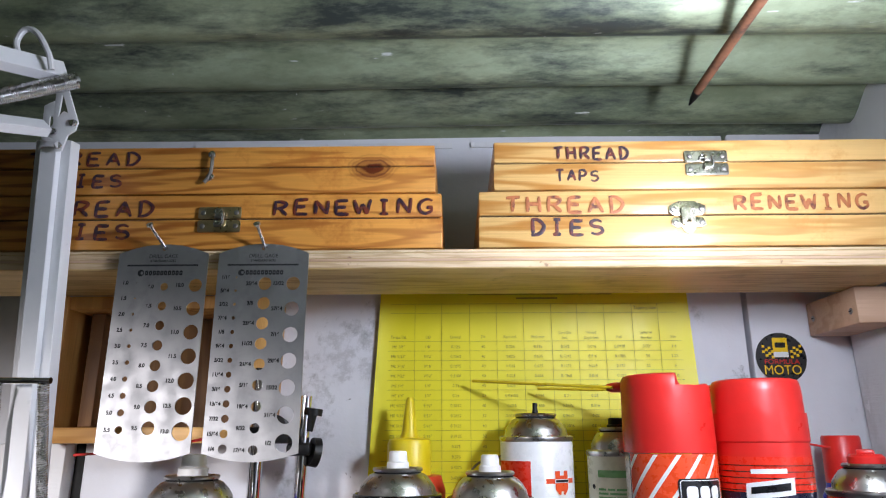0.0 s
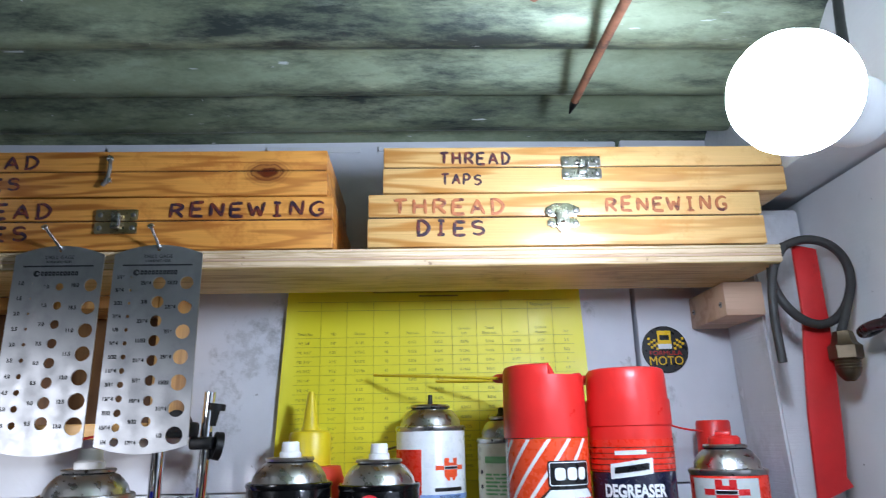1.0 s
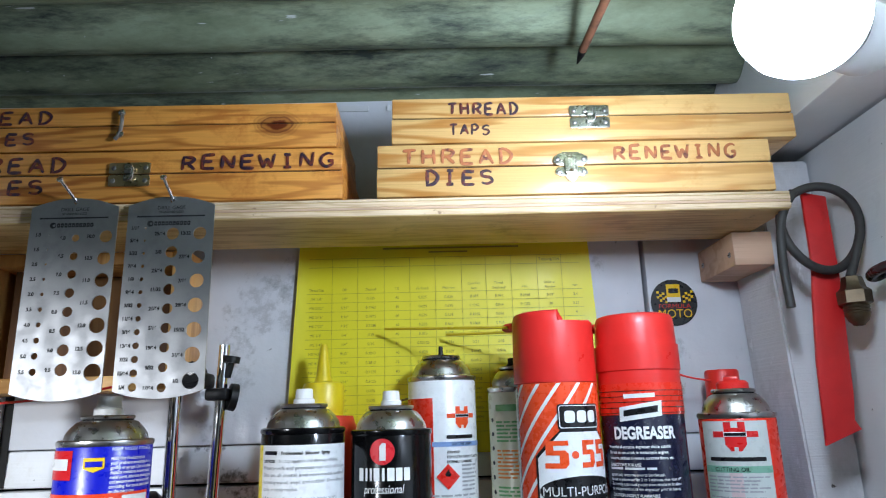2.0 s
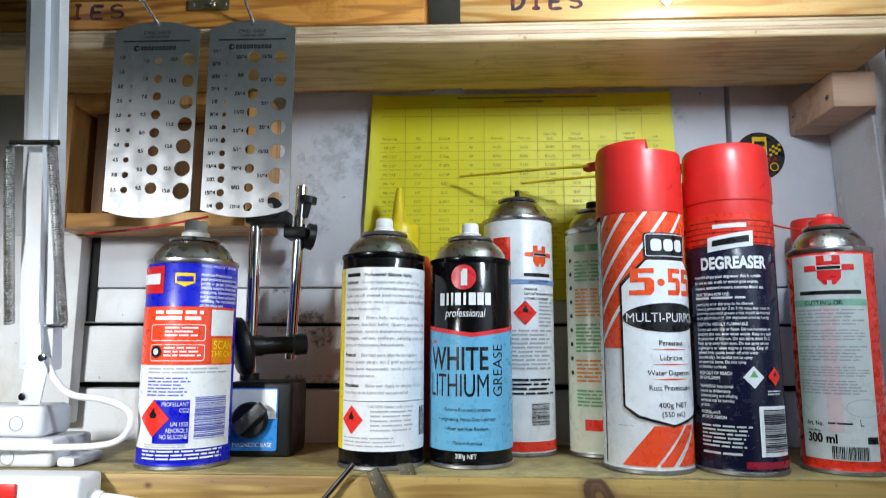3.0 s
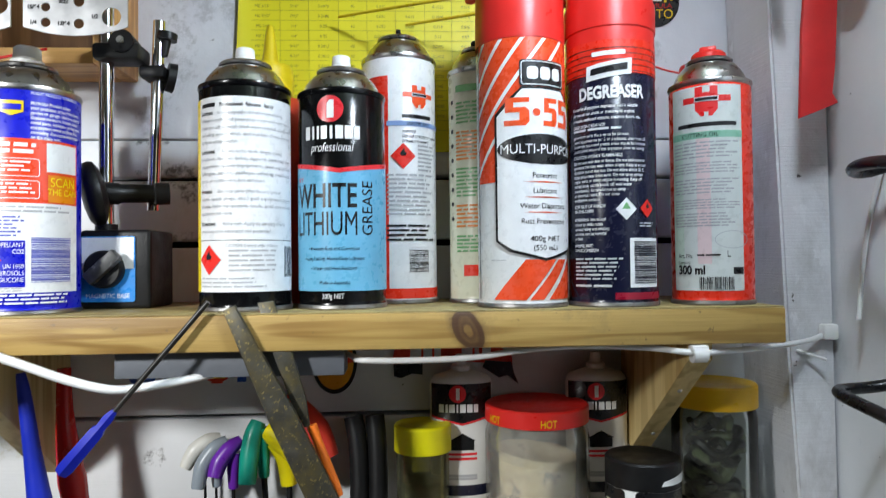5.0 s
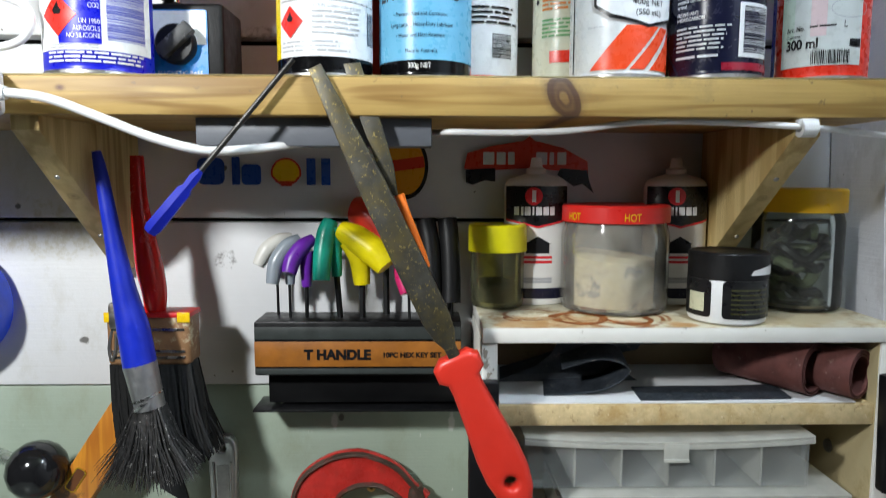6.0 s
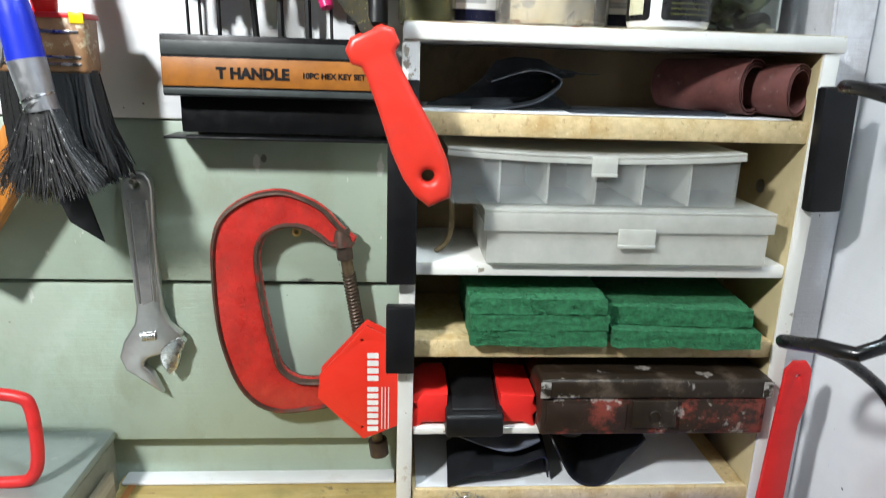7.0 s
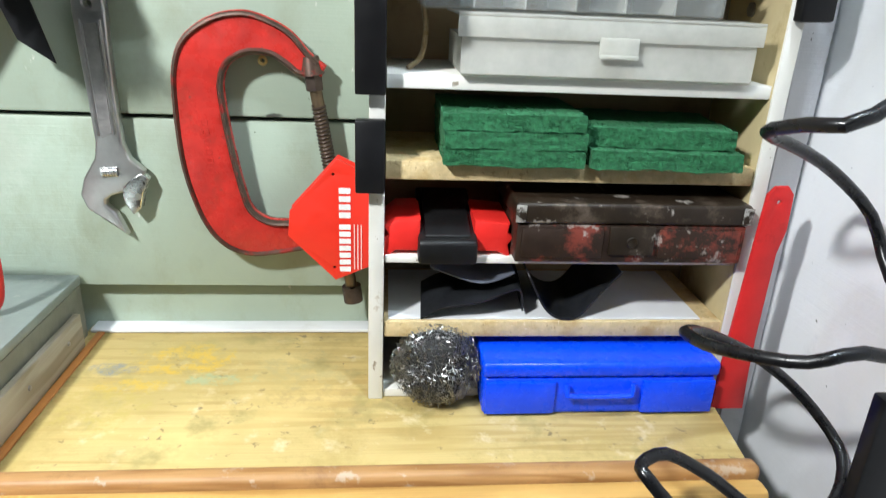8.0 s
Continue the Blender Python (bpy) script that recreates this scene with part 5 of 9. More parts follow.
def wing_mark(c, u, v, s, m):
    """A red emblem of plain blocks with side bars."""
    c.shape("emblem", [[(u - 0.62 * s, v + 0.9 * s), (u - 0.2 * s, v + 0.9 * s), (u - 0.2 * s, v + 0.55 * s), (u + 0.2 * s, v + 0.55 * s), (u + 0.2 * s, v + 0.9 * s), (u + 0.62 * s, v + 0.9 * s), (u + 0.62 * s, v - 0.45 * s), (u + 0.3 * s, v - 0.85 * s), (u + 0.12 * s, v - 0.85 * s), (u + 0.12 * s, v - 0.6 * s), (u - 0.12 * s, v - 0.6 * s), (u - 0.12 * s, v - 0.85 * s), (u - 0.3 * s, v - 0.85 * s), (u - 0.62 * s, v - 0.45 * s)]], m)
    for d in (-1, 1):
        a, b = sorted((u + d * 0.62 * s, u + d * 1.35 * s))
        c.patch("emblem_bar", a, b, v - 0.02 * s, v + 0.34 * s, m, lift=0.0006)
    c.patch("name_bar", u - 0.66 * s, u + 0.66 * s, v + 0.02 * s, v + 0.30 * s, PAPER, lift=0.001)
    c.patch("name_strip", u - 0.6 * s, u + 0.6 * s, v + 0.07 * s, v + 0.25 * s, INK, lift=0.0013)


c = can_wu
c.patch("label_panel", -0.075, -0.0072, 0.0125, 0.1850, CAN_RED, "red side panel")
c.patch("label_band", -0.091, 0.091, 0.0045, 0.0125, CAN_RED, "red band")
wing_mark(c, 0.0190, 0.1680, 0.0105, ORANGE_RED)
c.shape("name_bar", [round_rect(0.004, 0.031, 0.1505, 0.1535, 0.0006)], INK)
c.patch("label_band", -0.0085, 0.045, 0.1440, 0.1480, paint("soft_blue", (0.25, 0.38, 0.68)), lift=0.0007)
c.block(("SILICONE SPRAY",), 0.0024, 0.0080, 0.1449, 0.004, INK, 0.8, lift=0.0012)
c.block(("WARNING!", "KEEP OUT OF REACH OF CHILDREN", "EXTREMELY FLAMMABLE"), 0.0021, 0.0040, 0.1385, 0.0040, INK, 0.72, bold=0.02)
c.diamond(0.0048, 0.1195, 0.0105)
c.print_bars(0.017, 0.035, 0.1060, 0.1290, 7, GREY_INK, 3)
c.print_bars(-0.0085, 0.035, 0.0700, 0.1050, 10, GREY_INK, 4)
c.print_bars(-0.0085, 0.035, 0.0490, 0.0640, 4, INK, 5)
c.barcode(0.009, 0.027, 0.0255, 0.0440, INK, True, 8)

c = can_ba
GREEN_INK = paint("green_ink", (0.16, 0.40, 0.16))
for k, (v0, v1, n, ink) in enumerate(((0.1700, 0.1780, 1, GREEN_INK), (0.1450, 0.1640, 6, GREEN_INK), (0.1150, 0.1400, 8, paint("orange_ink", (0.75, 0.25, 0.05))), (0.0850, 0.1100, 8, GREEN_INK), (0.0600, 0.0800, 6, paint("orange_ink", (0.75, 0.25, 0.05))), (0.0400, 0.0550, 5, GREEN_INK))):
    c.print_bars(-0.019, 0.030, v0, v1, n, ink, 40 + k, fill=0.5 if n > 1 else 0.7)
for k in range(9):
    c.shape("pictogram", [circle(-0.0245, 0.165 - 0.012 * k, 0.0020, 8)], INK)
c.patch("label_panel", -0.012, 0.004, 0.022, 0.031, CAN_RED, lift=0.0008)

c = can_cr
STRIPE = paint("stripe_orange_red", (0.82, 0.075, 0.02), 0.28)
c.patch("stripe_panel", -0.035, 0.085, 0.0900, 0.1925, STRIPE, "orange-red panel with white diagonals")
c.patch("edge_line", -0.0362, -0.035, 0.006, 0.1925, INK, lift=0.0006)
for k in range(9):
    v = 0.098 + 0.0215 * k
    u0, u1 = -0.035, 0.085
    d = [(u0, v - 0.0045), (u1, v - 0.0045 + 1.35 * (u1 - u0)), (u1, v + 1.35 * (u1 - u0)), (u0, v)]
    bm = plate([d], 0)
    for no, co in (((0, 0, 1), (0, 0, 0.1920)), ((0, 0, -1), (0, 0, 0.0905))):
        bmesh.ops.bisect_plane(bm, geom=bm.verts[:] + bm.edges[:] + bm.faces[:], plane_co=co, plane_no=no, clear_outer=True)
    if bm.faces:
        c.put("white_diagonal", bent(bm, c.r, 0.0007), PAPER)
    else:
        bm.free()


def panel_loop(g):
    left, right = -0.0165 + g, 0.0560 - g
    return [(left, 0.0475 + g * 0.5), (left + 0.010, 0.0400 + g), (0.0197, 0.0335 + g), (right - 0.010, 0.0400 + g), (right, 0.0475 + g * 0.5), (right, 0.1380 - g), (right - 0.008, 0.1460 - g), (0.036, 0.1570 - g), (0.0035, 0.1570 - g), (left + 0.008, 0.1460 - g), (left, 0.1380 - g)]


c.shape("label_panel", [panel_loop(0)], INK, "black panel outline", 0.0010)
c.shape("label_panel", [panel_loop(0.0018)], PAPER, "pale printed panel", 0.0013)
c.shape("name_plate", [round_rect(0.0020, 0.0380, 0.1570, 0.1760, 0.002)], INK, "", 0.0013)
c.shape("name_frame", [round_rect(0.0030, 0.0370, 0.1580, 0.1750, 0.002), round_rect(0.0036, 0.0364, 0.1586, 0.1744, 0.0016)], PAPER, "", 0.0016)
for a, b in ((0.007, 0.0150), (0.0165, 0.0245), (0.0260, 0.0335)):
    c.shape("name_bar", [round_rect(a, b, 0.1620, 0.1710, 0.0025)], PAPER, "", 0.0016)
for a, b in ((-0.0090, 0.0085), (0.0185, 0.0300), (0.0315, 0.0440)):
    w = b - a
    c.shape("number_block", [[(a, 0.1290), (b - 0.15 * w, 0.1290), (b, 0.1320), (b, 0.1395), (b - 0.15 * w, 0.1420), (a + 0.38 * w, 0.1420), (a + 0.38 * w, 0.1455), (b, 0.1455), (b, 0.1490), (a + 0.05 * w, 0.1490), (a + 0.05 * w, 0.1385), (b - 0.38 * w, 0.1385), (b - 0.38 * w, 0.1328), (a, 0.1328)]], ORANGE_RED, "", 0.0016)
c.shape("number_dot", [circle(0.0135, 0.1385, 0.0028, 20)], ORANGE_RED, "", 0.0016)
c.shape("title_oval", [[(0.0197 + 0.0340 * math.cos(k * math.pi / 24), 0.1125 + 0.0108 * math.sin(k * math.pi / 24)) for k in range(48)]], INK, "", 0.0016)
c.text("MULTI-PURPOSE", 0.0066, 0.0197, 0.1093, CREAM_INK, "CENTER", 0.92, lift=0.0020)
for s, v in (("Penetrant", 0.0920), ("Lubricant", 0.0812), ("Water Dispersant", 0.0705), ("Rust Preventative", 0.0597)):
    c.text(s, 0.0038, 0.0197, v, INK, "CENTER", 0.9, lift=0.0017)
    if v > 0.06:
        c.shape("red_rule", [[(0.004, v - 0.0028), (0.0197, v - 0.0033), (0.0354, v - 0.0028), (0.0197, v - 0.0023)]], ORANGE_RED, "", 0.0017)
c.text("400g NET", 0.0036, 0.0197, 0.0475, INK, "CENTER", 1.1, lift=0.0017)
c.text("(550 mL)", 0.0036, 0.0197, 0.0410, INK, "CENTER", 1.0, lift=0.0017)
for u, w in ((-0.0190, 0.0240), (0.0075, 0.0100), (0.022, 0.0240), (0.0485, 0.010)):
    c.shape("stripe_panel", [[(u, 0.006), (u + w, 0.006), (u + w + 0.024, 0.0345), (u + 0.024, 0.0345)]], STRIPE, "", 0.0006)
c.print_bars(-0.021, -0.006, 0.0330, 0.0345, 1, GREY_INK, 77)

c = can_de
c.patch("label_band", -0.102, 0.102, 0.1665, 0.1905, CAN_RED, "red band with black lines")
for k in range(5):
    c.patch("band_line", -0.102, 0.102, 0.1675 + 0.0042 * k, 0.1681 + 0.0042 * k, INK, lift=0.0006)
c.shape("name_bar", [[(-0.010, 0.1790), (0.0135, 0.1795), (0.0135, 0.1828), (-0.010, 0.1822)]], PAPER, "", 0.0008)
c.shape("name_plate", [[(-0.0145, 0.1615), (0.0175, 0.1655), (0.0180, 0.1770), (-0.0140, 0.1725)]], PAPER, "white tilted plate", 0.0009)
c.shape("name_strip", [[(-0.0110, 0.1655), (0.0145, 0.1685), (0.0148, 0.1735), (-0.0107, 0.1700)]], INK, "", 0.0012)
bm = letters("DEGREASER", 0.0085, bold=0.06)
a, b = min(q.co.x for q in bm.verts), max(q.co.x for q in bm.verts)
for q in bm.verts:
    q.co = Vector((-0.0205 + (q.co.x - a) / (b - a) * 0.0480, 0, q.co.z + 0.1490))
c.put("lettering", bent(bm, c.r, 0.0008), CREAM_INK)
for v, rows, heavy in ((0.1420, ("Powerful all-purpose degreaser that is suitable", "for use on car, truck or motorcycle engines,", "mowers, outboard motors, concrete floors, etc."), 0.03),
                       (0.1288, ("DIRECTIONS FOR USE:",), 0.02), (0.1217, ("generously onto the area to be cleaned.", "Leave to penetrate for 2 to 3 minutes, then hose off.", "Extremely saturated grease areas should be brushed", "to aid penetration of the degreaser prior to hosing."), 0.0),
                       (0.1068, ("CAUTION: HIGHLY FLAMMABLE",), 0.02), (0.1030, ("Do not use near fire or flame. Do not incinerate or", "puncture this can, even when empty. Keep in a cool", "dry place out of the sun. Do not store above 50 C.", "Keep spray away from eyes. Do not spray on hot", "engine parts or when engine is running. Keep off", "painted body panels (wash off with water", "immediately). Be careful not to spray", "on electrical items. Do not spray", "on bitumen surfaces."), 0.02),
                       (0.0710, ("KEEP OUT OF REACH", "OF CHILDREN"), 0.03), (0.0616, ("WARNING: Intentional", "misuse by deliberately", "concentrating and inhaling", "contents can be harmful", "or fatal."), 0.02), (0.0428, ("PROPELLANT:", "HYDROCARBON"), 0.02)):
    c.block(rows, 0.0022, -0.0270, v, 0.0041 if v > 0.14 else 0.0034, CREAM_INK, 0.82, bold=heavy)
c.print_bars(-0.0270, 0.012, 0.1245, 0.1280, 1, SILVER, 61, 0.12, 0.45)
c.print_bars(-0.0270, 0.010, 0.0180, 0.0350, 6, SILVER, 66, 0.2, 0.42)
c.print_bars(-0.0270, 0.002, 0.0125, 0.0160, 1, SILVER, 67, 0.1, 0.45)
c.shape("recycling_mark", [[(0.0125, 0.0615), (0.0200, 0.0695), (0.0125, 0.0775), (0.0050, 0.0695)]], PAPER, "white recycling diamond")
c.shape("recycling_arrows", [[(0.0125, 0.0745), (0.0095, 0.0695), (0.0155, 0.0695)], ], GREEN_INK, "", 0.0009)
c.diamond(0.0290, 0.0700, 0.0068)
c.print_bars(0.022, 0.036, 0.0560, 0.0600, 2, SILVER, 90)
c.patch("barcode_panel", 0.0145, 0.0410, 0.0140, 0.0490, PAPER, lift=0.0007)
c.barcode(0.0175, 0.0390, 0.0170, 0.0470, NAVY, True, 9, 0.0011)
c.patch("label_band", 0.004, 0.075, 0.0055, 0.0105, paint("wine_red", (0.30, 0.01, 0.03)), lift=0.0006)

c = can_cu
c.patch("label_panel", -0.0285, 0.0255, 0.0105, 0.1600, paint("grey_green_label", (0.58, 0.61, 0.59), 0.3), "pale grey-green printed label")
c.patch("label_stripe", -0.0075, 0.0020, 0.0300, 0.1270, paint("pink_stripe", (0.66, 0.50, 0.51)), lift=0.0006)
c.patch("label_stripe", -0.0285, -0.018, 0.0250, 0.1290, paint("mint_stripe", (0.50, 0.60, 0.52)), lift=0.0006)
wing_mark(c, 0.0, 0.1480, 0.0125, paint("emblem_red", (0.70, 0.02, 0.02)))
c.shape("name_bar", [round_rect(-0.022, 0.021, 0.1300, 0.1330, 0.0008)], INK)
c.patch("label_band", -0.0285, 0.0255, 0.1215, 0.1265, paint("label_green", (0.22, 0.45, 0.33)), lift=0.0007)
c.block(("CUTTING OIL",), 0.0030, -0.0180, 0.1225, 0.004, INK, 0.95, lift=0.0011)
for k, (v0, v1, n) in enumerate(((0.1060, 0.1190, 4), (0.0950, 0.1040, 3), (0.0800, 0.0920, 4), (0.0690, 0.0770, 3), (0.0560, 0.0670, 4))):
    c.print_bars(-0.0260, 0.0235, v0, v1, n + 1, TEXT_GREY, 100 + k, 0.25, 0.42)
c.shape("stamp_ring", [[(0.0165 + 0.0125 * math.cos(k * math.pi / 16), 0.0475 + 0.0065 * math.sin(k * math.pi / 16)) for k in range(32)], [(0.0165 + 0.0120 * math.cos(k * math.pi / 16), 0.0475 + 0.0060 * math.sin(k * math.pi / 16)) for k in range(32)]], GREY_INK, "", 0.0008)
c.block(("Art. No.",), 0.0030, -0.0235, 0.0345, 0.004, INK, 0.85, bold=0.02)
c.print_bars(-0.0080, 0.010, 0.0345, 0.0370, 1, INK, 120)
c.block(("Contents:",), 0.0022, -0.0235, 0.0300, 0.004, INK, 0.85)
c.text("L", 0.0046, 0.0120, 0.0350, INK, "LEFT")
c.block(("300 ml",), 0.0062, -0.0235, 0.0225, 0.004, INK, 0.85, bold=0.05)
c.patch("code_box", 0.0165, 0.0245, 0.0225, 0.0275, INK, lift=0.0008)
c.barcode(-0.0065, 0.0170, 0.0115, 0.0205, INK, False, 12)

# ---- caps, straws and things behind the cans ----
c = can_cr
c.put("nozzle_tip", tube([(-0.030, 0.012, 0.2425), (-0.040, 0.020, 0.2430), (-0.043, 0.0222, 0.2432)], [0.0042, 0.0040, 0.0028], 14, smooth=False), RED_PLASTIC)
part("straw", tube([(0.199, -0.098, 1.7555), (0.150, -0.065, 1.7605), (0.088, -0.020, 1.7670)], 0.0013, 8), paint("straw_yellow", (0.75, 0.55, 0.02)), c.ob, "thin yellow plastic straw")
c = can_de
c.put("nozzle_tip", tube([(-0.028, 0.012, 0.2400), (-0.040, 0.020, 0.2400)], 0.0042, 14, smooth=False), RED_PLASTIC)
part("straw", tube([(0.266, -0.092, 1.7525), (0.210, -0.060, 1.7560), (0.148, -0.020, 1.7600)], 0.0013, 8), paint("straw_yellow", (0.75, 0.55, 0.02)), c.ob, "thin yellow plastic straw")
c.put("cap_collar", lathe([(0.0325, 0.2205), (0.0335, 0.2210), (0.0335, 0.2010), (0.0325, 0.2000)], 64), RED_PLASTIC)
can_cu.put("nozzle", joined(lathe([(0.0125, can_cu.h + 0.0165), (0.0125, can_cu.h + 0.0235), (0.0105, can_cu.h + 0.0255), (0, can_cu.h + 0.0255)], 28), box(-0.006, 0.006, -0.008, 0.008, can_cu.h + 0.024, can_cu.h + 0.029, 0.0015)), RED_PLASTIC, "low red spray button")

small = thing("small_spray_can", (0.4055, -0.040, SHELF_TOP), "small blue spray can with a red cap behind others", "spray can", "cans on the shelf")
part("body", lathe([(0, 0.002), (0.0185, 0.001), (0.0195, 0.003), (0.0195, 0.155), (0.016, 0.162), (0.0155, 0.166), (0, 0.166)], 40, (0.4055, -0.040, SHELF_TOP)), BLUE, small)
part("cap", lathe([(0.0155, 0.166), (0.0158, 0.168), (0.0152, 0.203), (0.0140, 0.205), (0, 0.205)], 36, (0.4055, -0.040, SHELF_TOP)), RED_PLASTIC, small)
part("straw", tube([(0.392, -0.048, 1.708), (0.365, -0.052, 1.713), (0.330, -0.060, 1.726), (0.300, -0.07, 1.735)], 0.0009, 8), RED_PLASTIC, small, "thin red straw")

bottle = thing("glue_bottle", (0.063, -0.030, SHELF_TOP), "yellow bottle with pointed nozzle on a red base", "bottle")
bx, by = 0.0315, -0.040
part("body", lathe([(0, 0.0), (0.030, 0.001), (0.0315, 0.006), (0.0315, 0.160), (0.028, 0.172), (0, 0.174)], 40, (bx, by, SHELF_TOP)), paint("orange_red_plastic", (0.62, 0.05, 0.02), 0.4), bottle)
part("shoulder", lathe([(0.0190, 0.172), (0.0190, 0.198), (0.0175, 0.2020), (0.0075, 0.2035)], 40, (bx, by, SHELF_TOP)), paint("yellow_plastic", (0.72, 0.55, 0.01), 0.4), bottle)
part("nozzle", lathe([(0.0085, 0.2030), (0.0068, 0.208), (0.0036, 0.234), (0.0024, 0.238), (0, 0.238)], 24, (bx, by, SHELF_TOP)), paint("yellow_plastic", (0.72, 0.55, 0.01), 0.4), bottle)
single("twig_wire", tube([(0.078, -0.02, 1.675), (0.092, -0.018, 1.694), (0.118, -0.014, 1.701), (0.135, -0.012, 1.700)], 0.0011, 7), paint("brown_wire", (0.16, 0.12, 0.05)), (0.078, -0.02, 1.675), "thin brown wire poking up behind cans", "wire")
single("red_straw", tube([(-0.245, -0.075, 1.703), (-0.190, -0.08, 1.707), (-0.132, -0.085, 1.716)], 0.0011, 7), RED_PLASTIC, (-0.19, -0.08, 1.703), "thin red plastic straw by the blue can", "straw")

# ---- magnetic stand ----
stand = thing("magnetic_stand", (-0.075, -0.07, SHELF_TOP), "black magnetic base with chrome rods and clamps", "tool stand")
part("base", box(-0.104, -0.050, -0.0915, -0.042, SHELF_TOP, 1.574, 0.003, 3), plain("black_enamel", (0.007, 0.007, 0.0075), 0.42, var=0.3, bump=0.3, spec=0.3), stand)
face = part("face_plate", shift(plate([round_rect(-0.1025, -0.0615, 1.5185, 1.5690, 0.002)], 0.0008), y=-0.0922), paint("plate_blue", (0.02, 0.20, 0.55)), stand, "blue and white face plate")
part("plate_top", shift(plate([[(-0.1015, 1.5440), (-0.0625, 1.5440), (-0.0625, 1.5680), (-0.1015, 1.5680)]], 0), y=-0.0928), PAPER, face)
part("lettering", shift(letters("MAGNETIC BASE", 0.0034, -0.0820, 1.5215, "CENTER", 0, 0.9), y=-0.0928), CREAM_INK, face)
knob = part("switch_knob", moved(lathe([(0.0145, 0), (0.0145, 0.006), (0.013, 0.008), (0, 0.008)], 32), pose(-0.0835, -0.0925, 1.5435, 90)), BLACK, stand, "black rotary switch knob")
part("pointer", moved(box(-0.005, 0.005, -0.012, 0.0175, -0.004, 0.004, 0.0015), pose(-0.0835, -0.1030, 1.5435, 90, 48)), plain("scuffed_black_knob", (0.035, 0.035, 0.036), 0.5, var=0.5, scale=90, bump=0.3, stain=(0.22, 0.22, 0.22), stain_scale=90, stain_at=(0.56, 0.66)), knob)
part("rod", tube([(-0.0965, -0.062, 1.574), (-0.0965, -0.062, 1.775)], 0.0058, 20, smooth=False), CHROME, stand, "polished chrome rod")
part("rod", tube([(-0.0650, -0.046, 1.592), (-0.0595, -0.046, 1.752)], 0.0052, 20, smooth=False), CHROME, stand, "polished chrome rod")
upper_clamp = part("clamp", joined(box(-0.103, -0.066, -0.075, -0.048, 1.7120, 1.7255, 0.003), box(-0.073, -0.052, -0.058, -0.034, 1.7015, 1.7125, 0.003), tube([(-0.079, -0.076, 1.726), (-0.079, -0.060, 1.724)], 0.0095, 24, smooth=False)), BLACK, stand, "black rod clamp")
part("screw_cap", tube([(-0.079, -0.0785, 1.7262), (-0.079, -0.0755, 1.7258)], 0.003, 14, smooth=False), STEEL, upper_clamp)
part("thumb_screw", joined(tube([(-0.0555, -0.048, 1.722), (-0.0530, -0.048, 1.737)], [0.003, 0.004], 12, smooth=False), tube([(-0.0530, -0.048, 1.7355), (-0.0522, -0.048, 1.7415)], 0.0080, 18, smooth=False)), BLACK, upper_clamp)
part("thumb_screw", tube([(-0.0535, -0.047, 1.7050), (-0.0480, -0.044, 1.7040)], [0.012, 0.0125], 22, smooth=False), BLACK, upper_clamp)
lower_clamp = part("clamp", tube([(-0.0985, -0.078, 1.6040), (-0.0830, -0.072, 1.6040), (-0.0810, -0.0715, 1.6040), (-0.0600, -0.060, 1.6050), (-0.0585, -0.0594, 1.6050), (-0.0490, -0.055, 1.6055)], [0.0088, 0.0088, 0.0075, 0.0075, 0.0092, 0.0092], 24, smooth=False), BLACK, stand, "black rod clamp")
part("hand_knob", moved(lathe([(0, -0.008), (0.012, -0.008), (0.0215, -0.0062), (0.0250, -0.003), (0.0258, 0.0), (0.0250, 0.0035), (0.0205, 0.0065), (0.011, 0.009), (0, 0.009)], 40), pose(-0.0985, -0.0800, 1.6030, 0, 78, 28)), BLACK, lower_clamp, "large black hand knob")
part("post_collar", tube([(-0.0965, -0.062, 1.5740), (-0.0965, -0.062, 1.5800)], 0.0085, 20, smooth=False), BLACK, stand)

# ---- wooden wall frame behind the gauges ----
frame_box = thing("wooden_wall_box", (-0.17, -0.03, 1.712), "shallow brown timber wall box behind drill gauges", "wall box")
part("stile", box(-0.2925, -0.2765, -0.062, -0.003, 1.712, 1.8405, 0.0012), FRAME_WOOD, frame_box)
part("stile", box(-0.1080, -0.0940, -0.062, -0.003, 1.712, 1.8405, 0.0012), FRAME_WOOD, frame_box)
part("rail", box(-0.2760, -0.1085, -0.060, -0.003, 1.712, 1.7255, 0.0012), wood("frame_rail_wood", (0.66, 0.37, 0.12), (0.46, 0.22, 0.06), 0, 0.45, 30), frame_box)
part("rail", box(-0.2760, -0.1085, -0.060, -0.003, 1.8285, 1.8405, 0.0012), FRAME_WOOD, frame_box)
# Shade inside the recess is put into this darker wood colour.
SHADED_PANEL = wood("shaded_panel_wood", (0.24, 0.115, 0.040), (0.14, 0.060, 0.020), 2, 0.6, 18)
part("divider", box(-0.2655, -0.2530, -0.040, -0.0085, 1.726, 1.828, 0.001), SHADED_PANEL, frame_box)
part("back_panel", box(-0.2760, -0.1085, -0.008, -0.003, 1.726, 1.828, 0), SHADED_PANEL, frame_box, "brown back panel, recess shade in its colour")
part("nail_head", moved(lathe([(0.0035, 0), (0.003, 0.0016), (0, 0.002)], 14), pose(-0.2845, -0.0622, 1.771, 90)), DULL_STEEL, frame_box)

# ---- white spring-arm desk lamp ----
ARM = plain("white_lamp_enamel", (0.68, 0.69, 0.71), 0.35, var=0.04, bump=0.05)
desk_lamp = thing("desk_lamp", (-0.262, -0.13, SHELF_TOP), "white spring-balanced desk lamp clamped to the shelf", "lamp")


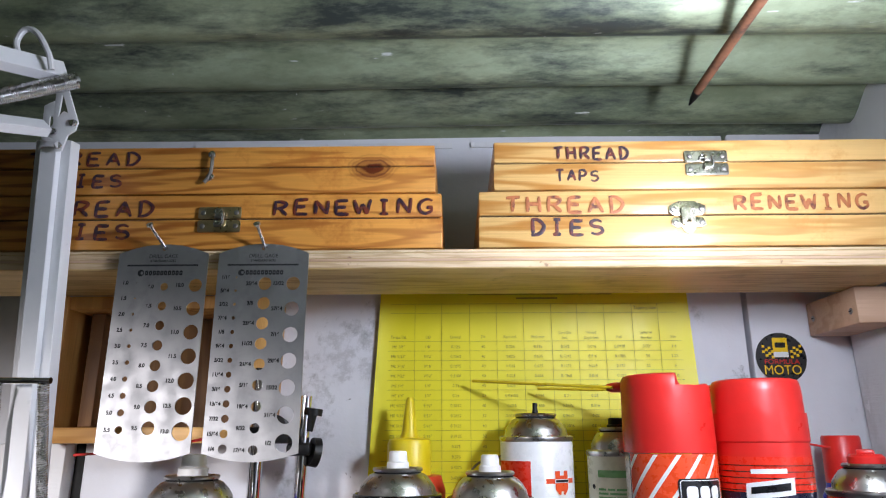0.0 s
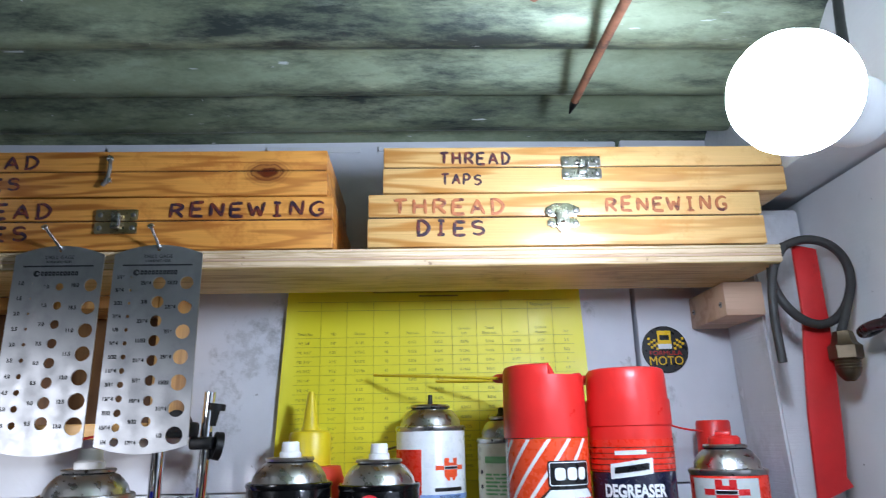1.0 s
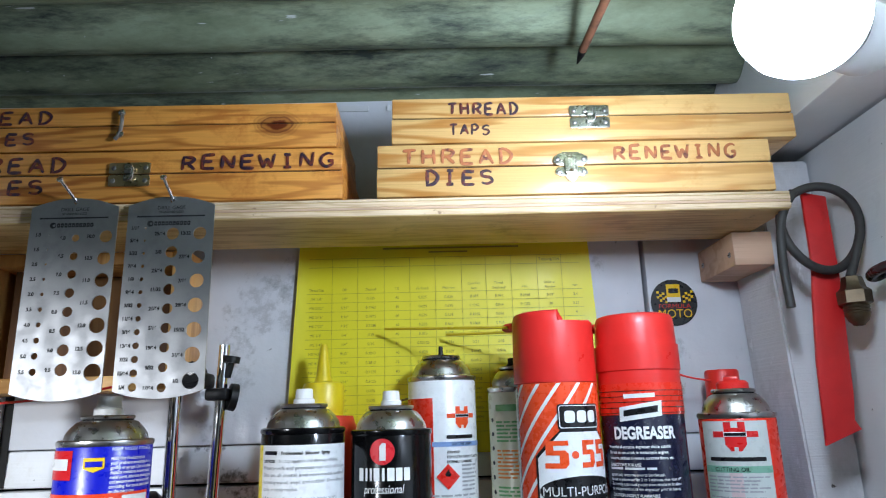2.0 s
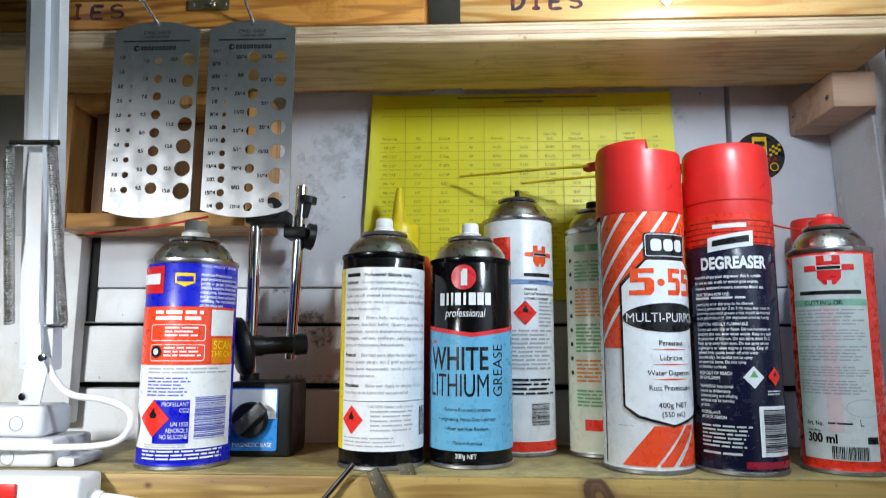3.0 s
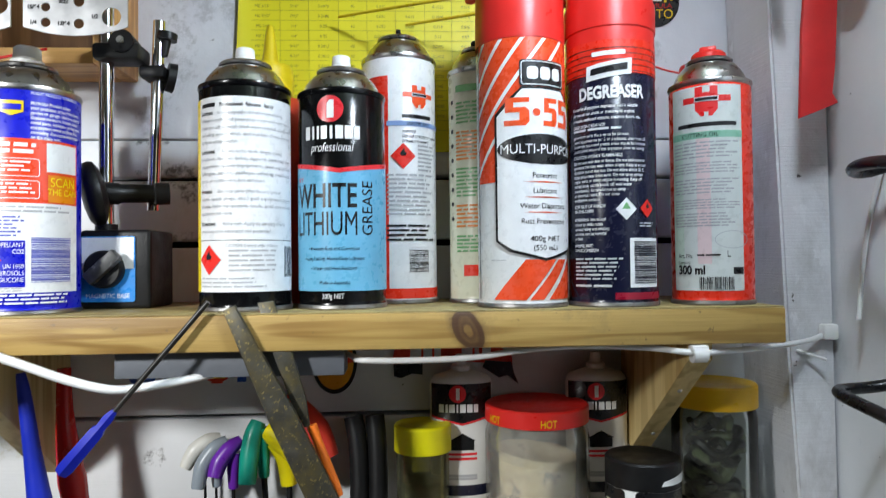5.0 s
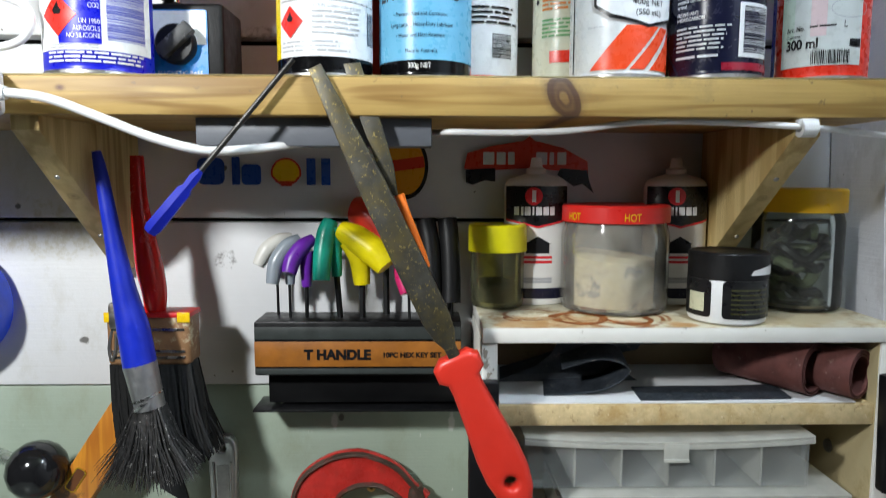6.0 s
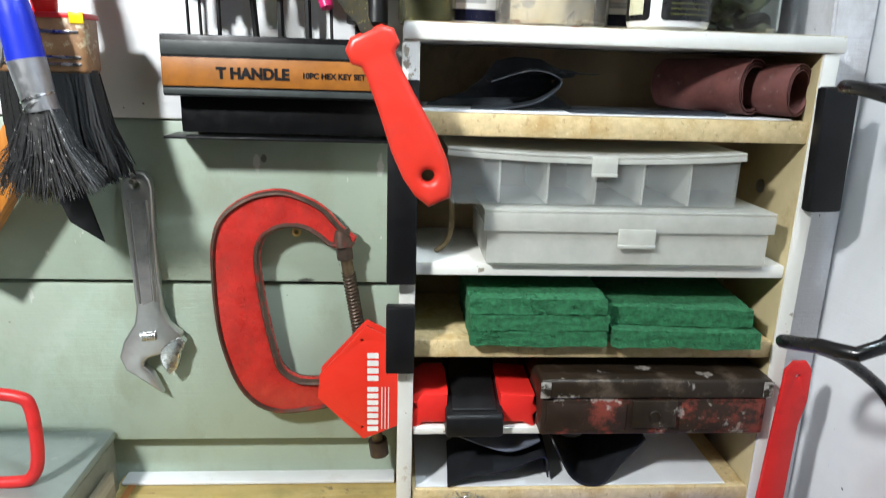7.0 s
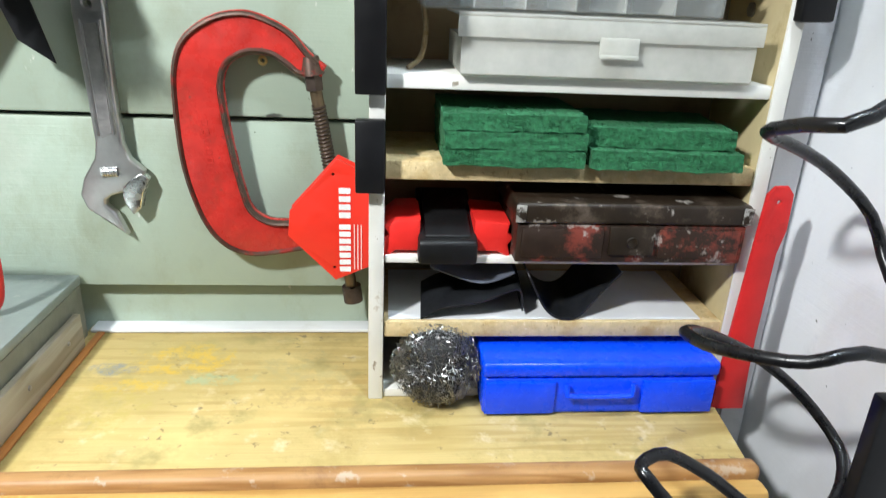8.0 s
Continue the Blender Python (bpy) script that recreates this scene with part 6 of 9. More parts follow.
def channel(a, b, w, d=0.014):
    """A folded channel bar from a to b."""
    a, b = Vector(a), Vector(b)
    way = (b - a).normalized()
    side = way.cross(Vector((0, 1, 0))).normalized()
    out = side.cross(way)
    m = Matrix((( side.x, out.x, way.x, a.x), (side.y, out.y, way.y, a.y), (side.z, out.z, way.z, a.z), (0, 0, 0, 1)))
    n, t = (b - a).length, 0.0016
    loop = [(-w / 2, -d / 2), (w / 2, -d / 2), (w / 2, d / 2), (w / 2 - t, d / 2), (w / 2 - t, -d / 2 + t), (-w / 2 + t, -d / 2 + t), (-w / 2 + t, d / 2), (-w / 2, d / 2)]
    bm = bmesh.new()
    low, high = ([bm.verts.new((x, y, z)) for x, y in loop] for z in (0, n))
    for k in range(8):
        bm.faces.new((low[k], low[(k + 1) % 8], high[(k + 1) % 8], high[k]))
    bm.faces.new(low[::-1])
    bm.faces.new(high)
    bmesh.ops.recalc_face_normals(bm, faces=bm.faces[:])
    bmesh.ops.bevel(bm, geom=bm.edges[:], offset=0.0004, segments=1, affect="EDGES")
    return moved(bm, m)


def spring(a, b, r, turns):
    a, b = Vector(a), Vector(b)
    way = (b - a).normalized()
    s = way.orthogonal().normalized()
    u = way.cross(s)
    n = turns * 9
    return tube([a + (b - a) * (k / n) + r * (math.cos(2 * math.pi * k / 9) * s + math.sin(2 * math.pi * k / 9) * u) for k in range(n + 1)], r * 0.20, 5, smooth=False)


part("lower_arm", channel((-0.2435, -0.128, 1.5850), (-0.2345, -0.178, 1.9380), 0.0275, 0.012), ARM, desk_lamp)
part("inner_arm", channel((-0.2435, -0.137, 1.5900), (-0.2345, -0.185, 1.9300), 0.0125, 0.008), ARM, desk_lamp)
part("spring", spring((-0.2175, -0.177, 1.7535), (-0.2215, -0.1385, 1.6210), 0.0034, 80), STEEL, desk_lamp, "tension spring")
part("spring", spring((-0.2510, -0.177, 1.7535), (-0.2650, -0.1385, 1.6210), 0.0034, 80), STEEL, desk_lamp, "tension spring")
part("spring_pin", tube([(-0.2500, -0.177, 1.7560), (-0.2125, -0.177, 1.7560)], 0.0024, 10, smooth=False), CHROME, desk_lamp)
part("spring_pin", tube([(-0.2370, -0.1385, 1.6190), (-0.2190, -0.1385, 1.6190)], 0.0024, 10, smooth=False), CHROME, desk_lamp)
joint = part("elbow_bracket", shift(plate([[(-0.2122, 1.9470), (-0.2135, 1.9405), (-0.2185, 1.9370), (-0.2215, 1.9245), (-0.2255, 1.9235), (-0.2290, 1.9340), (-0.2330, 1.9365), (-0.2335, 1.9410), (-0.2305, 1.9455), (-0.2322, 1.9740), (-0.2245, 1.9770)], [(-0.2275, 1.9700), (-0.2262, 1.9700), (-0.2200, 1.9540), (-0.2240, 1.9560), (-0.2280, 1.9510)]], 0.0020, 0.0004), y=-0.1930), ARM, desk_lamp)
part("elbow_bracket", shift(plate([[(-0.2480, 1.9330), (-0.2420, 1.9180), (-0.2400, 1.9400), (-0.2370, 1.9520), (-0.2470, 1.9760), (-0.2540, 1.9720), (-0.2520, 1.9450)], [(-0.2480, 1.9480), (-0.2415, 1.9500), (-0.2460, 1.9640), (-0.2485, 1.9630)]], 0.0020, 0.0004), y=-0.1720), ARM, desk_lamp)
for x, z in ((-0.2150, 1.9460), (-0.2290, 1.9390), (-0.2240, 1.9280)):
    part("rivet", moved(lathe([(0.0030, 0), (0.0026, 0.0012), (0, 0.0018)], 14), pose(x, -0.1942, z, 90)), CHROME, joint)
part("upper_arm", channel((-0.2330, -0.198, 1.9400), (-0.2900, -0.365, 1.8820), 0.0115, 0.008), ARM, desk_lamp)
part("upper_arm", channel((-0.2170, -0.213, 1.9775), (-0.3200, -0.390, 1.9330), 0.0140, 0.010), ARM, desk_lamp)
part("spring", spring((-0.2030, -0.216, 1.9695), (-0.2800, -0.266, 1.9170), 0.0050, 84), STEEL, desk_lamp, "tension spring")
part("cable_loop", tube([(-0.2130, -0.232, 1.9690), (-0.2150, -0.235, 1.9800), (-0.2250, -0.236, 1.9960), (-0.2346, -0.236, 1.9990), (-0.2390, -0.236, 1.9880), (-0.2330, -0.235, 1.9740), (-0.2290, -0.234, 1.9690)], 0.0022, 8), ARM, desk_lamp)
part("fore_arm", channel((-0.3200, -0.395, 1.9300), (-0.4250, -0.765, 1.8750), 0.016, 0.012), ARM, desk_lamp)
part("shade", moved(lathe([(0.018, 0.095), (0.024, 0.093), (0.028, 0.070), (0.066, 0.012), (0.070, 0.0), (0.0685, 0.0), (0.064, 0.012), (0.026, 0.069), (0.0, 0.080)], 40), look(LAMP_HEAD + (LAMP_AIM - LAMP_HEAD).normalized() * 0.004, LAMP_AIM)), ARM, desk_lamp)
foot = part("base", joined(box(-0.300, -0.2145, -0.150, -0.096, SHELF_TOP, 1.5340, 0.004, 3)), ARM, desk_lamp, "white clamp foot")
part("flange", box(-0.2140, -0.1990, -0.146, -0.104, SHELF_TOP, 1.5205, 0.003, 2), ARM, foot)
part("socket", box(-0.292, -0.2270, -0.146, -0.106, 1.5345, 1.5580, 0.005, 3), ARM, desk_lamp)
for x, z in ((-0.2490, 1.5205), (-0.2470, 1.5450)):
    part("screw_recess", moved(lathe([(0.0058, 0), (0.0052, 0.0004), (0.0046, -0.001), (0, -0.001)], 18), pose(x, -0.1502 if z < 1.53 else -0.1462, z, 90)), GREY_INK, foot)
flap = part("end_bracket", shift(plate([[(-0.2470, 1.5592), (-0.2310, 1.5592), (-0.2275, 1.5850), (-0.2330, 1.5960), (-0.2370, 1.6262), (-0.2410, 1.6270)]], 0.0018, 0.0004), y=-0.1440), ARM, desk_lamp, "tapered white steel bracket")
for x, z in ((-0.2312, 1.5945), (-0.2438, 1.5650)):
    part("rivet", moved(lathe([(0.0034, 0), (0.0029, 0.0016), (0, 0.0022)], 14), pose(x, -0.1452, z, 90)), CHROME, flap)
part("cord", tube([(-0.2330, -0.136, 1.593), (-0.222, -0.142, 1.578), (-0.205, -0.147, 1.567), (-0.178, -0.150, 1.5635), (-0.160, -0.151, 1.557), (-0.1545, -0.152, 1.547), (-0.162, -0.152, 1.535), (-0.180, -0.152, 1.5300), (-0.215, -0.155, 1.5290), (-0.260, -0.162, 1.530), (-0.32, -0.165, 1.530)], 0.0026, 10), WHITE_PLASTIC, desk_lamp, "white lamp cord")

# ---- power board and white cable under the shelf edge ----
board_box = thing("power_board", (-0.2, -0.175, 1.487), "white power board fixed to the shelf edge", "power board")
part("body", box(-0.330, -0.168, -0.190, -0.1605, 1.4855, 1.5145, 0.004, 3), WHITE_PLASTIC, board_box)
part("switch", box(-0.228, -0.212, -0.1925, -0.1895, 1.4990, 1.5100, 0.001), RED_PLASTIC, board_box, "red rocker switch")
part("plug_gland", tube([(-0.169, -0.175, 1.4990), (-0.160, -0.175, 1.4985)], [0.006, 0.0042], 14, smooth=False), WHITE_PLASTIC, board_box)
part("cord", tube([(-0.162, -0.175, 1.4990), (-0.135, -0.175, 1.4955), (-0.105, -0.173, 1.4845), (-0.075, -0.170, 1.4725), (-0.050, -0.168, 1.4655), (-0.035, -0.160, 1.4640), (0.0, -0.145, 1.4680), (0.04, -0.130, 1.4755), (0.07, -0.125, 1.4785)], 0.0030, 12), WHITE_PLASTIC, board_box, "white mains cord")
cable = thing("white_cable", (0.25, -0.16, 1.478), "white cable clipped under the shelf edge", "cable")
part("cable", tube([(0.0980, -0.1120, 1.4800), (0.1076, -0.1280, 1.4785), (0.1159, -0.1440, 1.4780), (0.1510, -0.1460, 1.4775), (0.1945, -0.1460, 1.4790), (0.2339, -0.1460, 1.4840), (0.2701, -0.1460, 1.4855), (0.3166, -0.1490, 1.4840), (0.3500, -0.1590, 1.4810), (0.3891, -0.1400, 1.4800), (0.4300, -0.1150, 1.4790), (0.4700, -0.0880, 1.4790), (0.4900, -0.0800, 1.4830), (0.4985, -0.0790, 1.4900)], 0.0022, 10), WHITE_PLASTIC, cable)
part("cable_clip", joined(moved(lathe([(0.0062, -0.005), (0.0062, 0.005), (0.003, 0.005), (0.003, -0.005), (0.0062, -0.005)], 18), pose(0.3500, -0.1595, 1.4805, 0, 90)), box(0.3440, 0.3560, -0.1640, -0.1545, 1.4815, 1.4865, 0.0015)), WHITE_PLASTIC, cable, "white cable clip")
part("cable_clip", joined(box(0.4880, 0.5010, -0.0845, -0.0755, 1.4790, 1.4920, 0.002), tube([(0.470, -0.0750, 1.4700), (0.486, -0.0900, 1.4640)], 0.0012, 8, smooth=False)), WHITE_PLASTIC, cable, "white cable clip with its nail")

# ---- hanging on the corner post ----
RED_PAINT = plain("worn_red_paint", (0.58, 0.018, 0.018), 0.42, var=0.15, scale=20, bump=0.2, stain=(0.30, 0.01, 0.01))
blade = thing("red_bar", (0.465, -0.13, 1.66), "flat red painted steel bar hung on the post", "flat bar")
part("bar", shift(plate([[(0.4575, 1.862), (0.4765, 1.858), (0.4765, 1.806), (0.4770, 1.795), (0.4745, 1.740), (0.4715, 1.690), (0.4690, 1.671), (0.4730, 1.664), (0.4450, 1.653), (0.4480, 1.720), (0.4530, 1.770), (0.4570, 1.800)]], 0.004, 0.0008), y=-0.1285), RED_PAINT, blade)
RUBBER = plain("black_rubber_hose", (0.035, 0.032, 0.030), 0.6, var=0.25, bump=0.25)
ring_pts = [(0.4630 + 0.0335 * math.cos(a), -0.1390 - 0.004 * math.sin(a * 2), 1.8280 + 0.0365 * math.sin(a)) for a in np.linspace(-0.55, 2 * math.pi - 0.15, 26).tolist()]
hose = thing("rubber_hose", (0.47, -0.14, 1.79), "coiled dark rubber hose with a brass fitting", "hose")
part("hose", tube([(0.4800, -0.1400, 1.7850)] + ring_pts[1:], 0.0038, 12, 4), RUBBER, hose)
part("hose_end", tube([(0.4400, -0.1465, 1.8580), (0.4270, -0.1465, 1.8350), (0.4225, -0.1465, 1.8000), (0.4235, -0.1465, 1.7600)], 0.0036, 12), RUBBER, hose)
part("fitting", joined(lathe([(0.0090, 0.010), (0.0128, 0.012), (0.0128, 0.022), (0.0095, 0.025), (0.0075, 0.034), (0, 0.034)], 6, (0.4800, -0.141, 1.7510)), lathe([(0.0040, -0.006), (0.0075, -0.002), (0.0092, 0.002)] + [(0.0092 + 0.0007 * (k % 2), 0.0028 + 0.0012 * k) for k in range(6)] + [(0.0085, 0.0112), (0, 0.0112)], 24, (0.4800, -0.141, 1.7510))), plain("old_brass", (0.13, 0.095, 0.06), 0.45, 0.9, var=0.25, scale=60), hose, "tarnished brass fitting")

# ---- bulb in its holder ----
BULB = Vector((0.3135, -0.395, 1.8642))
bulb = thing("light_bulb", BULB, "bright lit bulb on a white holder", "light bulb")
aim = look(BULB, BULB + Vector((-0.80, -0.55, -0.14)))
part("globe", moved(lathe([(0, 0.0300), (0.008, 0.0289), (0.0160, 0.0254), (0.0228, 0.0196), (0.0275, 0.0118), (0.0297, 0.0020), (0.0296, -0.0040), (0.0287, -0.0090), (0.0268, -0.0140), (0, -0.0140)], 48), aim @ pose(0, 0, 0, 180)), BULB_GLOW, bulb, "bright lit dome")
part("housing", moved(lathe([(0.0267, -0.0142), (0.0258, -0.0165), (0.0232, -0.0225), (0.0190, -0.0320), (0.0175, -0.0360), (0, -0.0360)], 48), aim @ pose(0, 0, 0, 180)), WHITE_PLASTIC, bulb)
part("holder", moved(lathe([(0.0178, -0.0362), (0.0190, -0.040), (0.0195, -0.070), (0.0150, -0.078), (0, -0.078)], 32), aim @ pose(0, 0, 0, 180)), WHITE_PLASTIC, bulb)
part("cord", tube([aim @ Vector((0, 0, 0.075)), (0.388, -0.335, 1.935), (0.395, -0.330, 1.985), (0.395, -0.33, 2.010)], 0.003, 10), BLACK, bulb)

# ---- rods hanging under the roof ----
RUST = plain("rusty_rod", (0.20, 0.085, 0.045), 0.7, var=0.3, scale=60, bump=0.4, stain=(0.05, 0.03, 0.025), stain_scale=40)
rod = thing("steel_rod", (0.269, -0.152, 1.983), "thin rusty rod with a dark pointed tip", "rod", "rods under the roof")
part("shaft", tube([(0.269, -0.158, 1.9855), (0.276, -0.24, 1.9955), (0.283, -0.32, 2.0035), (0.287, -0.42, 2.008)], [0.0034, 0.0038, 0.0040, 0.0040], 12), RUST, rod)
part("tip", tube([(0.2675, -0.1440, 1.9820), (0.2685, -0.1520, 1.9845), (0.2692, -0.1600, 1.9858)], [0.0008, 0.0028, 0.0037], 12, smooth=False), BLACK, rod, "dark pointed tip")
rod2 = thing("steel_rod", (0.214, -0.285, 1.998), "short rusty rod end under the roof", "rod", "rods under the roof")
part("shaft", tube([(0.2140, -0.283, 1.999), (0.2200, -0.330, 2.003), (0.2300, -0.43, 2.008)], 0.0036, 12), RUST, rod2)
peg = thing("wooden_peg", (-0.09, -0.33, 2.0), "short pale wooden peg under the roof", "peg")
part("peg", tube([(-0.0885, -0.315, 1.9985), (-0.0950, -0.36, 2.004)], 0.0038, 10, smooth=False), BLOCK_PINE, peg)

# ---- braces and bar under the can shelf ----
def gusset(x0, x1, outline, label):
    """A plank cut to an outline in y, z, between x0 and x1."""
    bm = plate([outline], x1 - x0, 0.0012)
    m = Matrix(((0, 1, 0, (x0 + x1) / 2), (1, 0, 0, 0), (0, 0, 1, 0), (0, 0, 0, 1)))
    ob = single("shelf_brace", moved(bm, m), BRACKET_PINE, ((x0 + x1) / 2, -0.05, 1.43), label, "shelf brace", "shelf braces")
    for y, z in ((-0.118, 1.4468), (-0.060, 1.4000)):
        part("nail_head", moved(lathe([(0.0020, 0), (0.0016, 0.0006), (0, 0.0008)], 12), pose((x0 + x1) / 2, y, z, 130)), DULL_STEEL, ob)
    return ob


gusset(-0.1720, -0.1530, [(-0.152, 1.4865), (-0.152, 1.4780), (-0.020, 1.3700), (-0.005, 1.3700), (-0.005, 1.4865)], "pine brace under the shelf in shadow")
gusset(0.3440, 0.3620, [(-0.154, 1.4865), (-0.154, 1.4760), (-0.030, 1.3820), (-0.005, 1.3820), (-0.005, 1.4865)], "pine brace with a knot under the shelf")
single("magnet_bar", box(-0.0545, 0.1030, -0.146, -0.120, 1.4680, 1.4868, 0.001), plain("grey_bar_paint", (0.13, 0.14, 0.16), 0.45, var=0.12, bump=0.15), (0.02, -0.13, 1.468), "grey painted tool bar under the shelf edge", "tool bar")

# ---- signs on the wall ----
SIGN_BLUE = paint("sign_blue", (0.02, 0.09, 0.42))
sign = thing("blue_sign", (-0.045, -0.004, 1.44), "blue lettered sticker with a yellow shell shape", "sticker")
for loop in (round_rect(-0.1030, -0.0790, 1.4405, 1.4640, 0.006), round_rect(-0.0725, -0.0655, 1.4405, 1.4650, 0.001), round_rect(-0.0640, -0.0470, 1.4405, 1.4585, 0.004), round_rect(-0.0070, 0.0010, 1.4405, 1.4640, 0.0004), round_rect(0.0060, 0.0140, 1.4405, 1.4640, 0.0004)):
    part("letter_shape", shift(plate([loop], 0.0003), y=-0.0040), SIGN_BLUE, sign)
part("shell_shape", shift(plate([[(-0.0340, 1.4430), (-0.0300, 1.4410), (-0.0300, 1.4395), (-0.0200, 1.4395), (-0.0200, 1.4410), (-0.0160, 1.4430)] + [(-0.025 + 0.0135 * math.cos(radians(a)), 1.4510 + 0.0135 * math.sin(radians(a))) for a in range(-10, 191, 20)]], 0.0003), y=-0.0040), paint("sign_red", (0.70, 0.05, 0.02)), sign)
part("shell_shape", shift(plate([[(-0.0320, 1.4440), (-0.0180, 1.4440)] + [(-0.025 + 0.0118 * math.cos(radians(a)), 1.4510 + 0.0118 * math.sin(radians(a))) for a in range(-10, 191, 20)]], 0.0003), y=-0.0044), YELLOW_INK, sign)
oval = thing("oval_sticker", (0.083, -0.004, 1.43), "oval black sticker with an orange centre", "sticker")
part("disc", shift(plate([[(0.0800 + 0.0205 * math.cos(k * math.pi / 20), 1.4570 + 0.0290 * math.sin(k * math.pi / 20)) for k in range(40)]], 0.0003), y=-0.0038), INK, oval)
part("centre", shift(plate([[(0.0800 + 0.0175 * math.cos(k * math.pi / 20), 1.4570 + 0.0250 * math.sin(k * math.pi / 20)) for k in range(40)]], 0.0003), y=-0.0043), paint("sign_orange", (0.80, 0.35, 0.02)), oval)
part("name_bar", shift(moved(plate([round_rect(-0.016, 0.016, -0.005, 0.005, 0.001)], 0), pose(0.081, 0, 1.459, 0, -8)), y=-0.0047), paint("sign_red", (0.70, 0.05, 0.02)), oval)
badge = thing("red_black_sticker", (0.19, -0.004, 1.435), "arched red sticker with a ragged black edge", "sticker")
arch = [(0.1320, 1.4550), (0.1350, 1.4690), (0.1550, 1.4750), (0.1850, 1.4800), (0.1900, 1.4840), (0.1950, 1.4800), (0.2200, 1.4740), (0.2420, 1.4620), (0.2430, 1.4480)]
part("red_field", shift(plate([arch + [(0.2250, 1.4530), (0.1900, 1.4560), (0.1550, 1.4540)]], 0.0003), y=-0.0038), paint("sign_red", (0.70, 0.05, 0.02)), badge)
part("black_field", shift(plate([[(0.1340, 1.4430), (0.1400, 1.4410), (0.1500, 1.4450), (0.1600, 1.4440), (0.1600, 1.4560), (0.1335, 1.4545)]], 0.0003), y=-0.0043), INK, badge)
part("black_field", shift(plate([[(0.2150, 1.4500), (0.2300, 1.4400), (0.2380, 1.4420), (0.2480, 1.4340), (0.2440, 1.4440), (0.2420, 1.4540), (0.2180, 1.4560)]], 0.0003), y=-0.0043), INK, badge)
for x, w in ((0.1490, 0.010), (0.1610, 0.008), (0.1710, 0.006), (0.1960, 0.010), (0.2080, 0.004), (0.2150, 0.008)):
    part("letter_shape", shift(plate([round_rect(x, x + w, 1.4590, 1.4700, 0.001)], 0), y=-0.0043), PAPER, badge)

# ---- brushes, square and drivers hanging under the shelf ----
BRISTLE = plain("dark_bristle", (0.040, 0.038, 0.037), 0.4, var=0.6, scale=300, bump=0, stain=(0.40, 0.39, 0.37), stain_scale=220, stain_at=(0.6, 0.64))


def bristles(top, half, low, spread, n, seed, depth=0.008, r=0.00045):
    """Loose bristle strands from a ferrule mouth to a ragged end."""
    rnd, bm = random.Random(seed), bmesh.new()
    for _ in range(n):
        a, d = rnd.uniform(-1, 1), rnd.uniform(-1, 1)
        p = Vector((top[0] + a * half, top[1] + d * depth, top[2]))
        e = Vector((low[0] + a * spread + rnd.gauss(0, 0.003), low[1] + d * depth * 1.9, low[2] + 0.22 * abs(a) ** 2 * spread + rnd.uniform(-0.004, 0.012)))
        mid = p.lerp(e, 0.55)
        mid.x = p.x + 0.38 * (e.x - p.x) + rnd.gauss(0, 0.0012)
        rings = []
        for q, w in ((p, r), (mid, r), (e, r * 0.6)):
            rings.append([bm.verts.new(q + Vector((w * math.cos(t), w * math.sin(t), 0))) for t in (0, 2.09, 4.19)])
        for u, v in zip(rings, rings[1:]):
            for k in range(3):
                bm.faces.new((u[k], u[(k + 1) % 3], v[(k + 1) % 3], v[k]))
    bmesh.ops.recalc_face_normals(bm, faces=bm.faces[:])
    return bm


BRUSH_BLUE = plain("blue_brush_handle", (0.006, 0.022, 0.42), 0.4, var=0.08, bump=0.05)
brush = thing("round_brush", (-0.125, -0.095, 1.21), "round paint brush with long blue handle, bristles splayed", "paint brush", "brushes")
part("handle", tube([(-0.1455, -0.095, 1.4660), (-0.1425, -0.095, 1.4480), (-0.1365, -0.095, 1.4050), (-0.1300, -0.095, 1.3620), (-0.1245, -0.095, 1.3330), (-0.1205, -0.095, 1.3040)], [0.0032, 0.0048, 0.0062, 0.0090, 0.0118, 0.0125], 20), BRUSH_BLUE, brush)
fer = part("ferrule", tube([(-0.1207, -0.095, 1.3050), (-0.1140, -0.095, 1.2700)], [0.0126, 0.0112], 24, smooth=False), plain("galvanised_ferrule", (0.42, 0.42, 0.43), 0.42, 0.9, var=0.15, scale=60), brush)
for z in (1.2800, 1.2755):
    part("ferrule_ring", tube([(-0.1163 - 0.0009 * (1.28 - z) / 0.005, -0.095, z), (-0.1157, -0.095, z - 0.0016)], 0.0124, 24, smooth=False), STEEL, fer)
part("bristles", joined(bristles((-0.114, -0.095, 1.272), 0.0098, (-0.116, -0.095, 1.208), 0.038, 620, 3), tube([(-0.1142, -0.095, 1.272), (-0.1175, -0.093, 1.245), (-0.120, -0.093, 1.228)], [0.0095, 0.0125, 0.010], 14)), BRISTLE, brush)

flat = thing("flat_brush", (-0.12, -0.06, 1.22), "flat paint brush with red handle, taped ferrule and black bristles", "paint brush", "brushes")
part("handle", tube([(-0.1310, -0.060, 1.4640), (-0.1305, -0.060, 1.4300), (-0.1280, -0.060, 1.4000), (-0.1245, -0.060, 1.3740), (-0.1215, -0.060, 1.3540), (-0.1230, -0.056, 1.3370)], [0.0050, 0.0064, 0.0088, 0.0108, 0.0096, 0.0080], 18), plain("glossy_red_handle", (0.60, 0.015, 0.012), 0.2, var=0.06, bump=0.02), flat)
ferr = part("ferrule", box(-0.1585, -0.0915, -0.068, -0.042, 1.2950, 1.3370, 0.004, 3), plain("brown_tape", (0.24, 0.125, 0.055), 0.5, var=0.25, scale=50, stain=(0.55, 0.48, 0.32), stain_scale=25, stain_at=(0.58, 0.64)), flat)
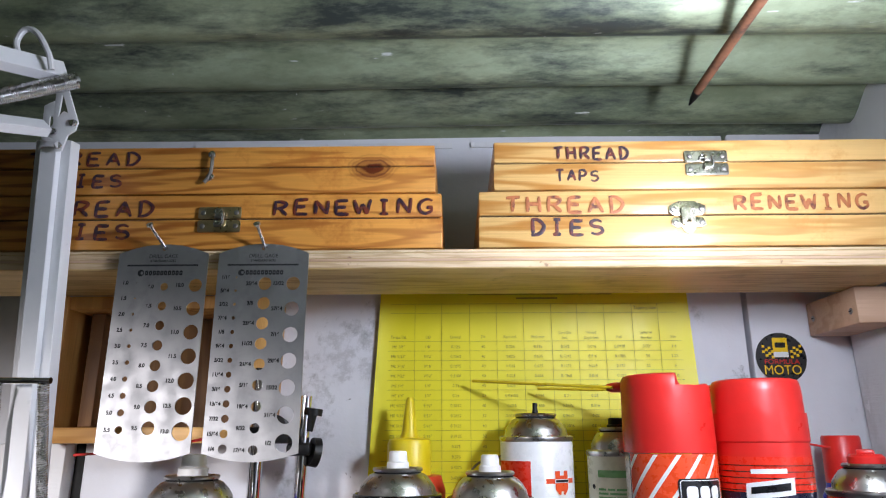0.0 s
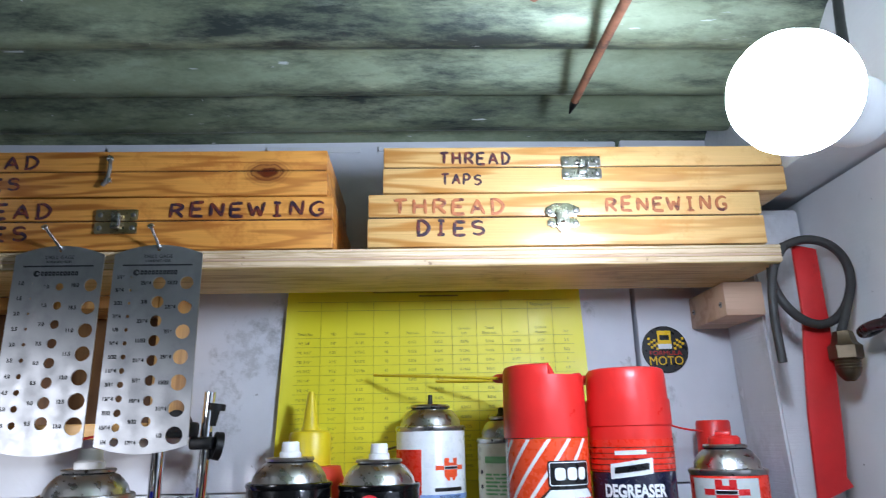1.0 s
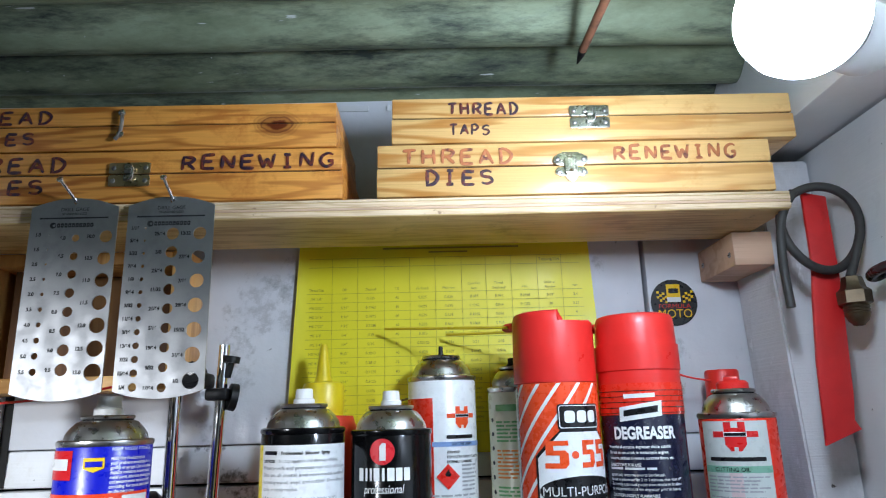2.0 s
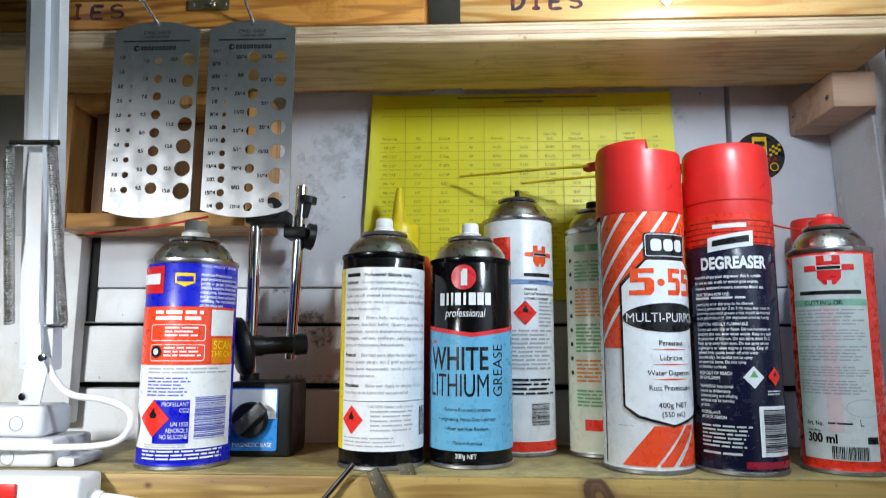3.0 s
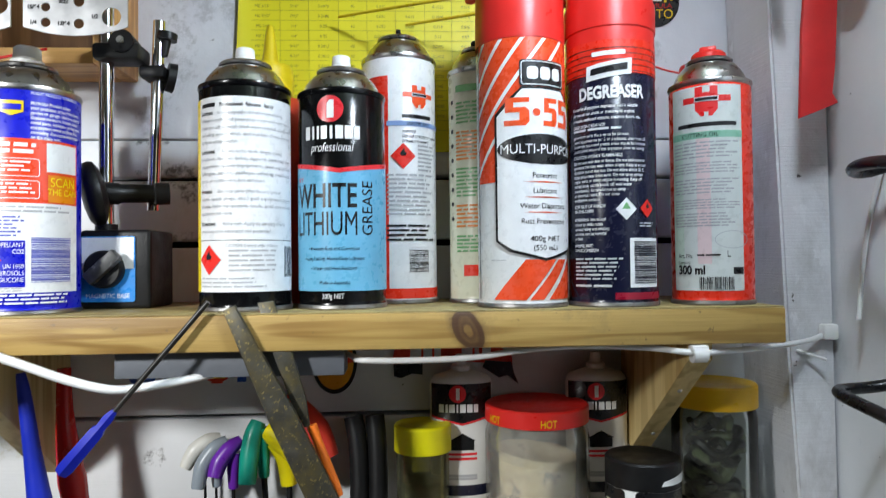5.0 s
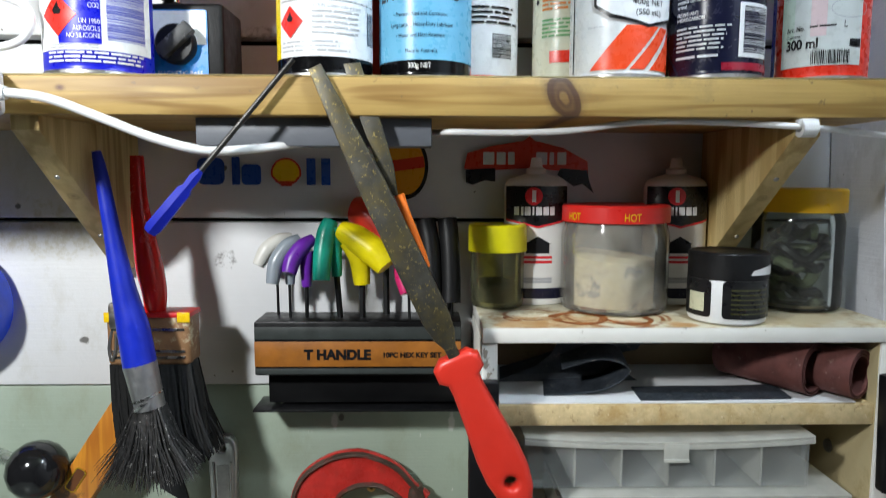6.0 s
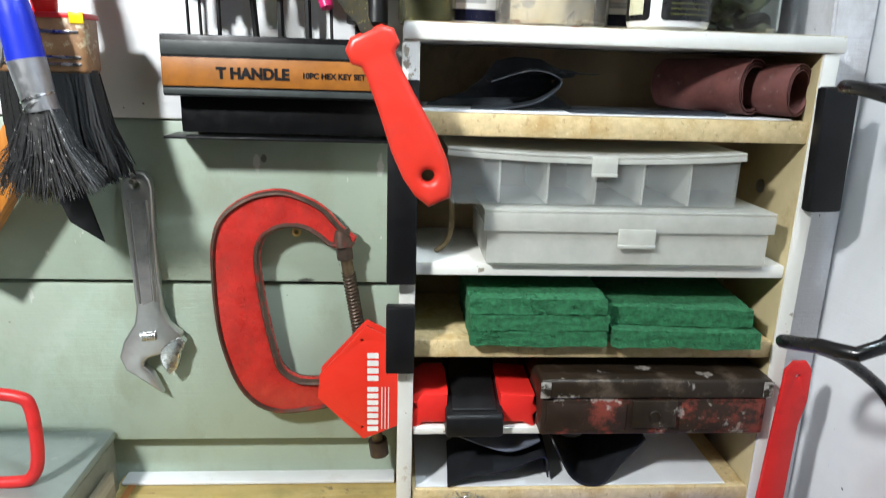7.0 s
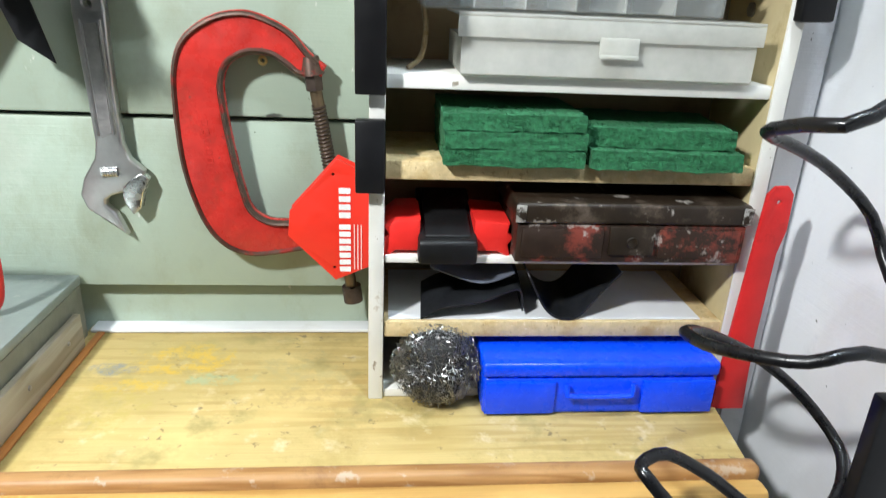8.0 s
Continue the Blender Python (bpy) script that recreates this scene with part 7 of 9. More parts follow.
for z in (1.3010, 1.3060, 1.3240):
    part("ferrule_band", box(-0.1540, -0.0955, -0.0688, -0.0682, z, z + 0.0022, 0.0002), STEEL, ferr)
part("band", box(-0.1590, -0.0910, -0.0685, -0.0415, 1.3345, 1.3385, 0.001), RED_PAINT, flat)
for x0, x1 in ((-0.1592, -0.1500), (-0.1010, -0.0908)):
    part("paint_smear", box(x0, x1, -0.0692, -0.0682, 1.3310, 1.3392, 0.0004), YELLOW_INK, flat, "smear of yellow paint")
part("bristles", joined(bristles((-0.1250, -0.056, 1.296), 0.0320, (-0.113, -0.056, 1.212), 0.0350, 1900, 8, 0.011, 0.0009), shift(plate([[(-0.1555, 1.296), (-0.0945, 1.296), (-0.0850, 1.236), (-0.1000, 1.228), (-0.1330, 1.230), (-0.1480, 1.240)]], 0.016, 0.003), y=-0.056)), plain("black_bristle", (0.006, 0.006, 0.006), 0.7, var=0.4, scale=200), flat)
clip = thing("metal_clip", (-0.148, -0.05, 1.31), "small silver spring clip beside the brushes", "clip")
part("jaw", joined(box(-0.1560, -0.1400, -0.070, -0.062, 1.325, 1.347, 0.003), tube([(-0.1520, -0.066, 1.330), (-0.1560, -0.068, 1.312), (-0.1545, -0.068, 1.300), (-0.1510, -0.068, 1.308), (-0.1500, -0.068, 1.322)], 0.0016, 8)), DULL_STEEL, clip)

square = thing("try_square", (-0.19, -0.04, 1.15), "old try square with orange-brown wooden stock", "try square")
part("stock", moved(box(-0.0150, 0.0150, -0.010, 0.010, -0.0670, 0.0640, 0.0014), pose(-0.1900, -0.038, 1.1970, 0, 33.8)), add_blotches(wood("square_stock", (0.66, 0.27, 0.03), (0.45, 0.15, 0.02), 2, 0.3, 40, coat=0.3), [((-0.020, 0.0, 0.025), (0.012, 0.03, 0.014), (0.09, 0.035, 0.015), 0.9), ((-0.045, 0.0, 0.0), (0.02, 0.03, 0.014), (0.20, 0.06, 0.02), 0.7)]), square)
inlay = pose(-0.2000, -0.0483, 1.1900, 0, 33.8)
part("brass_inlay", moved(plate([round_rect(-0.0050, 0.0050, -0.0115, 0.0115, 0.0030), round_rect(-0.0040, 0.0040, -0.0105, 0.0105, 0.0024)], 0.0007), inlay), paint("brass_yellow", (0.70, 0.42, 0.04), 0.3, 0.8), square, "brass inlaid outline")
part("inlay_recess", moved(plate([round_rect(-0.0039, 0.0039, -0.0104, 0.0104, 0.0022)], 0.0004), inlay), paint("dark_inlay_wood", (0.13, 0.045, 0.015), 0.4), square)
part("blade", shift(plate([[(-0.1620, 1.2480), (-0.1350, 1.2520), (-0.1100, 1.1575), (-0.1350, 1.1740)]], 0.0024, 0.0004), y=-0.030), plain("blackened_steel", (0.025, 0.025, 0.028), 0.45, 0.6, var=0.3), square)

driver = thing("small_screwdriver", (-0.05, -0.168, 1.42), "small screwdriver with a blue faceted handle", "screwdriver")
part("shaft", tube([(0.0155, -0.1665, 1.5215), (-0.0455, -0.1690, 1.4495)], 0.0018, 10, smooth=False), plain("blackened_shaft", (0.06, 0.058, 0.055), 0.4, 0.8, var=0.3, scale=60), driver, "dark steel shaft")
part("handle", tube([(-0.0440, -0.169, 1.4515), (-0.0480, -0.169, 1.4468), (-0.0530, -0.169, 1.4408), (-0.0550, -0.169, 1.4385), (-0.0750, -0.1695, 1.4150), (-0.0775, -0.1695, 1.4122)], [0.0022, 0.0040, 0.0034, 0.0052, 0.0058, 0.0046], 6, smooth=False), plain("deep_blue_grip", (0.006, 0.015, 0.34), 0.45, var=0.08, bump=0.05, spec=0.3), driver)

FILE_STEEL = add_flecks(plain("oily_file_steel", (0.085, 0.080, 0.066), 0.42, 0.75, var=0.3, scale=60, bump=0.35, bscale=1500, stain=(0.13, 0.105, 0.045), stain_scale=45, stain_at=(0.45, 0.65)), (0.42, 0.32, 0.10), 420, 0.59, 0.65, 0.75)
HANDLE_RED = plain("orange_red_handle", (0.64, 0.032, 0.018), 0.4, var=0.06, bump=0.06)


def along(a, b, y):
    """A pose at a whose -z axis runs towards b in the plane y."""
    d = math.degrees(math.atan2(b[0] - a[0], -(b[1] - a[1])))
    return pose(a[0], y, a[1], 0, -d)


big_file = thing("flat_file", (0.09, -0.16, 1.23), "large steel file with an orange-red plastic handle", "file", "files")
m = along((0.0290, 1.5160), (0.1190, 1.3270), -0.1635)
left = [(0, -0.0032), (-0.030, -0.0050), (-0.080, -0.0080), (-0.140, -0.0088), (-0.180, -0.0085), (-0.192, -0.0065), (-0.200, -0.0030), (-0.212, -0.0028)]
part("blade", moved(plate([[(w, z) for z, w in left] + [(-w, z) for z, w in reversed(left)]], 0.0052, 0.0012), m), FILE_STEEL, big_file)
m = along((0.1190, 1.3250), (0.1635, 1.2270), -0.1600)
grip = [(0.0, 0.0085), (-0.003, 0.0120), (-0.008, 0.0120), (-0.012, 0.0070), (-0.022, 0.0066), (-0.045, 0.0085), (-0.070, 0.0112), (-0.088, 0.0112), (-0.100, 0.0090), (-0.1075, 0.0050)]
part("handle", moved(plate([[(w, z) for z, w in grip] + [(-w, z) for z, w in reversed(grip)], circle(0, -0.0930, 0.0088, 18)], 0.0150, 0.0045, 3), m), HANDLE_RED, big_file)
thin_file = thing("thin_file", (0.07, -0.16, 1.39), "thin steel file with a small orange handle", "file", "files")
m = along((0.0515, 1.5200), (0.0775, 1.4400), -0.1570)
part("blade", moved(plate([[(-0.0048, 0.001), (0.0046, -0.001), (0.0056, -0.040), (0.0046, -0.070), (0.0014, -0.088), (-0.0014, -0.088), (-0.0046, -0.070), (-0.0056, -0.040)]], 0.003, 0.0006), m), FILE_STEEL, thin_file)
part("handle", tube([(0.0815, -0.155, 1.4360), (0.0850, -0.155, 1.4260), (0.0960, -0.153, 1.3960), (0.0992, -0.152, 1.3870)], [0.0036, 0.0032, 0.0037, 0.0032], 12, smooth=False), paint("orange_plastic", (0.80, 0.17, 0.015), 0.4), thin_file)

# ---- hex key stand ----
hexes = thing("hex_key_stand", (0.04, -0.03, 1.247), "black steel hex key stand with orange band", "hex key set")
PRESSED = plain("black_pressed_steel", (0.005, 0.005, 0.0055), 0.35, 0.0, var=0.3, scale=40, bump=0.15, spec=0.25)
part("front", box(-0.0455, 0.1285, -0.048, -0.006, 1.2805, 1.3270, 0.0015), PRESSED, hexes)
band = part("orange_band", box(-0.0452, 0.1282, -0.0488, -0.0482, 1.2885, 1.3100, 0.0001), plain("worn_orange", (0.30, 0.105, 0.012), 0.45, var=0.2, scale=60), hexes)
for z0, z1 in ((1.3120, 1.3225), (1.2822, 1.2868)):
    part("grey_stripe", box(-0.0450, 0.1280, -0.0487, -0.0482, z0, z1, 0.0001), plain("worn_grey", (0.032, 0.038, 0.036), 0.45, var=0.2, scale=60), hexes)
part("lettering", shift(letters("T HANDLE", 0.0080, -0.0035, 1.2950, "LEFT", 0, 1.0, bold=0.075), y=-0.0492), INK, band)
part("lettering", shift(letters("10PC HEX KEY SET", 0.0042, 0.0620, 1.2965, "LEFT", 0, 0.98, bold=0.06), y=-0.0492), INK, band)
part("lower_shelf", joined(box(-0.0385, 0.1300, -0.030, -0.004, 1.2510, 1.2800, 0.001), box(-0.0500, 0.1310, -0.042, -0.004, 1.2465, 1.2485, 0.0004)), PRESSED, hexes)


def t_handle(name, colour, grip, r, shaft, y=-0.03, stem=None):
    big = max(r) if isinstance(r, list) else r
    t = part("hex_key", tube([(shaft[0], y, shaft[1]), (shaft[2], y, 1.30)], 0.0013 if big < 0.0073 else 0.0018 if big < 0.0078 else 0.0028, 6, smooth=False), BLACK, hexes)
    part("handle", tube([(x, y - 0.004 * k, z) for k, (x, z) in enumerate(grip)], r, 14), colour, t, name)
    if stem:
        part("stem", tube([(x, y, z) for x, z in stem], [big * 0.85, big * 0.7, big * 0.55], 12), colour, t)


WG, GG, PG, TG, YG, RG = (paint(n, c, 0.35) for n, c in (("grip_white", (0.66, 0.65, 0.60)), ("grip_grey", (0.26, 0.30, 0.34)), ("grip_purple", (0.14, 0.02, 0.36)), ("grip_green", (0.005, 0.30, 0.21)), ("grip_yellow", (0.84, 0.70, 0.005)), ("grip_red", (0.76, 0.05, 0.03))))
t_handle("white plastic grip", WG, [(-0.0180, 1.3945), (-0.0280, 1.3925), (-0.0380, 1.3850), (-0.0450, 1.3720)], [0.0045, 0.0068, 0.0072, 0.0052], (-0.032, 1.39, -0.0310), -0.018)
t_handle("grey plastic grip", GG, [(-0.0090, 1.3955), (-0.0190, 1.3890), (-0.0275, 1.3760), (-0.0305, 1.3580)], [0.0042, 0.0066, 0.0070, 0.0054], (-0.019, 1.385, -0.0180), stem=[(-0.0170, 1.385), (-0.0180, 1.368), (-0.0180, 1.3560)])
t_handle("purple plastic grip", PG, [(0.0030, 1.3955), (-0.0060, 1.3890), (-0.0135, 1.3790), (-0.0165, 1.3670)], [0.0042, 0.0068, 0.0074, 0.0062], (-0.004, 1.385, -0.0040), stem=[(-0.0030, 1.385), (-0.0040, 1.368), (-0.0040, 1.3540)])
t_handle("green plastic grip", TG, [(0.0175, 1.4105), (0.0140, 1.4000), (0.0115, 1.3820), (0.0105, 1.3610)], [0.0064, 0.0080, 0.0082, 0.0072], (0.020, 1.39, 0.0265), stem=[(0.0195, 1.405), (0.0210, 1.385), (0.0220, 1.363)])
t_handle("yellow plastic grip", YG, [(0.0255, 1.4030), (0.0390, 1.3960), (0.0550, 1.3850), (0.0660, 1.3730)], [0.0080, 0.0120, 0.0128, 0.0100], (0.0435, 1.37, 0.0440), stem=[(0.0350, 1.394), (0.0415, 1.378), (0.0435, 1.3560)])
t_handle("red plastic grip", RG, [(0.0360, 1.4190), (0.0480, 1.4150), (0.0640, 1.3980), (0.0760, 1.3760)], [0.0120, 0.0140, 0.0150, 0.0110], (0.063, 1.39, 0.0640), -0.016)
t_handle("pink plastic grip", paint("grip_pink", (0.60, 0.02, 0.14)), [(0.0760, 1.3740), (0.0785, 1.3620), (0.0820, 1.3500)], [0.0055, 0.0060, 0.0050], (0.084, 1.35, 0.0850), -0.036)
t_handle("black plastic grip", BLACK, [(0.0980, 1.4110), (0.1020, 1.3900), (0.1040, 1.3650), (0.1040, 1.3400)], 0.0085, (0.104, 1.35, 0.1040), -0.020)
t_handle("black plastic grip", BLACK, [(0.1170, 1.4120), (0.1190, 1.3900), (0.1200, 1.3650), (0.1200, 1.3400)], 0.0085, (0.120, 1.35, 0.1200), -0.020)

# ---- jars and bottles on the rack ----
CLEAR = thin_glass("jar_glass", (0.93, 0.96, 0.94), 0.035)
HAZY = thin_glass("clouded_jar_glass", (0.93, 0.95, 0.93), 0.17, (0.80, 0.76, 0.68))
MILKY = milky("milky_plastic", (0.74, 0.74, 0.68), 0.38, 0.24)
MILKY_CLEAR = milky("clearer_milky_plastic", (0.58, 0.61, 0.60), 0.80, 0.2)
TOP = 1.3385


def jar(name, x, y, r, h, neck, label, lid_mat, lid_h, contents=None, content_h=0.5, glass=None, lid_r=None, z=TOP, slope=0.0):
    t = thing(name, (x, y, z), label, "jar", "jars on the rack")
    g = glass or CLEAR
    part("glass", lathe([(0, 0.0004), (r - 0.004, 0.0004), (r - 0.001, 0.002), (r, 0.006), (r, h * 0.74), (r - 0.002, h * 0.82), (neck, h * 0.88), (neck, h),
                         (neck - 0.0015, h), (neck - 0.0018, h * 0.885), (r - 0.0045, h * 0.81), (r - 0.0022, h * 0.73), (r - 0.0022, 0.006), (r - 0.005, 0.0030), (0, 0.0030)], 48, (x, y, z)), g, t)
    lr = lid_r or neck + 0.0018
    lid = part("lid", lathe([(lr - 0.001, h - lid_h + 0.001), (lr, h - lid_h), (lr, h + 0.0008), (lr - 0.0012, h + 0.0022), (lr - 0.004, h + 0.0026), (lr - 0.006, h + 0.0016), (0, h + 0.0016)], 48, (x, y, z)), lid_mat, t)
    if contents:
        some = [lathe([(0, 0.0035), (r - 0.0045, 0.0035), (r - 0.0024, 0.008), (r - 0.0024, h * content_h * 0.9), (r * 0.8, h * content_h), (r * 0.5, h * content_h * 0.9), (0, h * content_h * 0.85)], 40)]
        for v in some[0].verts:
            v.co.z -= (slope * v.co.x + 0.25 * slope * r * noise.noise(v.co * 70)) * (v.co.z > h * content_h * 0.5)
        shift(some[0], x, y, z)
        part("contents", joined(*some), contents, t)
    return t, lid


_, lid = jar("glass_jar", 0.2565, -0.0465, 0.0440, 0.0850, 0.0405, "low glass jar with red lid and pale powder", RED_PLASTIC, 0.0115, plain("pale_paste", (0.80, 0.66, 0.46), 0.8, var=0.12, scale=40, bump=0.4, stain=(0.24, 0.20, 0.15), stain_scale=46, stain_at=(0.57, 0.62)), 0.54, HAZY, lid_r=0.0440, slope=0.12)
for a in (-61, 2):
    bm = letters("HOT", 0.0058, 0, 0.0755, "CENTER", 0, 0.75, bold=0.02)
    part("lettering", moved(bent(bm, 0.0442, 0.0003), pose(0.2565, -0.0465, TOP, 0, 0, a)), YELLOW_INK, lid)
BOTTLE_GREEN = plain("olive_scrap", (0.10, 0.12, 0.06), 0.5, var=0.5, scale=40)
DARK_BITS = plain("dark_bits", (0.03, 0.036, 0.020), 0.5, var=0.8, scale=45, bump=0.8, bscale=70, stain=(0.26, 0.26, 0.19), stain_scale=30, stain_at=(0.56, 0.68))
odds, lid = jar("glass_jar", 0.4140, -0.0405, 0.0355, 0.0985, 0.0310, "glass jar with yellow lid and dark odds and ends", paint("lid_yellow", (0.80, 0.46, 0.01), 0.35), 0.0170, None, 0.5, lid_r=0.0362)
rnd = random.Random(12)
for k in range(15):
    z, a, r = TOP + 0.008 + 0.0038 * k, rnd.uniform(0, 6.3), rnd.uniform(0.012, 0.026)
    loop = [(0.4140 + r * math.cos(a + 0.7 * j) * (1 if j % 2 else 0.85), -0.0405 + r * math.sin(a + 0.7 * j), z + rnd.uniform(-0.006, 0.008)) for j in range(6)]
    part("scrap", tube(loop, [0.002, 0.0045, 0.0035, 0.005, 0.003], 8, 5), (DARK_BITS, BLACK, BOTTLE_GREEN)[k % 3], odds)
jar("small_jar", 0.1590, -0.040, 0.0225, 0.0680, 0.0225, "small clear jar with a bright yellow lid", paint("lid_lime", (0.80, 0.75, 0.01), 0.35), 0.020, plain("black_grease", (0.015, 0.015, 0.012), 0.4), 0.34, thin_glass("olive_jar_glass", (0.62, 0.60, 0.34), 0.14, (0.42, 0.42, 0.26)), lid_r=0.0245)
tub, lid = jar("plastic_tub", 0.3310, -0.0955, 0.0288, 0.0520, 0.0265, "white plastic tub with black lid and label", BLACK, 0.018, None, 0.5, WHITE_PLASTIC, 0.0290)
for a0, a1 in ((-0.060, -0.014), (-0.006, 0.040)):
    bm = plate([round_rect(a0, a1, 0.006, 0.034, 0.003)], 0)
    lab = part("label", moved(bent(bm, 0.0289, 0.0003), pose(0.3310, -0.0955, TOP, 0, 0, -18)), INK, tub, "dark printed label")
    if a0 < -0.02:
        part("barcode_patch", moved(bent(plate([[(-0.034, 0.010), (-0.019, 0.010), (-0.019, 0.024), (-0.034, 0.024)]], 0), 0.0289, 0.0007), pose(0.3310, -0.0955, TOP, 0, 0, -18)), paint("label_cream", (0.6, 0.6, 0.42)), lab)
    else:
        lines_ = joined(*[plate([[(0.0, 0.0095 + 0.0035 * k), (0.034 - 0.002 * (k % 3), 0.0095 + 0.0035 * k), (0.034 - 0.002 * (k % 3), 0.0105 + 0.0035 * k), (0.0, 0.0105 + 0.0035 * k)]], 0) for k in range(6)])
        part("fine_print", moved(bent(lines_, 0.0289, 0.0007), pose(0.3310, -0.0955, TOP, 0, 0, -18)), paint("olive_ink", (0.07, 0.07, 0.025)), lab)
part("worn_patch", moved(bent(plate([[(-0.002, 0.0385), (0.030, 0.0385), (0.028, 0.045), (0.022, 0.0455), (0.010, 0.0440), (0.0, 0.0420)]], 0), 0.0290, 0.0006), pose(0.3310, -0.0955, TOP, 0, 0, 12)), WHITE_PLASTIC, tub)


def oil_bottle(x, y):
    """A flat oval oil bottle with a spout and a printed front."""
    t = thing("oil_bottle", (x, y, TOP), "white oil bottle with a black and red label", "bottle", "oil bottles")
    w, d = 0.0275, 0.015

    def oval(profile):
        bm = lathe(profile, 48)
        for v in bm.verts:
            v.co.y *= d / w
        return shift(bm, x, y, TOP)
    part("body", oval([(0, 0.0004), (w - 0.002, 0.0004), (w, 0.003), (w, 0.100), (w - 0.001, 0.1045), (w - 0.004, 0.108), (0.010, 0.112), (0.008, 0.113), (0, 0.113)]), WHITE_PLASTIC, t)
    part("spout", shift(lathe([(0.0085, 0.112), (0.0085, 0.116), (0.0055, 0.118), (0.0042, 0.126), (0, 0.1265)], 24), x, y, TOP), WHITE_PLASTIC, t)

    def front(loop, lift, m, name, sub=t):
        bm = plate([loop], 0)
        for s in np.arange(-0.024, 0.0245, 0.004).tolist():
            bmesh.ops.bisect_plane(bm, geom=bm.verts[:] + bm.edges[:] + bm.faces[:], plane_co=(s, 0, 0), plane_no=(1, 0, 0))
        for v in bm.verts:
            v.co = Vector((v.co.x + x, y - d * math.sqrt(max(0.0, 1 - (v.co.x / w) ** 2)) - lift, v.co.z + TOP))
        return part(name, bm, m, sub)
    lab = front([(-0.0262, 0.074), (0, 0.068), (0.0262, 0.074), (0.0262, 0.102), (-0.0262, 0.102)], 0.0004, INK, "label")
    front([(-0.0262, 0.0725), (0, 0.0665), (0.0262, 0.0725), (0.0262, 0.0742), (0, 0.0682), (-0.0262, 0.0742)], 0.0008, RED_BAND, "label_stripe", lab)
    front(circle(-0.004, 0.0935, 0.0075, 24), 0.0009, RED_BAND, "emblem_disc", lab)
    front([(-0.0055, 0.0885), (-0.0022, 0.0885), (-0.0022, 0.0985), (-0.0055, 0.0985)], 0.0013, PAPER, "emblem_figure", lab)
    for a, b in ((-0.0200, -0.0160), (-0.0145, -0.0125), (-0.0115, -0.0065), (-0.0050, -0.0035), (-0.0020, 0.0030), (0.0042, 0.0090), (0.0100, 0.0140)):
        front([(a, 0.0775), (b, 0.0775), (b, 0.0845), (a, 0.0845)], 0.0008, PAPER, "name_bar", lab)
    front([(-0.010, 0.0450), (0.010, 0.0450), (0.010, 0.0530), (0.0115, 0.0530), (0.0, 0.0595), (-0.0115, 0.0530), (-0.010, 0.0530)], 0.0004, INK, "house_shape", lab)
    for v, m in ((0.0405, RED_BAND), (0.0365, RED_BAND), (0.022, GREY_INK), (0.0195, GREY_INK)):
        front([(-0.012, v), (0.0125, v), (0.0125, v + 0.0022), (-0.012, v + 0.0022)], 0.0004, m, "fine_print", lab)
    front([(-0.0250, 0.006), (0.0250, 0.006), (0.0250, 0.0150), (-0.0250, 0.0150)], 0.0004, NAVY, "label_band", lab)
    return t


oil_bottle(0.1935, -0.0225)
oil_bottle(0.3150, -0.0225)
RUSTY = plain("rust_stain", (0.27, 0.075, 0.008), 0.75, var=0.4, scale=90, bump=0.2, stain=(0.40, 0.22, 0.08), stain_scale=160, stain_at=(0.58, 0.72))
for x, y, r, a0, a1 in ((0.2180, -0.0900, 0.0230, -3.0, 3.0), (0.2560, -0.0950, 0.0190, -3.1, 0.6), (0.1690, -0.0900, 0.0100, -4.6, -1.2)):
    ring = [(x + r * (1 + 0.05 * math.sin(3 * a)) * math.cos(a), y + r * (1 + 0.06 * math.sin(4 * a + r * 900)) * math.sin(a)) for a in np.linspace(a0, a1, 40).tolist()]
    inner = [(x + (0.70 * r - 0.0012 * math.sin(5 * a + r * 700)) * math.cos(a), y + (0.72 * r - 0.0012 * math.sin(3 * a)) * math.sin(a)) for a in np.linspace(a1, a0, 40).tolist()]
    bm = plate([ring + inner], 0)
    for v in bm.verts:
        v.co = Vector((v.co.x, v.co.z, TOP + 0.0002))
    part("rust_ring", bm, RUSTY, rack, "brown rust ring left by a jar")

# ---- contents of the rack ----
PAPER_LINING = plain("paper_lining", (0.70, 0.71, 0.72), 0.8, var=0.06, scale=20, bump=0.15)
single("paper_liner", box(0.155, 0.425, -0.115, -0.012, 1.2785, 1.2795, 0), PAPER_LINING, (0.3, -0.06, 1.2785), "white paper lining on the top slot", "paper")


def curled(points, width, thick, way, material, parent, name):
    """A bent sheet: a line of points swept along a direction."""
    line, bm = smooth_line(points, 6), bmesh.new()
    a = [bm.verts.new(p) for p in line]
    b = [bm.verts.new(p + Vector(way) * width) for p in line]
    for k in range(len(line) - 1):
        bm.faces.new((a[k], a[k + 1], b[k + 1], b[k]))
    ob = part(name, bm, material, parent)
    ob.modifiers.new("sheet", "SOLIDIFY").thickness = thick
    return ob


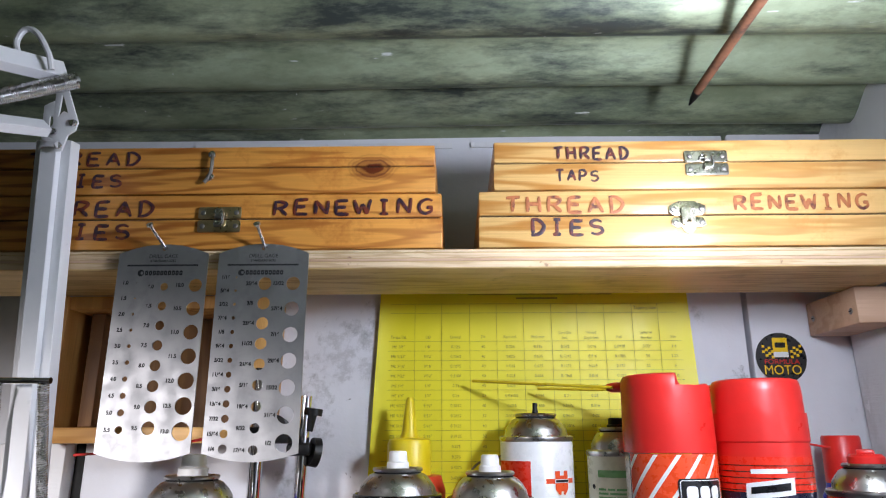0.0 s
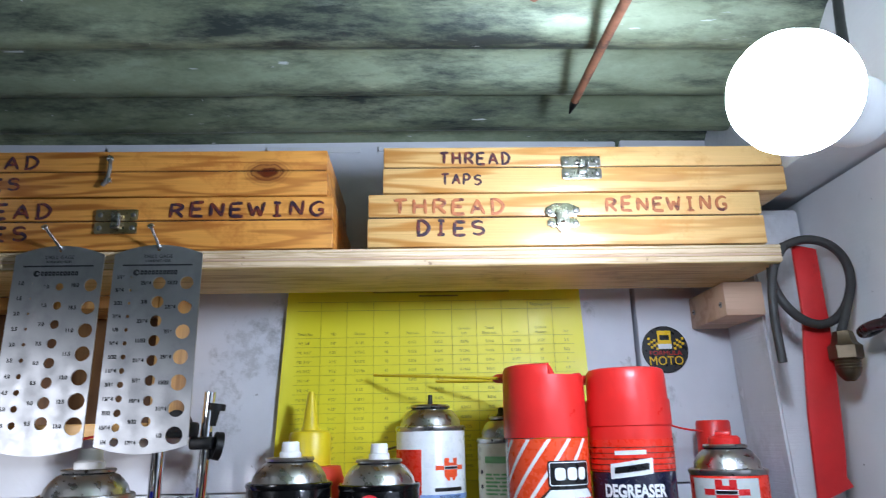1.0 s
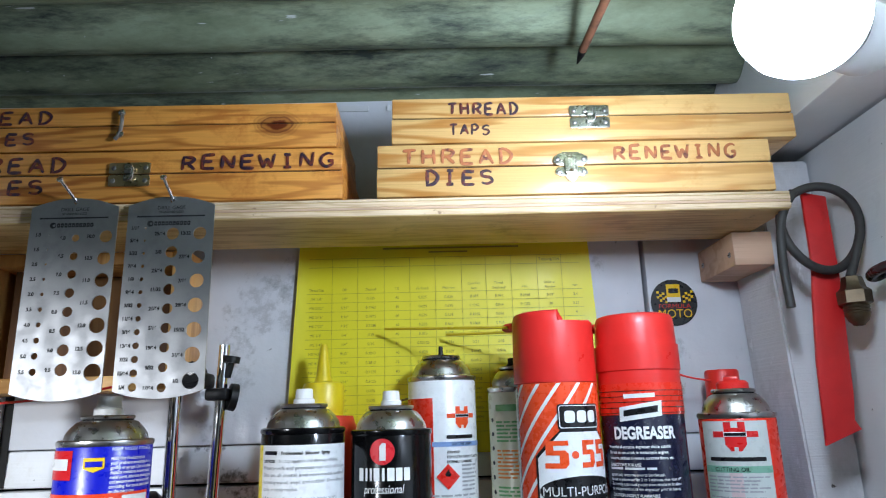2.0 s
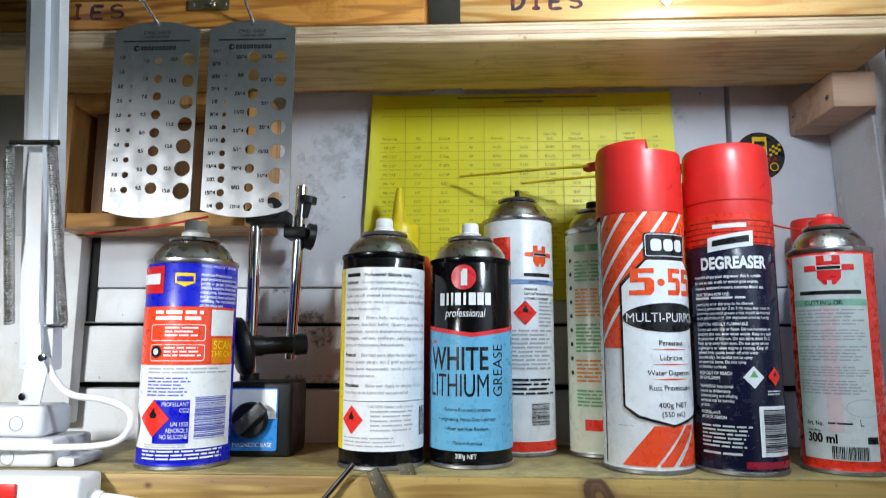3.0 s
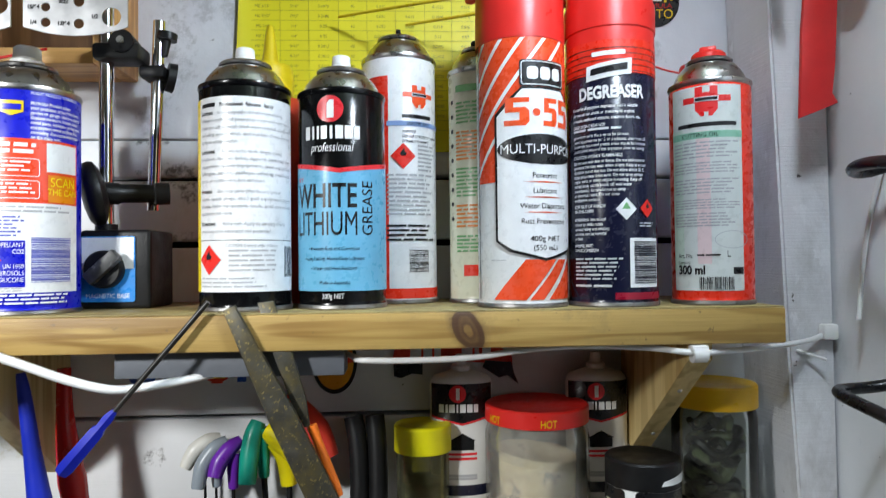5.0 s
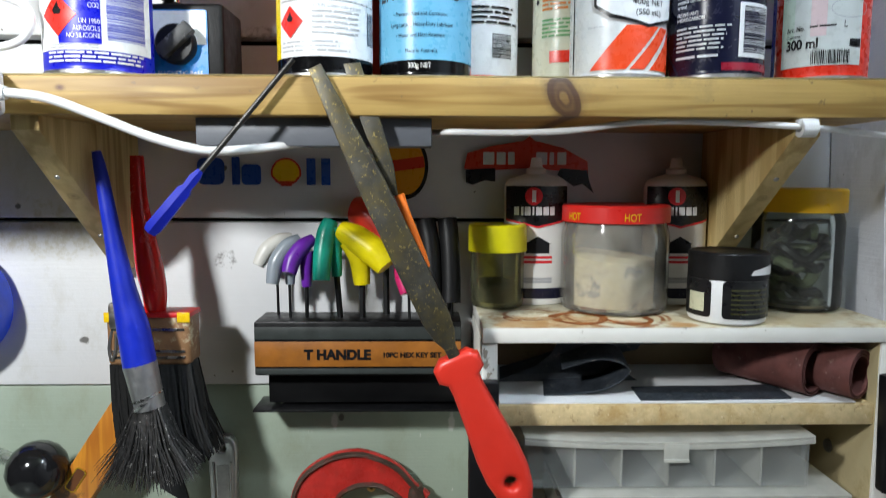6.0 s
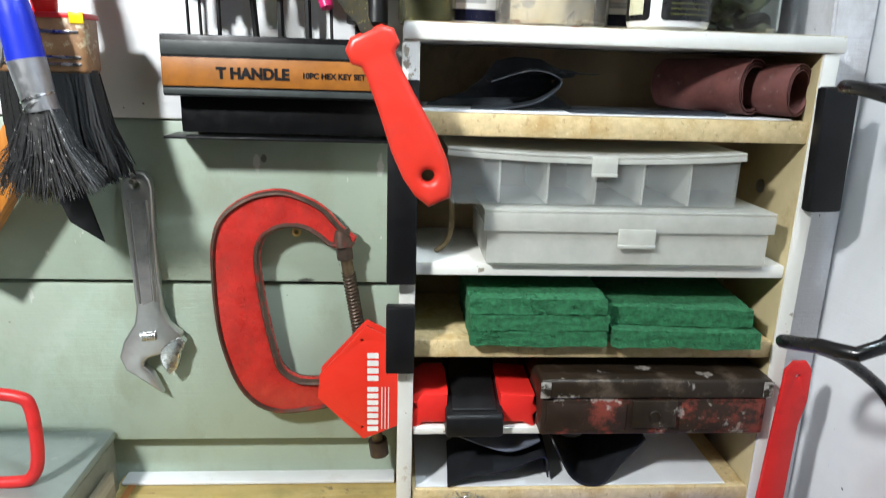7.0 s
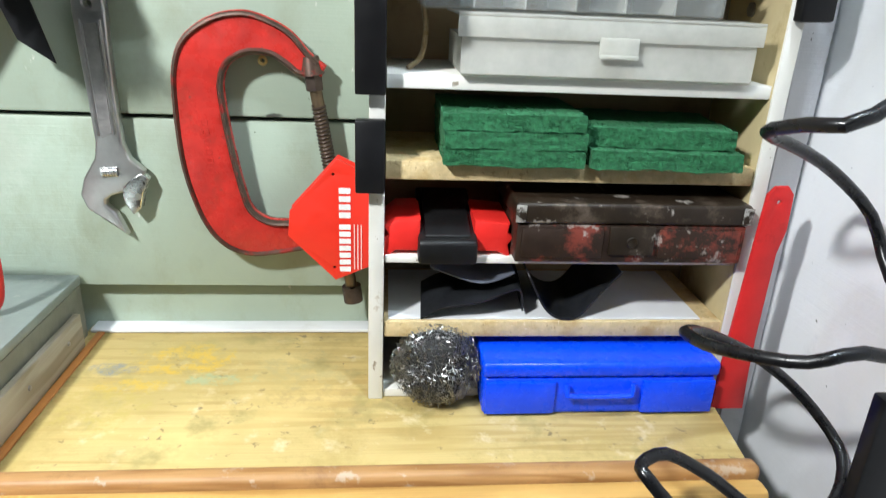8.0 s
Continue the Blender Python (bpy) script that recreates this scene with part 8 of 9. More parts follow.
GRIT = add_flecks(plain("dark_abrasive", (0.026, 0.032, 0.040), 0.5, var=0.4, scale=90, bump=0.4, bscale=700), (0.16, 0.15, 0.14), 120, 0.60, 0.67, 0.6)
GRIT_RED = add_flecks(plain("brown_abrasive", (0.115, 0.036, 0.030), 0.8, var=0.3, scale=60, bump=0.5, bscale=1200), (0.25, 0.16, 0.13), 160, 0.62, 0.68, 0.6)
sheets = thing("abrasive_sheets", (0.24, -0.07, 1.2798), "dark curled abrasive sheets", "abrasive paper")
curled([(0.190, -0.100, 1.2805), (0.215, -0.100, 1.2815), (0.240, -0.102, 1.2870), (0.255, -0.104, 1.3010), (0.235, -0.100, 1.3080), (0.205, -0.095, 1.2990)], 0.070, 0.0008, (0.15, 1, 0.02), GRIT, sheets, "sheet")
curled([(0.160, -0.060, 1.2810), (0.200, -0.050, 1.2900), (0.250, -0.045, 1.3050), (0.300, -0.045, 1.3070)], 0.035, 0.0008, (0.1, 1, 0), GRIT, sheets, "sheet")
scrap = [(0.158, 1.2797), (0.170, 1.2850), (0.190, 1.2905), (0.203, 1.3010), (0.214, 1.3150), (0.229, 1.3185), (0.250, 1.3170), (0.262, 1.3105), (0.281, 1.3080), (0.276, 1.3040), (0.258, 1.3010), (0.262, 1.2890), (0.275, 1.2797)]
bm = plate([scrap], 0.0012)
for v in bm.verts:
    v.co.y += -0.062 + 0.35 * (v.co.z - 1.28) + 0.004 * noise.noise(v.co * 60)
part("scrap", bm, GRIT, sheets, "dark ragged scrap")
curled([(0.262, -0.112, 1.2802), (0.300, -0.112, 1.2808), (0.340, -0.110, 1.2802), (0.378, -0.110, 1.2815)], 0.030, 0.0015, (0.05, 1, 0.03), GRIT, sheets, "sheet")
roll = thing("abrasive_roll", (0.41, -0.07, 1.2798), "loose roll of brown abrasive cloth", "abrasive paper")
spiral = [(0.0195 * (1 - 0.055 * a / math.pi) * math.cos(a), 0.0195 * (1 - 0.055 * a / math.pi) * math.sin(a)) for a in np.linspace(0, 5.2 * math.pi, 70).tolist()]
for k, (x, y, s, n) in enumerate(((0.428, -0.114, 0.98, 0.034), (0.398, -0.105, 1.05, 0.075))):
    bm = bmesh.new()
    m = pose(x, y, 1.2800 + 0.0200 * s, 0, 0, 34)
    a = [bm.verts.new(m @ Vector((p * s, 0, q * s))) for p, q in spiral]
    b = [bm.verts.new(m @ Vector((p * s * 0.96, n, q * s * 0.96))) for p, q in spiral]
    for j in range(len(a) - 1):
        bm.faces.new((a[j], a[j + 1], b[j + 1], b[j]))
    ob = part("coil", bm, GRIT_RED, roll)
    ob.modifiers.new("cloth", "SOLIDIFY").thickness = 0.0009


def open_box(x0, x1, y0, y1, z0, z1, w):
    """A tray with walls and floor of thickness w, open at the top."""
    bm = bmesh.new()
    rings = [[bm.verts.new((x, y, z)) for x, y in ((x0 + g, y0 + g), (x1 - g, y0 + g), (x1 - g, y1 - g), (x0 + g, y1 - g))] for g, z in ((0.002, z0), (0, z0 + 0.002), (0, z1), (w, z1), (w, z0 + w))]
    for a, b in zip(rings, rings[1:]):
        for k in range(4):
            bm.faces.new((a[k], a[(k + 1) % 4], b[(k + 1) % 4], b[k]))
    bm.faces.new(rings[0][::-1])
    bm.faces.new(rings[-1])
    bmesh.ops.recalc_face_normals(bm, faces=bm.faces[:])
    return bm


def organiser(x0, x1, y0, y1, z0, z1, label, cells, bow=0.0, m=MILKY):
    t = thing("plastic_case", ((x0 + x1) / 2, (y0 + y1) / 2, z0), label, "plastic case", "plastic cases")
    w, mid = 0.0016, z0 + (0.62 if not bow else 0.84) * (z1 - z0)
    tray = part("tray", open_box(x0, x1, y0, y1, z0, mid, w), m, t, "translucent milky tray")
    for k in range(1, cells):
        x = x0 + (x1 - x0) * k / cells
        part("divider", box(x - 0.0008, x + 0.0008, y0 + w, y1 - w, z0 + w, mid - 0.002, 0), MILKY, tray)
    bm = joined(box(x0 - 0.003, x1 + 0.003, y0 - 0.003, y1, z1 - 0.0022, z1, 0.0008), box(x0 - 0.003, x1 + 0.003, y0 - 0.003, y0 - 0.0014, mid + 0.0003, z1 - 0.0024, 0.0004))
    if bow:
        bmesh.ops.subdivide_edges(bm, edges=[e for e in bm.edges if abs(e.verts[0].co.x - e.verts[1].co.x) > 0.1], cuts=14)
        for v in bm.verts:
            u = (v.co.x - x0) / (x1 - x0) * 2 - 1
            v.co.z += bow * (u * u - 0.6)
    lid = part("lid", bm, MILKY, t, "translucent milky lid")
    c, lw = (x0 + x1) / 2 + 0.004, 0.0095 if bow else 0.0140
    part("latch", joined(box(c - lw, c + lw, y0 - 0.0046, y0 - 0.0032, mid - 0.011, mid + 0.003, 0.0005), box(c - lw, c + lw, y0 - 0.0060, y0 - 0.0044, mid - 0.011, mid - 0.0085, 0.0005)), MILKY, lid)
    return t


organiser(0.2035, 0.4160, -0.1250, -0.030, 1.1685, 1.2115, "shut translucent plastic case", 1)
organiser(0.1760, 0.3900, -0.1180, -0.030, 1.2125, 1.2530, "divided translucent plastic case with a bowed lid", 6, 0.004, MILKY_CLEAR)
single("leather_strip", tube([(0.168, -0.09, 1.1690), (0.178, -0.085, 1.178), (0.181, -0.08, 1.200), (0.176, -0.075, 1.230)], 0.0022, 8), paint("brown_strip", (0.22, 0.15, 0.07)), (0.17, -0.09, 1.169), "thin brown strip standing in the rack", "strip")
part("bolt_head", moved(lathe([(0.0058, 0), (0.0055, 0.0022), (0.003, 0.0036), (0, 0.0036)], 20), pose(0.4445, -0.055, 1.2200, 0, -90)), DULL_STEEL, rack)

PAD = add_flecks(plain("green_scouring_fibre", (0.022, 0.140, 0.056), 0.95, var=0.40, scale=260, bump=1.0, bscale=900), (0.008, 0.070, 0.028), 420, 0.58, 0.68, 0.7)


def pad(x0, x1, y0, y1, z0, z1, turn, seed):
    bm = box(-(x1 - x0) / 2, (x1 - x0) / 2, -(y1 - y0) / 2, (y1 - y0) / 2, z0, z1, 0.0)
    bmesh.ops.subdivide_edges(bm, edges=bm.edges[:], cuts=16, use_grid_fill=True)
    for v in bm.verts:
        v.co += 0.0012 * noise.noise_vector(v.co * 230 + Vector((seed * 3.1, 0, 0))) + 0.0012 * noise.noise_vector(v.co * 40 + Vector((seed, 0, 0)))
    m = pose((x0 + x1) / 2, (y0 + y1) / 2, 0, 0, 0, turn)
    t = single("scouring_pad", moved(bm, m), PAD, ((x0 + x1) / 2, (y0 + y1) / 2, z0), "thick green scouring pad in a stack", "scouring pad", "scouring pads")
    rnd, fz = random.Random(seed), bmesh.new()
    for _ in range(1100):
        top = rnd.random() < 0.35
        p = Vector((rnd.uniform(-1, 1) * (x1 - x0) / 2, rnd.uniform(-1, -0.3) * (y1 - y0) / 2 if top else -(y1 - y0) / 2, z1 if top else rnd.uniform(z0, z1)))
        e = p + Vector((rnd.gauss(0, 0.0026), -abs(rnd.gauss(0.0016, 0.0010)), rnd.gauss(0.0006, 0.0014)))
        s = Vector((0.00022, 0, 0.00022))
        fz.faces.new([fz.verts.new(m @ q) for q in (p - s, p + s, e)])
    tagged(part("fuzz", fz, PAD, t), kind="stuff")
    return t


for k, (a, b, z) in enumerate(((0.1945, 0.2985, 1.1052), (0.1940, 0.2990, 1.1182), (0.1935, 0.2975, 1.1312))):
    pad(a, b, -0.128, -0.035, z, z + 0.0122, (0, 0.8, -0.6)[k], k)
for k, (a, b, z) in enumerate(((0.3060, 0.4200, 1.1052), (0.3070, 0.4180, 1.1200))):
    pad(a, b, -0.132 + 0.010 * k, -0.035, z, z + 0.0140, (-3, -6)[k], k + 7)

TIN_BROWN = add_flecks(plain("old_brown_tin", (0.022, 0.014, 0.008), 0.45, 0.2, var=0.4, scale=25, bump=0.4, bscale=90, stain=(0.10, 0.075, 0.055), stain_scale=30, stain_at=(0.54, 0.66)), (0.44, 0.40, 0.36), 42, 0.615, 0.66)
TIN_RED = add_flecks(plain("flaking_red_tin", (0.030, 0.016, 0.010), 0.5, 0.2, var=0.35, scale=40, bump=0.4, bscale=90, stain=(0.22, 0.045, 0.03), stain_scale=34, stain_at=(0.50, 0.60)), (0.42, 0.38, 0.34), 40, 0.575, 0.63)
tin = thing("tin_box", (0.344, -0.08, 1.0305), "battered brown tin box with flaking red paint", "tin box")
part("body", box(0.2520, 0.4340, -0.131, -0.030, 1.0305, 1.0620, 0.002, 2), TIN_RED, tin)
part("lid", box(0.2500, 0.4360, -0.133, -0.028, 1.0625, 1.0790, 0.003, 3), TIN_BROWN, tin)
catch = part("catch", box(0.3240, 0.3600, -0.1345, -0.1313, 1.0380, 1.0618, 0.0012), TIN_BROWN, tin)
part("catch_slot", moved(lathe([(0.0046, 0), (0.0040, 0.0012), (0.0026, 0.0010), (0, 0.0002)], 18), pose(0.3420, -0.1346, 1.0490, 90)), TIN_BROWN, catch)
for x in (0.2515, 0.4295):
    part("worn_corner", box(x - 0.0015, x + 0.0065, -0.1338, -0.1329, 1.0640, 1.0775, 0.0003), plain("bare_worn_tin", (0.42, 0.40, 0.37), 0.5, 0.4, var=0.4, scale=90, stain=(0.03, 0.02, 0.012), stain_scale=110, stain_at=(0.48, 0.56)), tin, "bare metal at the worn corner")
for x0, x1 in ((0.2560, 0.3200), (0.3640, 0.4300)):
    part("pressed_panel", box(x0, x1, -0.1322, -0.1312, 1.0350, 1.0590, 0.0009), TIN_RED, tin)

clampy = thing("angle_clamp", (0.20, -0.08, 1.0305), "red angle clamp with a black body", "clamp tool")
slab = box(0.1780, 0.2240, -0.128, -0.040, 1.0260, 1.0640, 0.003, 2)
for v in slab.verts:
    if v.co.z > 1.04:
        v.co.z -= 0.019 * max(0.0, (-0.055 - v.co.y) / 0.073)
part("body", slab, BLACK, clampy)
rib = box(0.1830, 0.2190, -0.122, -0.050, 1.0620, 1.0660, 0.001, 2)
for v in rib.verts:
    v.co.z -= 0.019 * max(0.0, (-0.055 - v.co.y) / 0.073)
part("top_ridge", rib, BLACK, clampy)
part("wing", shift(plate([[(0.1535, 1.0300), (0.1600, 1.0350), (0.1775, 1.0350), (0.1775, 1.0560), (0.1620, 1.0555), (0.1555, 1.0500), (0.1580, 1.0460), (0.1545, 1.0420)]], 0.060, 0.0025), y=-0.085), RED_PLASTIC, clampy)
part("wing", shift(plate([[(0.2245, 1.0350), (0.2420, 1.0350), (0.2490, 1.0310), (0.2470, 1.0390), (0.2505, 1.0440), (0.2465, 1.0480), (0.2475, 1.0540), (0.2245, 1.0560)]], 0.060, 0.0025), y=-0.085), RED_PLASTIC, clampy)

CLOTH = plain("black_leather", (0.008, 0.009, 0.011), 0.5, var=0.3, scale=40, bump=0.4, bscale=60)
single("paper_liner", box(0.156, 0.420, -0.114, -0.012, 0.9725, 0.9733, 0), PAPER_LINING, (0.3, -0.06, 0.9725), "white paper lining in the rack", "paper")
rags = thing("leather_scraps", (0.25, -0.08, 0.9735), "dark folded leather and cloth scraps", "leather")
curled([(0.182, -0.116, 0.9745), (0.200, -0.118, 0.9850), (0.230, -0.117, 0.9900), (0.262, -0.112, 0.9990), (0.268, -0.110, 0.9780)], 0.060, 0.0015, (0.05, 1, 0.10), CLOTH, rags, "scrap")
curled([(0.270, -0.112, 1.0120), (0.288, -0.114, 0.9800), (0.310, -0.116, 0.9750), (0.330, -0.112, 0.9950), (0.348, -0.108, 1.0130)], 0.070, 0.0015, (0.0, 1, 0.04), CLOTH, rags, "scrap")
curled([(0.190, -0.105, 1.0150), (0.230, -0.112, 1.0050), (0.258, -0.110, 1.0130)], 0.060, 0.0012, (0.0, 1, 0.02), plain("blue_grey_cloth", (0.10, 0.11, 0.14), 0.7, var=0.2), rags, "scrap")

# ---- steel wool: loops of bright swarf ----
rnd = random.Random(5)
wool = bmesh.new()
c0 = Vector((0.1960, -0.122, 0.9350))
for _ in range(5200):
    d = Vector((rnd.gauss(0, 1), rnd.gauss(0, 1), rnd.gauss(0, 1))).normalized()
    k = rnd.uniform(0.72, 1.0)
    p = c0 + Vector((d.x * 0.0370 * k, d.y * 0.030 * k, d.z * 0.0350 * k))
    s = d.orthogonal().normalized()
    s = (s + d.cross(s) * rnd.uniform(-3, 3)).normalized() * rnd.uniform(0.0014, 0.0034)
    pts = [p - s, p + d * rnd.uniform(0.0005, 0.0025), p + s]
    w = rnd.uniform(0.00014, 0.00030)
    rings = [[wool.verts.new(q + w * (math.cos(t) * d + math.sin(t) * d.cross(s).normalized())) for t in (0.5, 2.6, 4.7)] for q in pts]
    for u, v in zip(rings, rings[1:]):
        for j in range(3):
            wool.faces.new((u[j], u[(j + 1) % 3], v[(j + 1) % 3], v[j]))
bmesh.ops.recalc_face_normals(wool, faces=wool.faces[:])
ball = thing("steel_wool", (0.1960, -0.122, 0.9005), "ball of bright steel wool by the blue case", "steel wool")
tagged(part("fibre_tangle", wool, plain("bright_wire", (0.34, 0.34, 0.34), 0.3, 1.0, var=0.4, bump=0), ball), kind="stuff")
part("core", shift(lathe([(0, -0.031), (0.020, -0.025), (0.028, 0), (0.020, 0.025), (0, 0.031)], 20), *c0), plain("dark_wire_core", (0.03, 0.03, 0.03), 0.8), ball)

CASE_BLUE = plain("bright_blue_plastic", (0.002, 0.065, 0.86), 0.28, var=0.06, bump=0.05)
case = thing("blue_case", (0.33, -0.09, 0.9003), "bright blue plastic case with a recessed handle", "plastic case")
part("base", box(0.2330, 0.4280, -0.145, -0.025, 0.9005, 0.9352, 0.004, 3), CASE_BLUE, case)
part("lid", box(0.2315, 0.4295, -0.1465, -0.024, 0.9358, 0.9490, 0.0035, 3), CASE_BLUE, case)
for x0, x1 in ((0.2345, 0.2920), (0.3650, 0.4265)):
    part("front_panel", box(x0, x1, -0.1480, -0.1452, 0.9030, 0.9330, 0.001), CASE_BLUE, case)
part("handle", tube([(0.3000, -0.1490, 0.9310), (0.3010, -0.1510, 0.9240), (0.3060, -0.1515, 0.9215), (0.3500, -0.1515, 0.9215), (0.3550, -0.1510, 0.9240), (0.3560, -0.1490, 0.9310)], 0.0022, 8, 4), CASE_BLUE, case)

# ---- magnet strips on the rack's front edges ----
STRIP = plain("black_magnet_strip", (0.008, 0.008, 0.009), 0.4, var=0.2, scale=30, bump=0.1, spec=0.3)
for z0, z1 in ((1.1545, 1.3000), (1.0835, 1.1370)):
    single("magnet_strip", box(0.1305, 0.1520, -0.1320, -0.1212, z0, z1, 0.0015), STRIP, (0.141, -0.126, z0), "black magnet strip on the rack edge", "magnet strip", "magnet strips")
single("magnet_strip", moved(box(-0.0125, 0.0125, -0.006, 0.005, -0.0450, 0.0450, 0.002), pose(0.4500, -0.1265, 1.2590, 0, -2)), STRIP, (0.450, -0.126, 1.215), "black magnet strip on the rack edge", "magnet strip", "magnet strips")

# ---- tools on the green boards ----
CLAMP_RED = add_flecks(plain("clamp_red", (0.44, 0.026, 0.020), 0.27, var=0.25, scale=35, bump=0.4, bscale=120, stain=(0.30, 0.03, 0.02), stain_scale=30, stain_at=(0.54, 0.70)), (0.09, 0.06, 0.05), 70, 0.66, 0.70)
RIM_IRON = plain("worn_dark_rim", (0.095, 0.060, 0.045), 0.42, 0.5, var=0.35, scale=60, bump=0.3, stain=(0.30, 0.03, 0.025), stain_scale=45, stain_at=(0.55, 0.65))
DARK_IRON = plain("dark_oiled_iron", (0.07, 0.05, 0.04), 0.45, 0.6, var=0.35, scale=60, bump=0.4)
outer = smooth_line([(0.0985, 0, 1.1600), (0.0870, 0, 1.1690), (0.0740, 0, 1.1840), (0.0580, 0, 1.1935), (0.0360, 0, 1.1995), (0.0110, 0, 1.1945), (-0.0110, 0, 1.1790), (-0.0210, 0, 1.1575), (-0.0235, 0, 1.1260), (-0.0220, 0, 1.0800), (-0.0155, 0, 1.0450), (-0.0045, 0, 1.0160), (0.0110, 0, 0.9985), (0.0310, 0, 0.9915), (0.0520, 0, 0.9930), (0.0800, 0, 0.9980), (0.1120, 0, 1.0030)], 5)
inner = smooth_line([(0.1120, 0, 1.0190), (0.0900, 0, 1.0215), (0.0670, 0, 1.0210), (0.0470, 0, 1.0225), (0.0320, 0, 1.0340), (0.0255, 0, 1.0560), (0.0190, 0, 1.0910), (0.0145, 0, 1.1270), (0.0145, 0, 1.1470), (0.0215, 0, 1.1620), (0.0380, 0, 1.1705), (0.0560, 0, 1.1700), (0.0700, 0, 1.1620), (0.0800, 0, 1.1545), (0.0960, 0, 1.1545)], 5)
gclamp = thing("g_clamp", (0.03, -0.018, 0.993), "heavy red G clamp hung on a nail", "clamp")
part("web", shift(plate([[(p.x, p.z) for p in outer] + [(p.x, p.z) for p in inner]], 0.0095, 0.0032, 3), y=-0.0160), CLAMP_RED, gclamp)
for some, deep, r in ((outer, 2.9, 0.0028), (inner, 3.0, 0.0030)):
    bm = tube([(p.x, 0, p.z) for p in some[2:-3]], r, 10, smooth=False)
    for v in bm.verts:
        v.co.y = -0.0160 + deep * v.co.y
    part("rim", bm, RIM_IRON, gclamp, "worn dark edge rib")
part("nut", tube([(0.0905, -0.016, 1.1530), (0.0918, -0.016, 1.1400)], 0.0078, 6, smooth=False), DARK_IRON, gclamp)
boss = part("boss", tube([(0.0885, -0.016, 1.1680), (0.0905, -0.016, 1.1530)], [0.0070, 0.0105], 20, smooth=False), RIM_IRON, gclamp)
part("screw", tube([(0.0895, -0.016, 1.1600), (0.1240, -0.016, 0.9420)], 0.0054, 16, smooth=False), plain("brown_oiled_steel", (0.16, 0.115, 0.070), 0.4, 0.7, var=0.3, scale=60, bump=0.2), gclamp, "oily brown steel screw")
part("thread", spring((0.0945, -0.016, 1.1280), (0.1150, -0.016, 1.0000), 0.0056, 40), DARK_IRON, gclamp, "dark screw thread")
part("swivel_foot", tube([(0.1215, -0.016, 0.9580), (0.1235, -0.016, 0.9420)], 0.0090, 18, smooth=False), DARK_IRON, gclamp)
cast = joined(*[plate([round_rect(-0.0032, 0.0032, 0.0085 * k, 0.0085 * k + 0.0058, 0.0012), round_rect(-0.0018, 0.0018, 0.0085 * k + 0.0014, 0.0085 * k + 0.0044, 0.0006)], 0.0012) for k in range(6)])
part("cast_mark", moved(cast, pose(0.0018, -0.0206, 1.0660, 0, -4)), CLAMP_RED, gclamp, "raised casting mark")
single("nail", moved(lathe([(0.0042, 0), (0.0042, 0.0012), (0.0020, 0.0016), (0.0016, -0.02)][::-1], 14), pose(0.0480, -0.0065, 1.1620, 90)), plain("brass_screw", (0.80, 0.62, 0.28), 0.45, 0.8), (0.048, -0.006, 1.162), "brass screw head in the green board", "screw")

wrench = thing("adjustable_wrench", (-0.09, -0.010, 1.01), "satin chrome adjustable wrench hung on a nail", "wrench")
SATIN = plain("satin_chrome", (0.60, 0.59, 0.59), 0.37, 1.0, var=0.10, scale=50, bump=0.15)
handle = [(-0.0845, 1.2125), (-0.0920, 1.2105), (-0.0965, 1.2050), (-0.0970, 1.1960), (-0.0958, 1.1660), (-0.0942, 1.1280), (-0.0932, 1.0900), (-0.0960, 1.0750), (-0.1075, 1.0570), (-0.1120, 1.0430), (-0.1080, 1.0310), (-0.0935, 1.0205), (-0.0835, 1.0125), (-0.0885, 1.0255), (-0.0965, 1.0330), (-0.0950, 1.0400), (-0.0890, 1.0445), (-0.0780, 1.0480), (-0.0700, 1.0520), (-0.0610, 1.0600), (-0.0600, 1.0650), (-0.0705, 1.0750), (-0.0752, 1.0890), (-0.0760, 1.1250), (-0.0762, 1.1660), (-0.0752, 1.1980), (-0.0762, 1.2070), (-0.0795, 1.2115)]
body = part("body", shift(plate([handle, circle(-0.0862, 1.2030, 0.0054, 20)], 0.0100, 0.0022, 3), y=-0.0095), SATIN, wrench)
part("recess", shift(plate([[(-0.0912, 1.1870), (-0.0802, 1.1880), (-0.0800, 1.0980), (-0.0890, 1.0940)]], 0.0006), y=-0.0147), plain("worn_recess_steel", (0.42, 0.40, 0.40), 0.45, 1.0, var=0.25, scale=60), body)
for line in ([(-0.0940, -0.0150, 1.1900), (-0.0930, -0.0150, 1.1500), (-0.0915, -0.0150, 1.0960)], [(-0.0782, -0.0150, 1.1900), (-0.0780, -0.0150, 1.1500), (-0.0778, -0.0150, 1.0980)]):
    part("edge_rib", tube(line, 0.0014, 8), SATIN, body)
part("moving_jaw", shift(plate([[(-0.0760, 1.0500), (-0.0770, 1.0420), (-0.0758, 1.0360), (-0.0705, 1.0280), (-0.0650, 1.0330), (-0.0620, 1.0460), (-0.0570, 1.0575), (-0.0605, 1.0620), (-0.0690, 1.0570)]], 0.0105, 0.0018, 2), y=-0.0095), STEEL, wrench)
knurl = joined(tube([(-0.0930, -0.0140, 1.0640), (-0.0795, -0.0140, 1.0650)], 0.0042, 16, smooth=False))
part("thumb_wheel", joined(knurl, spring((-0.0930, -0.0140, 1.0640), (-0.0795, -0.0140, 1.0650), 0.0042, 6)), STEEL, wrench, "knurled thumb wheel")
part("nail", tube([(-0.0862, -0.003, 1.2060), (-0.0862, -0.022, 1.2072)], 0.0022, 8, smooth=False), DULL_STEEL, wrench)

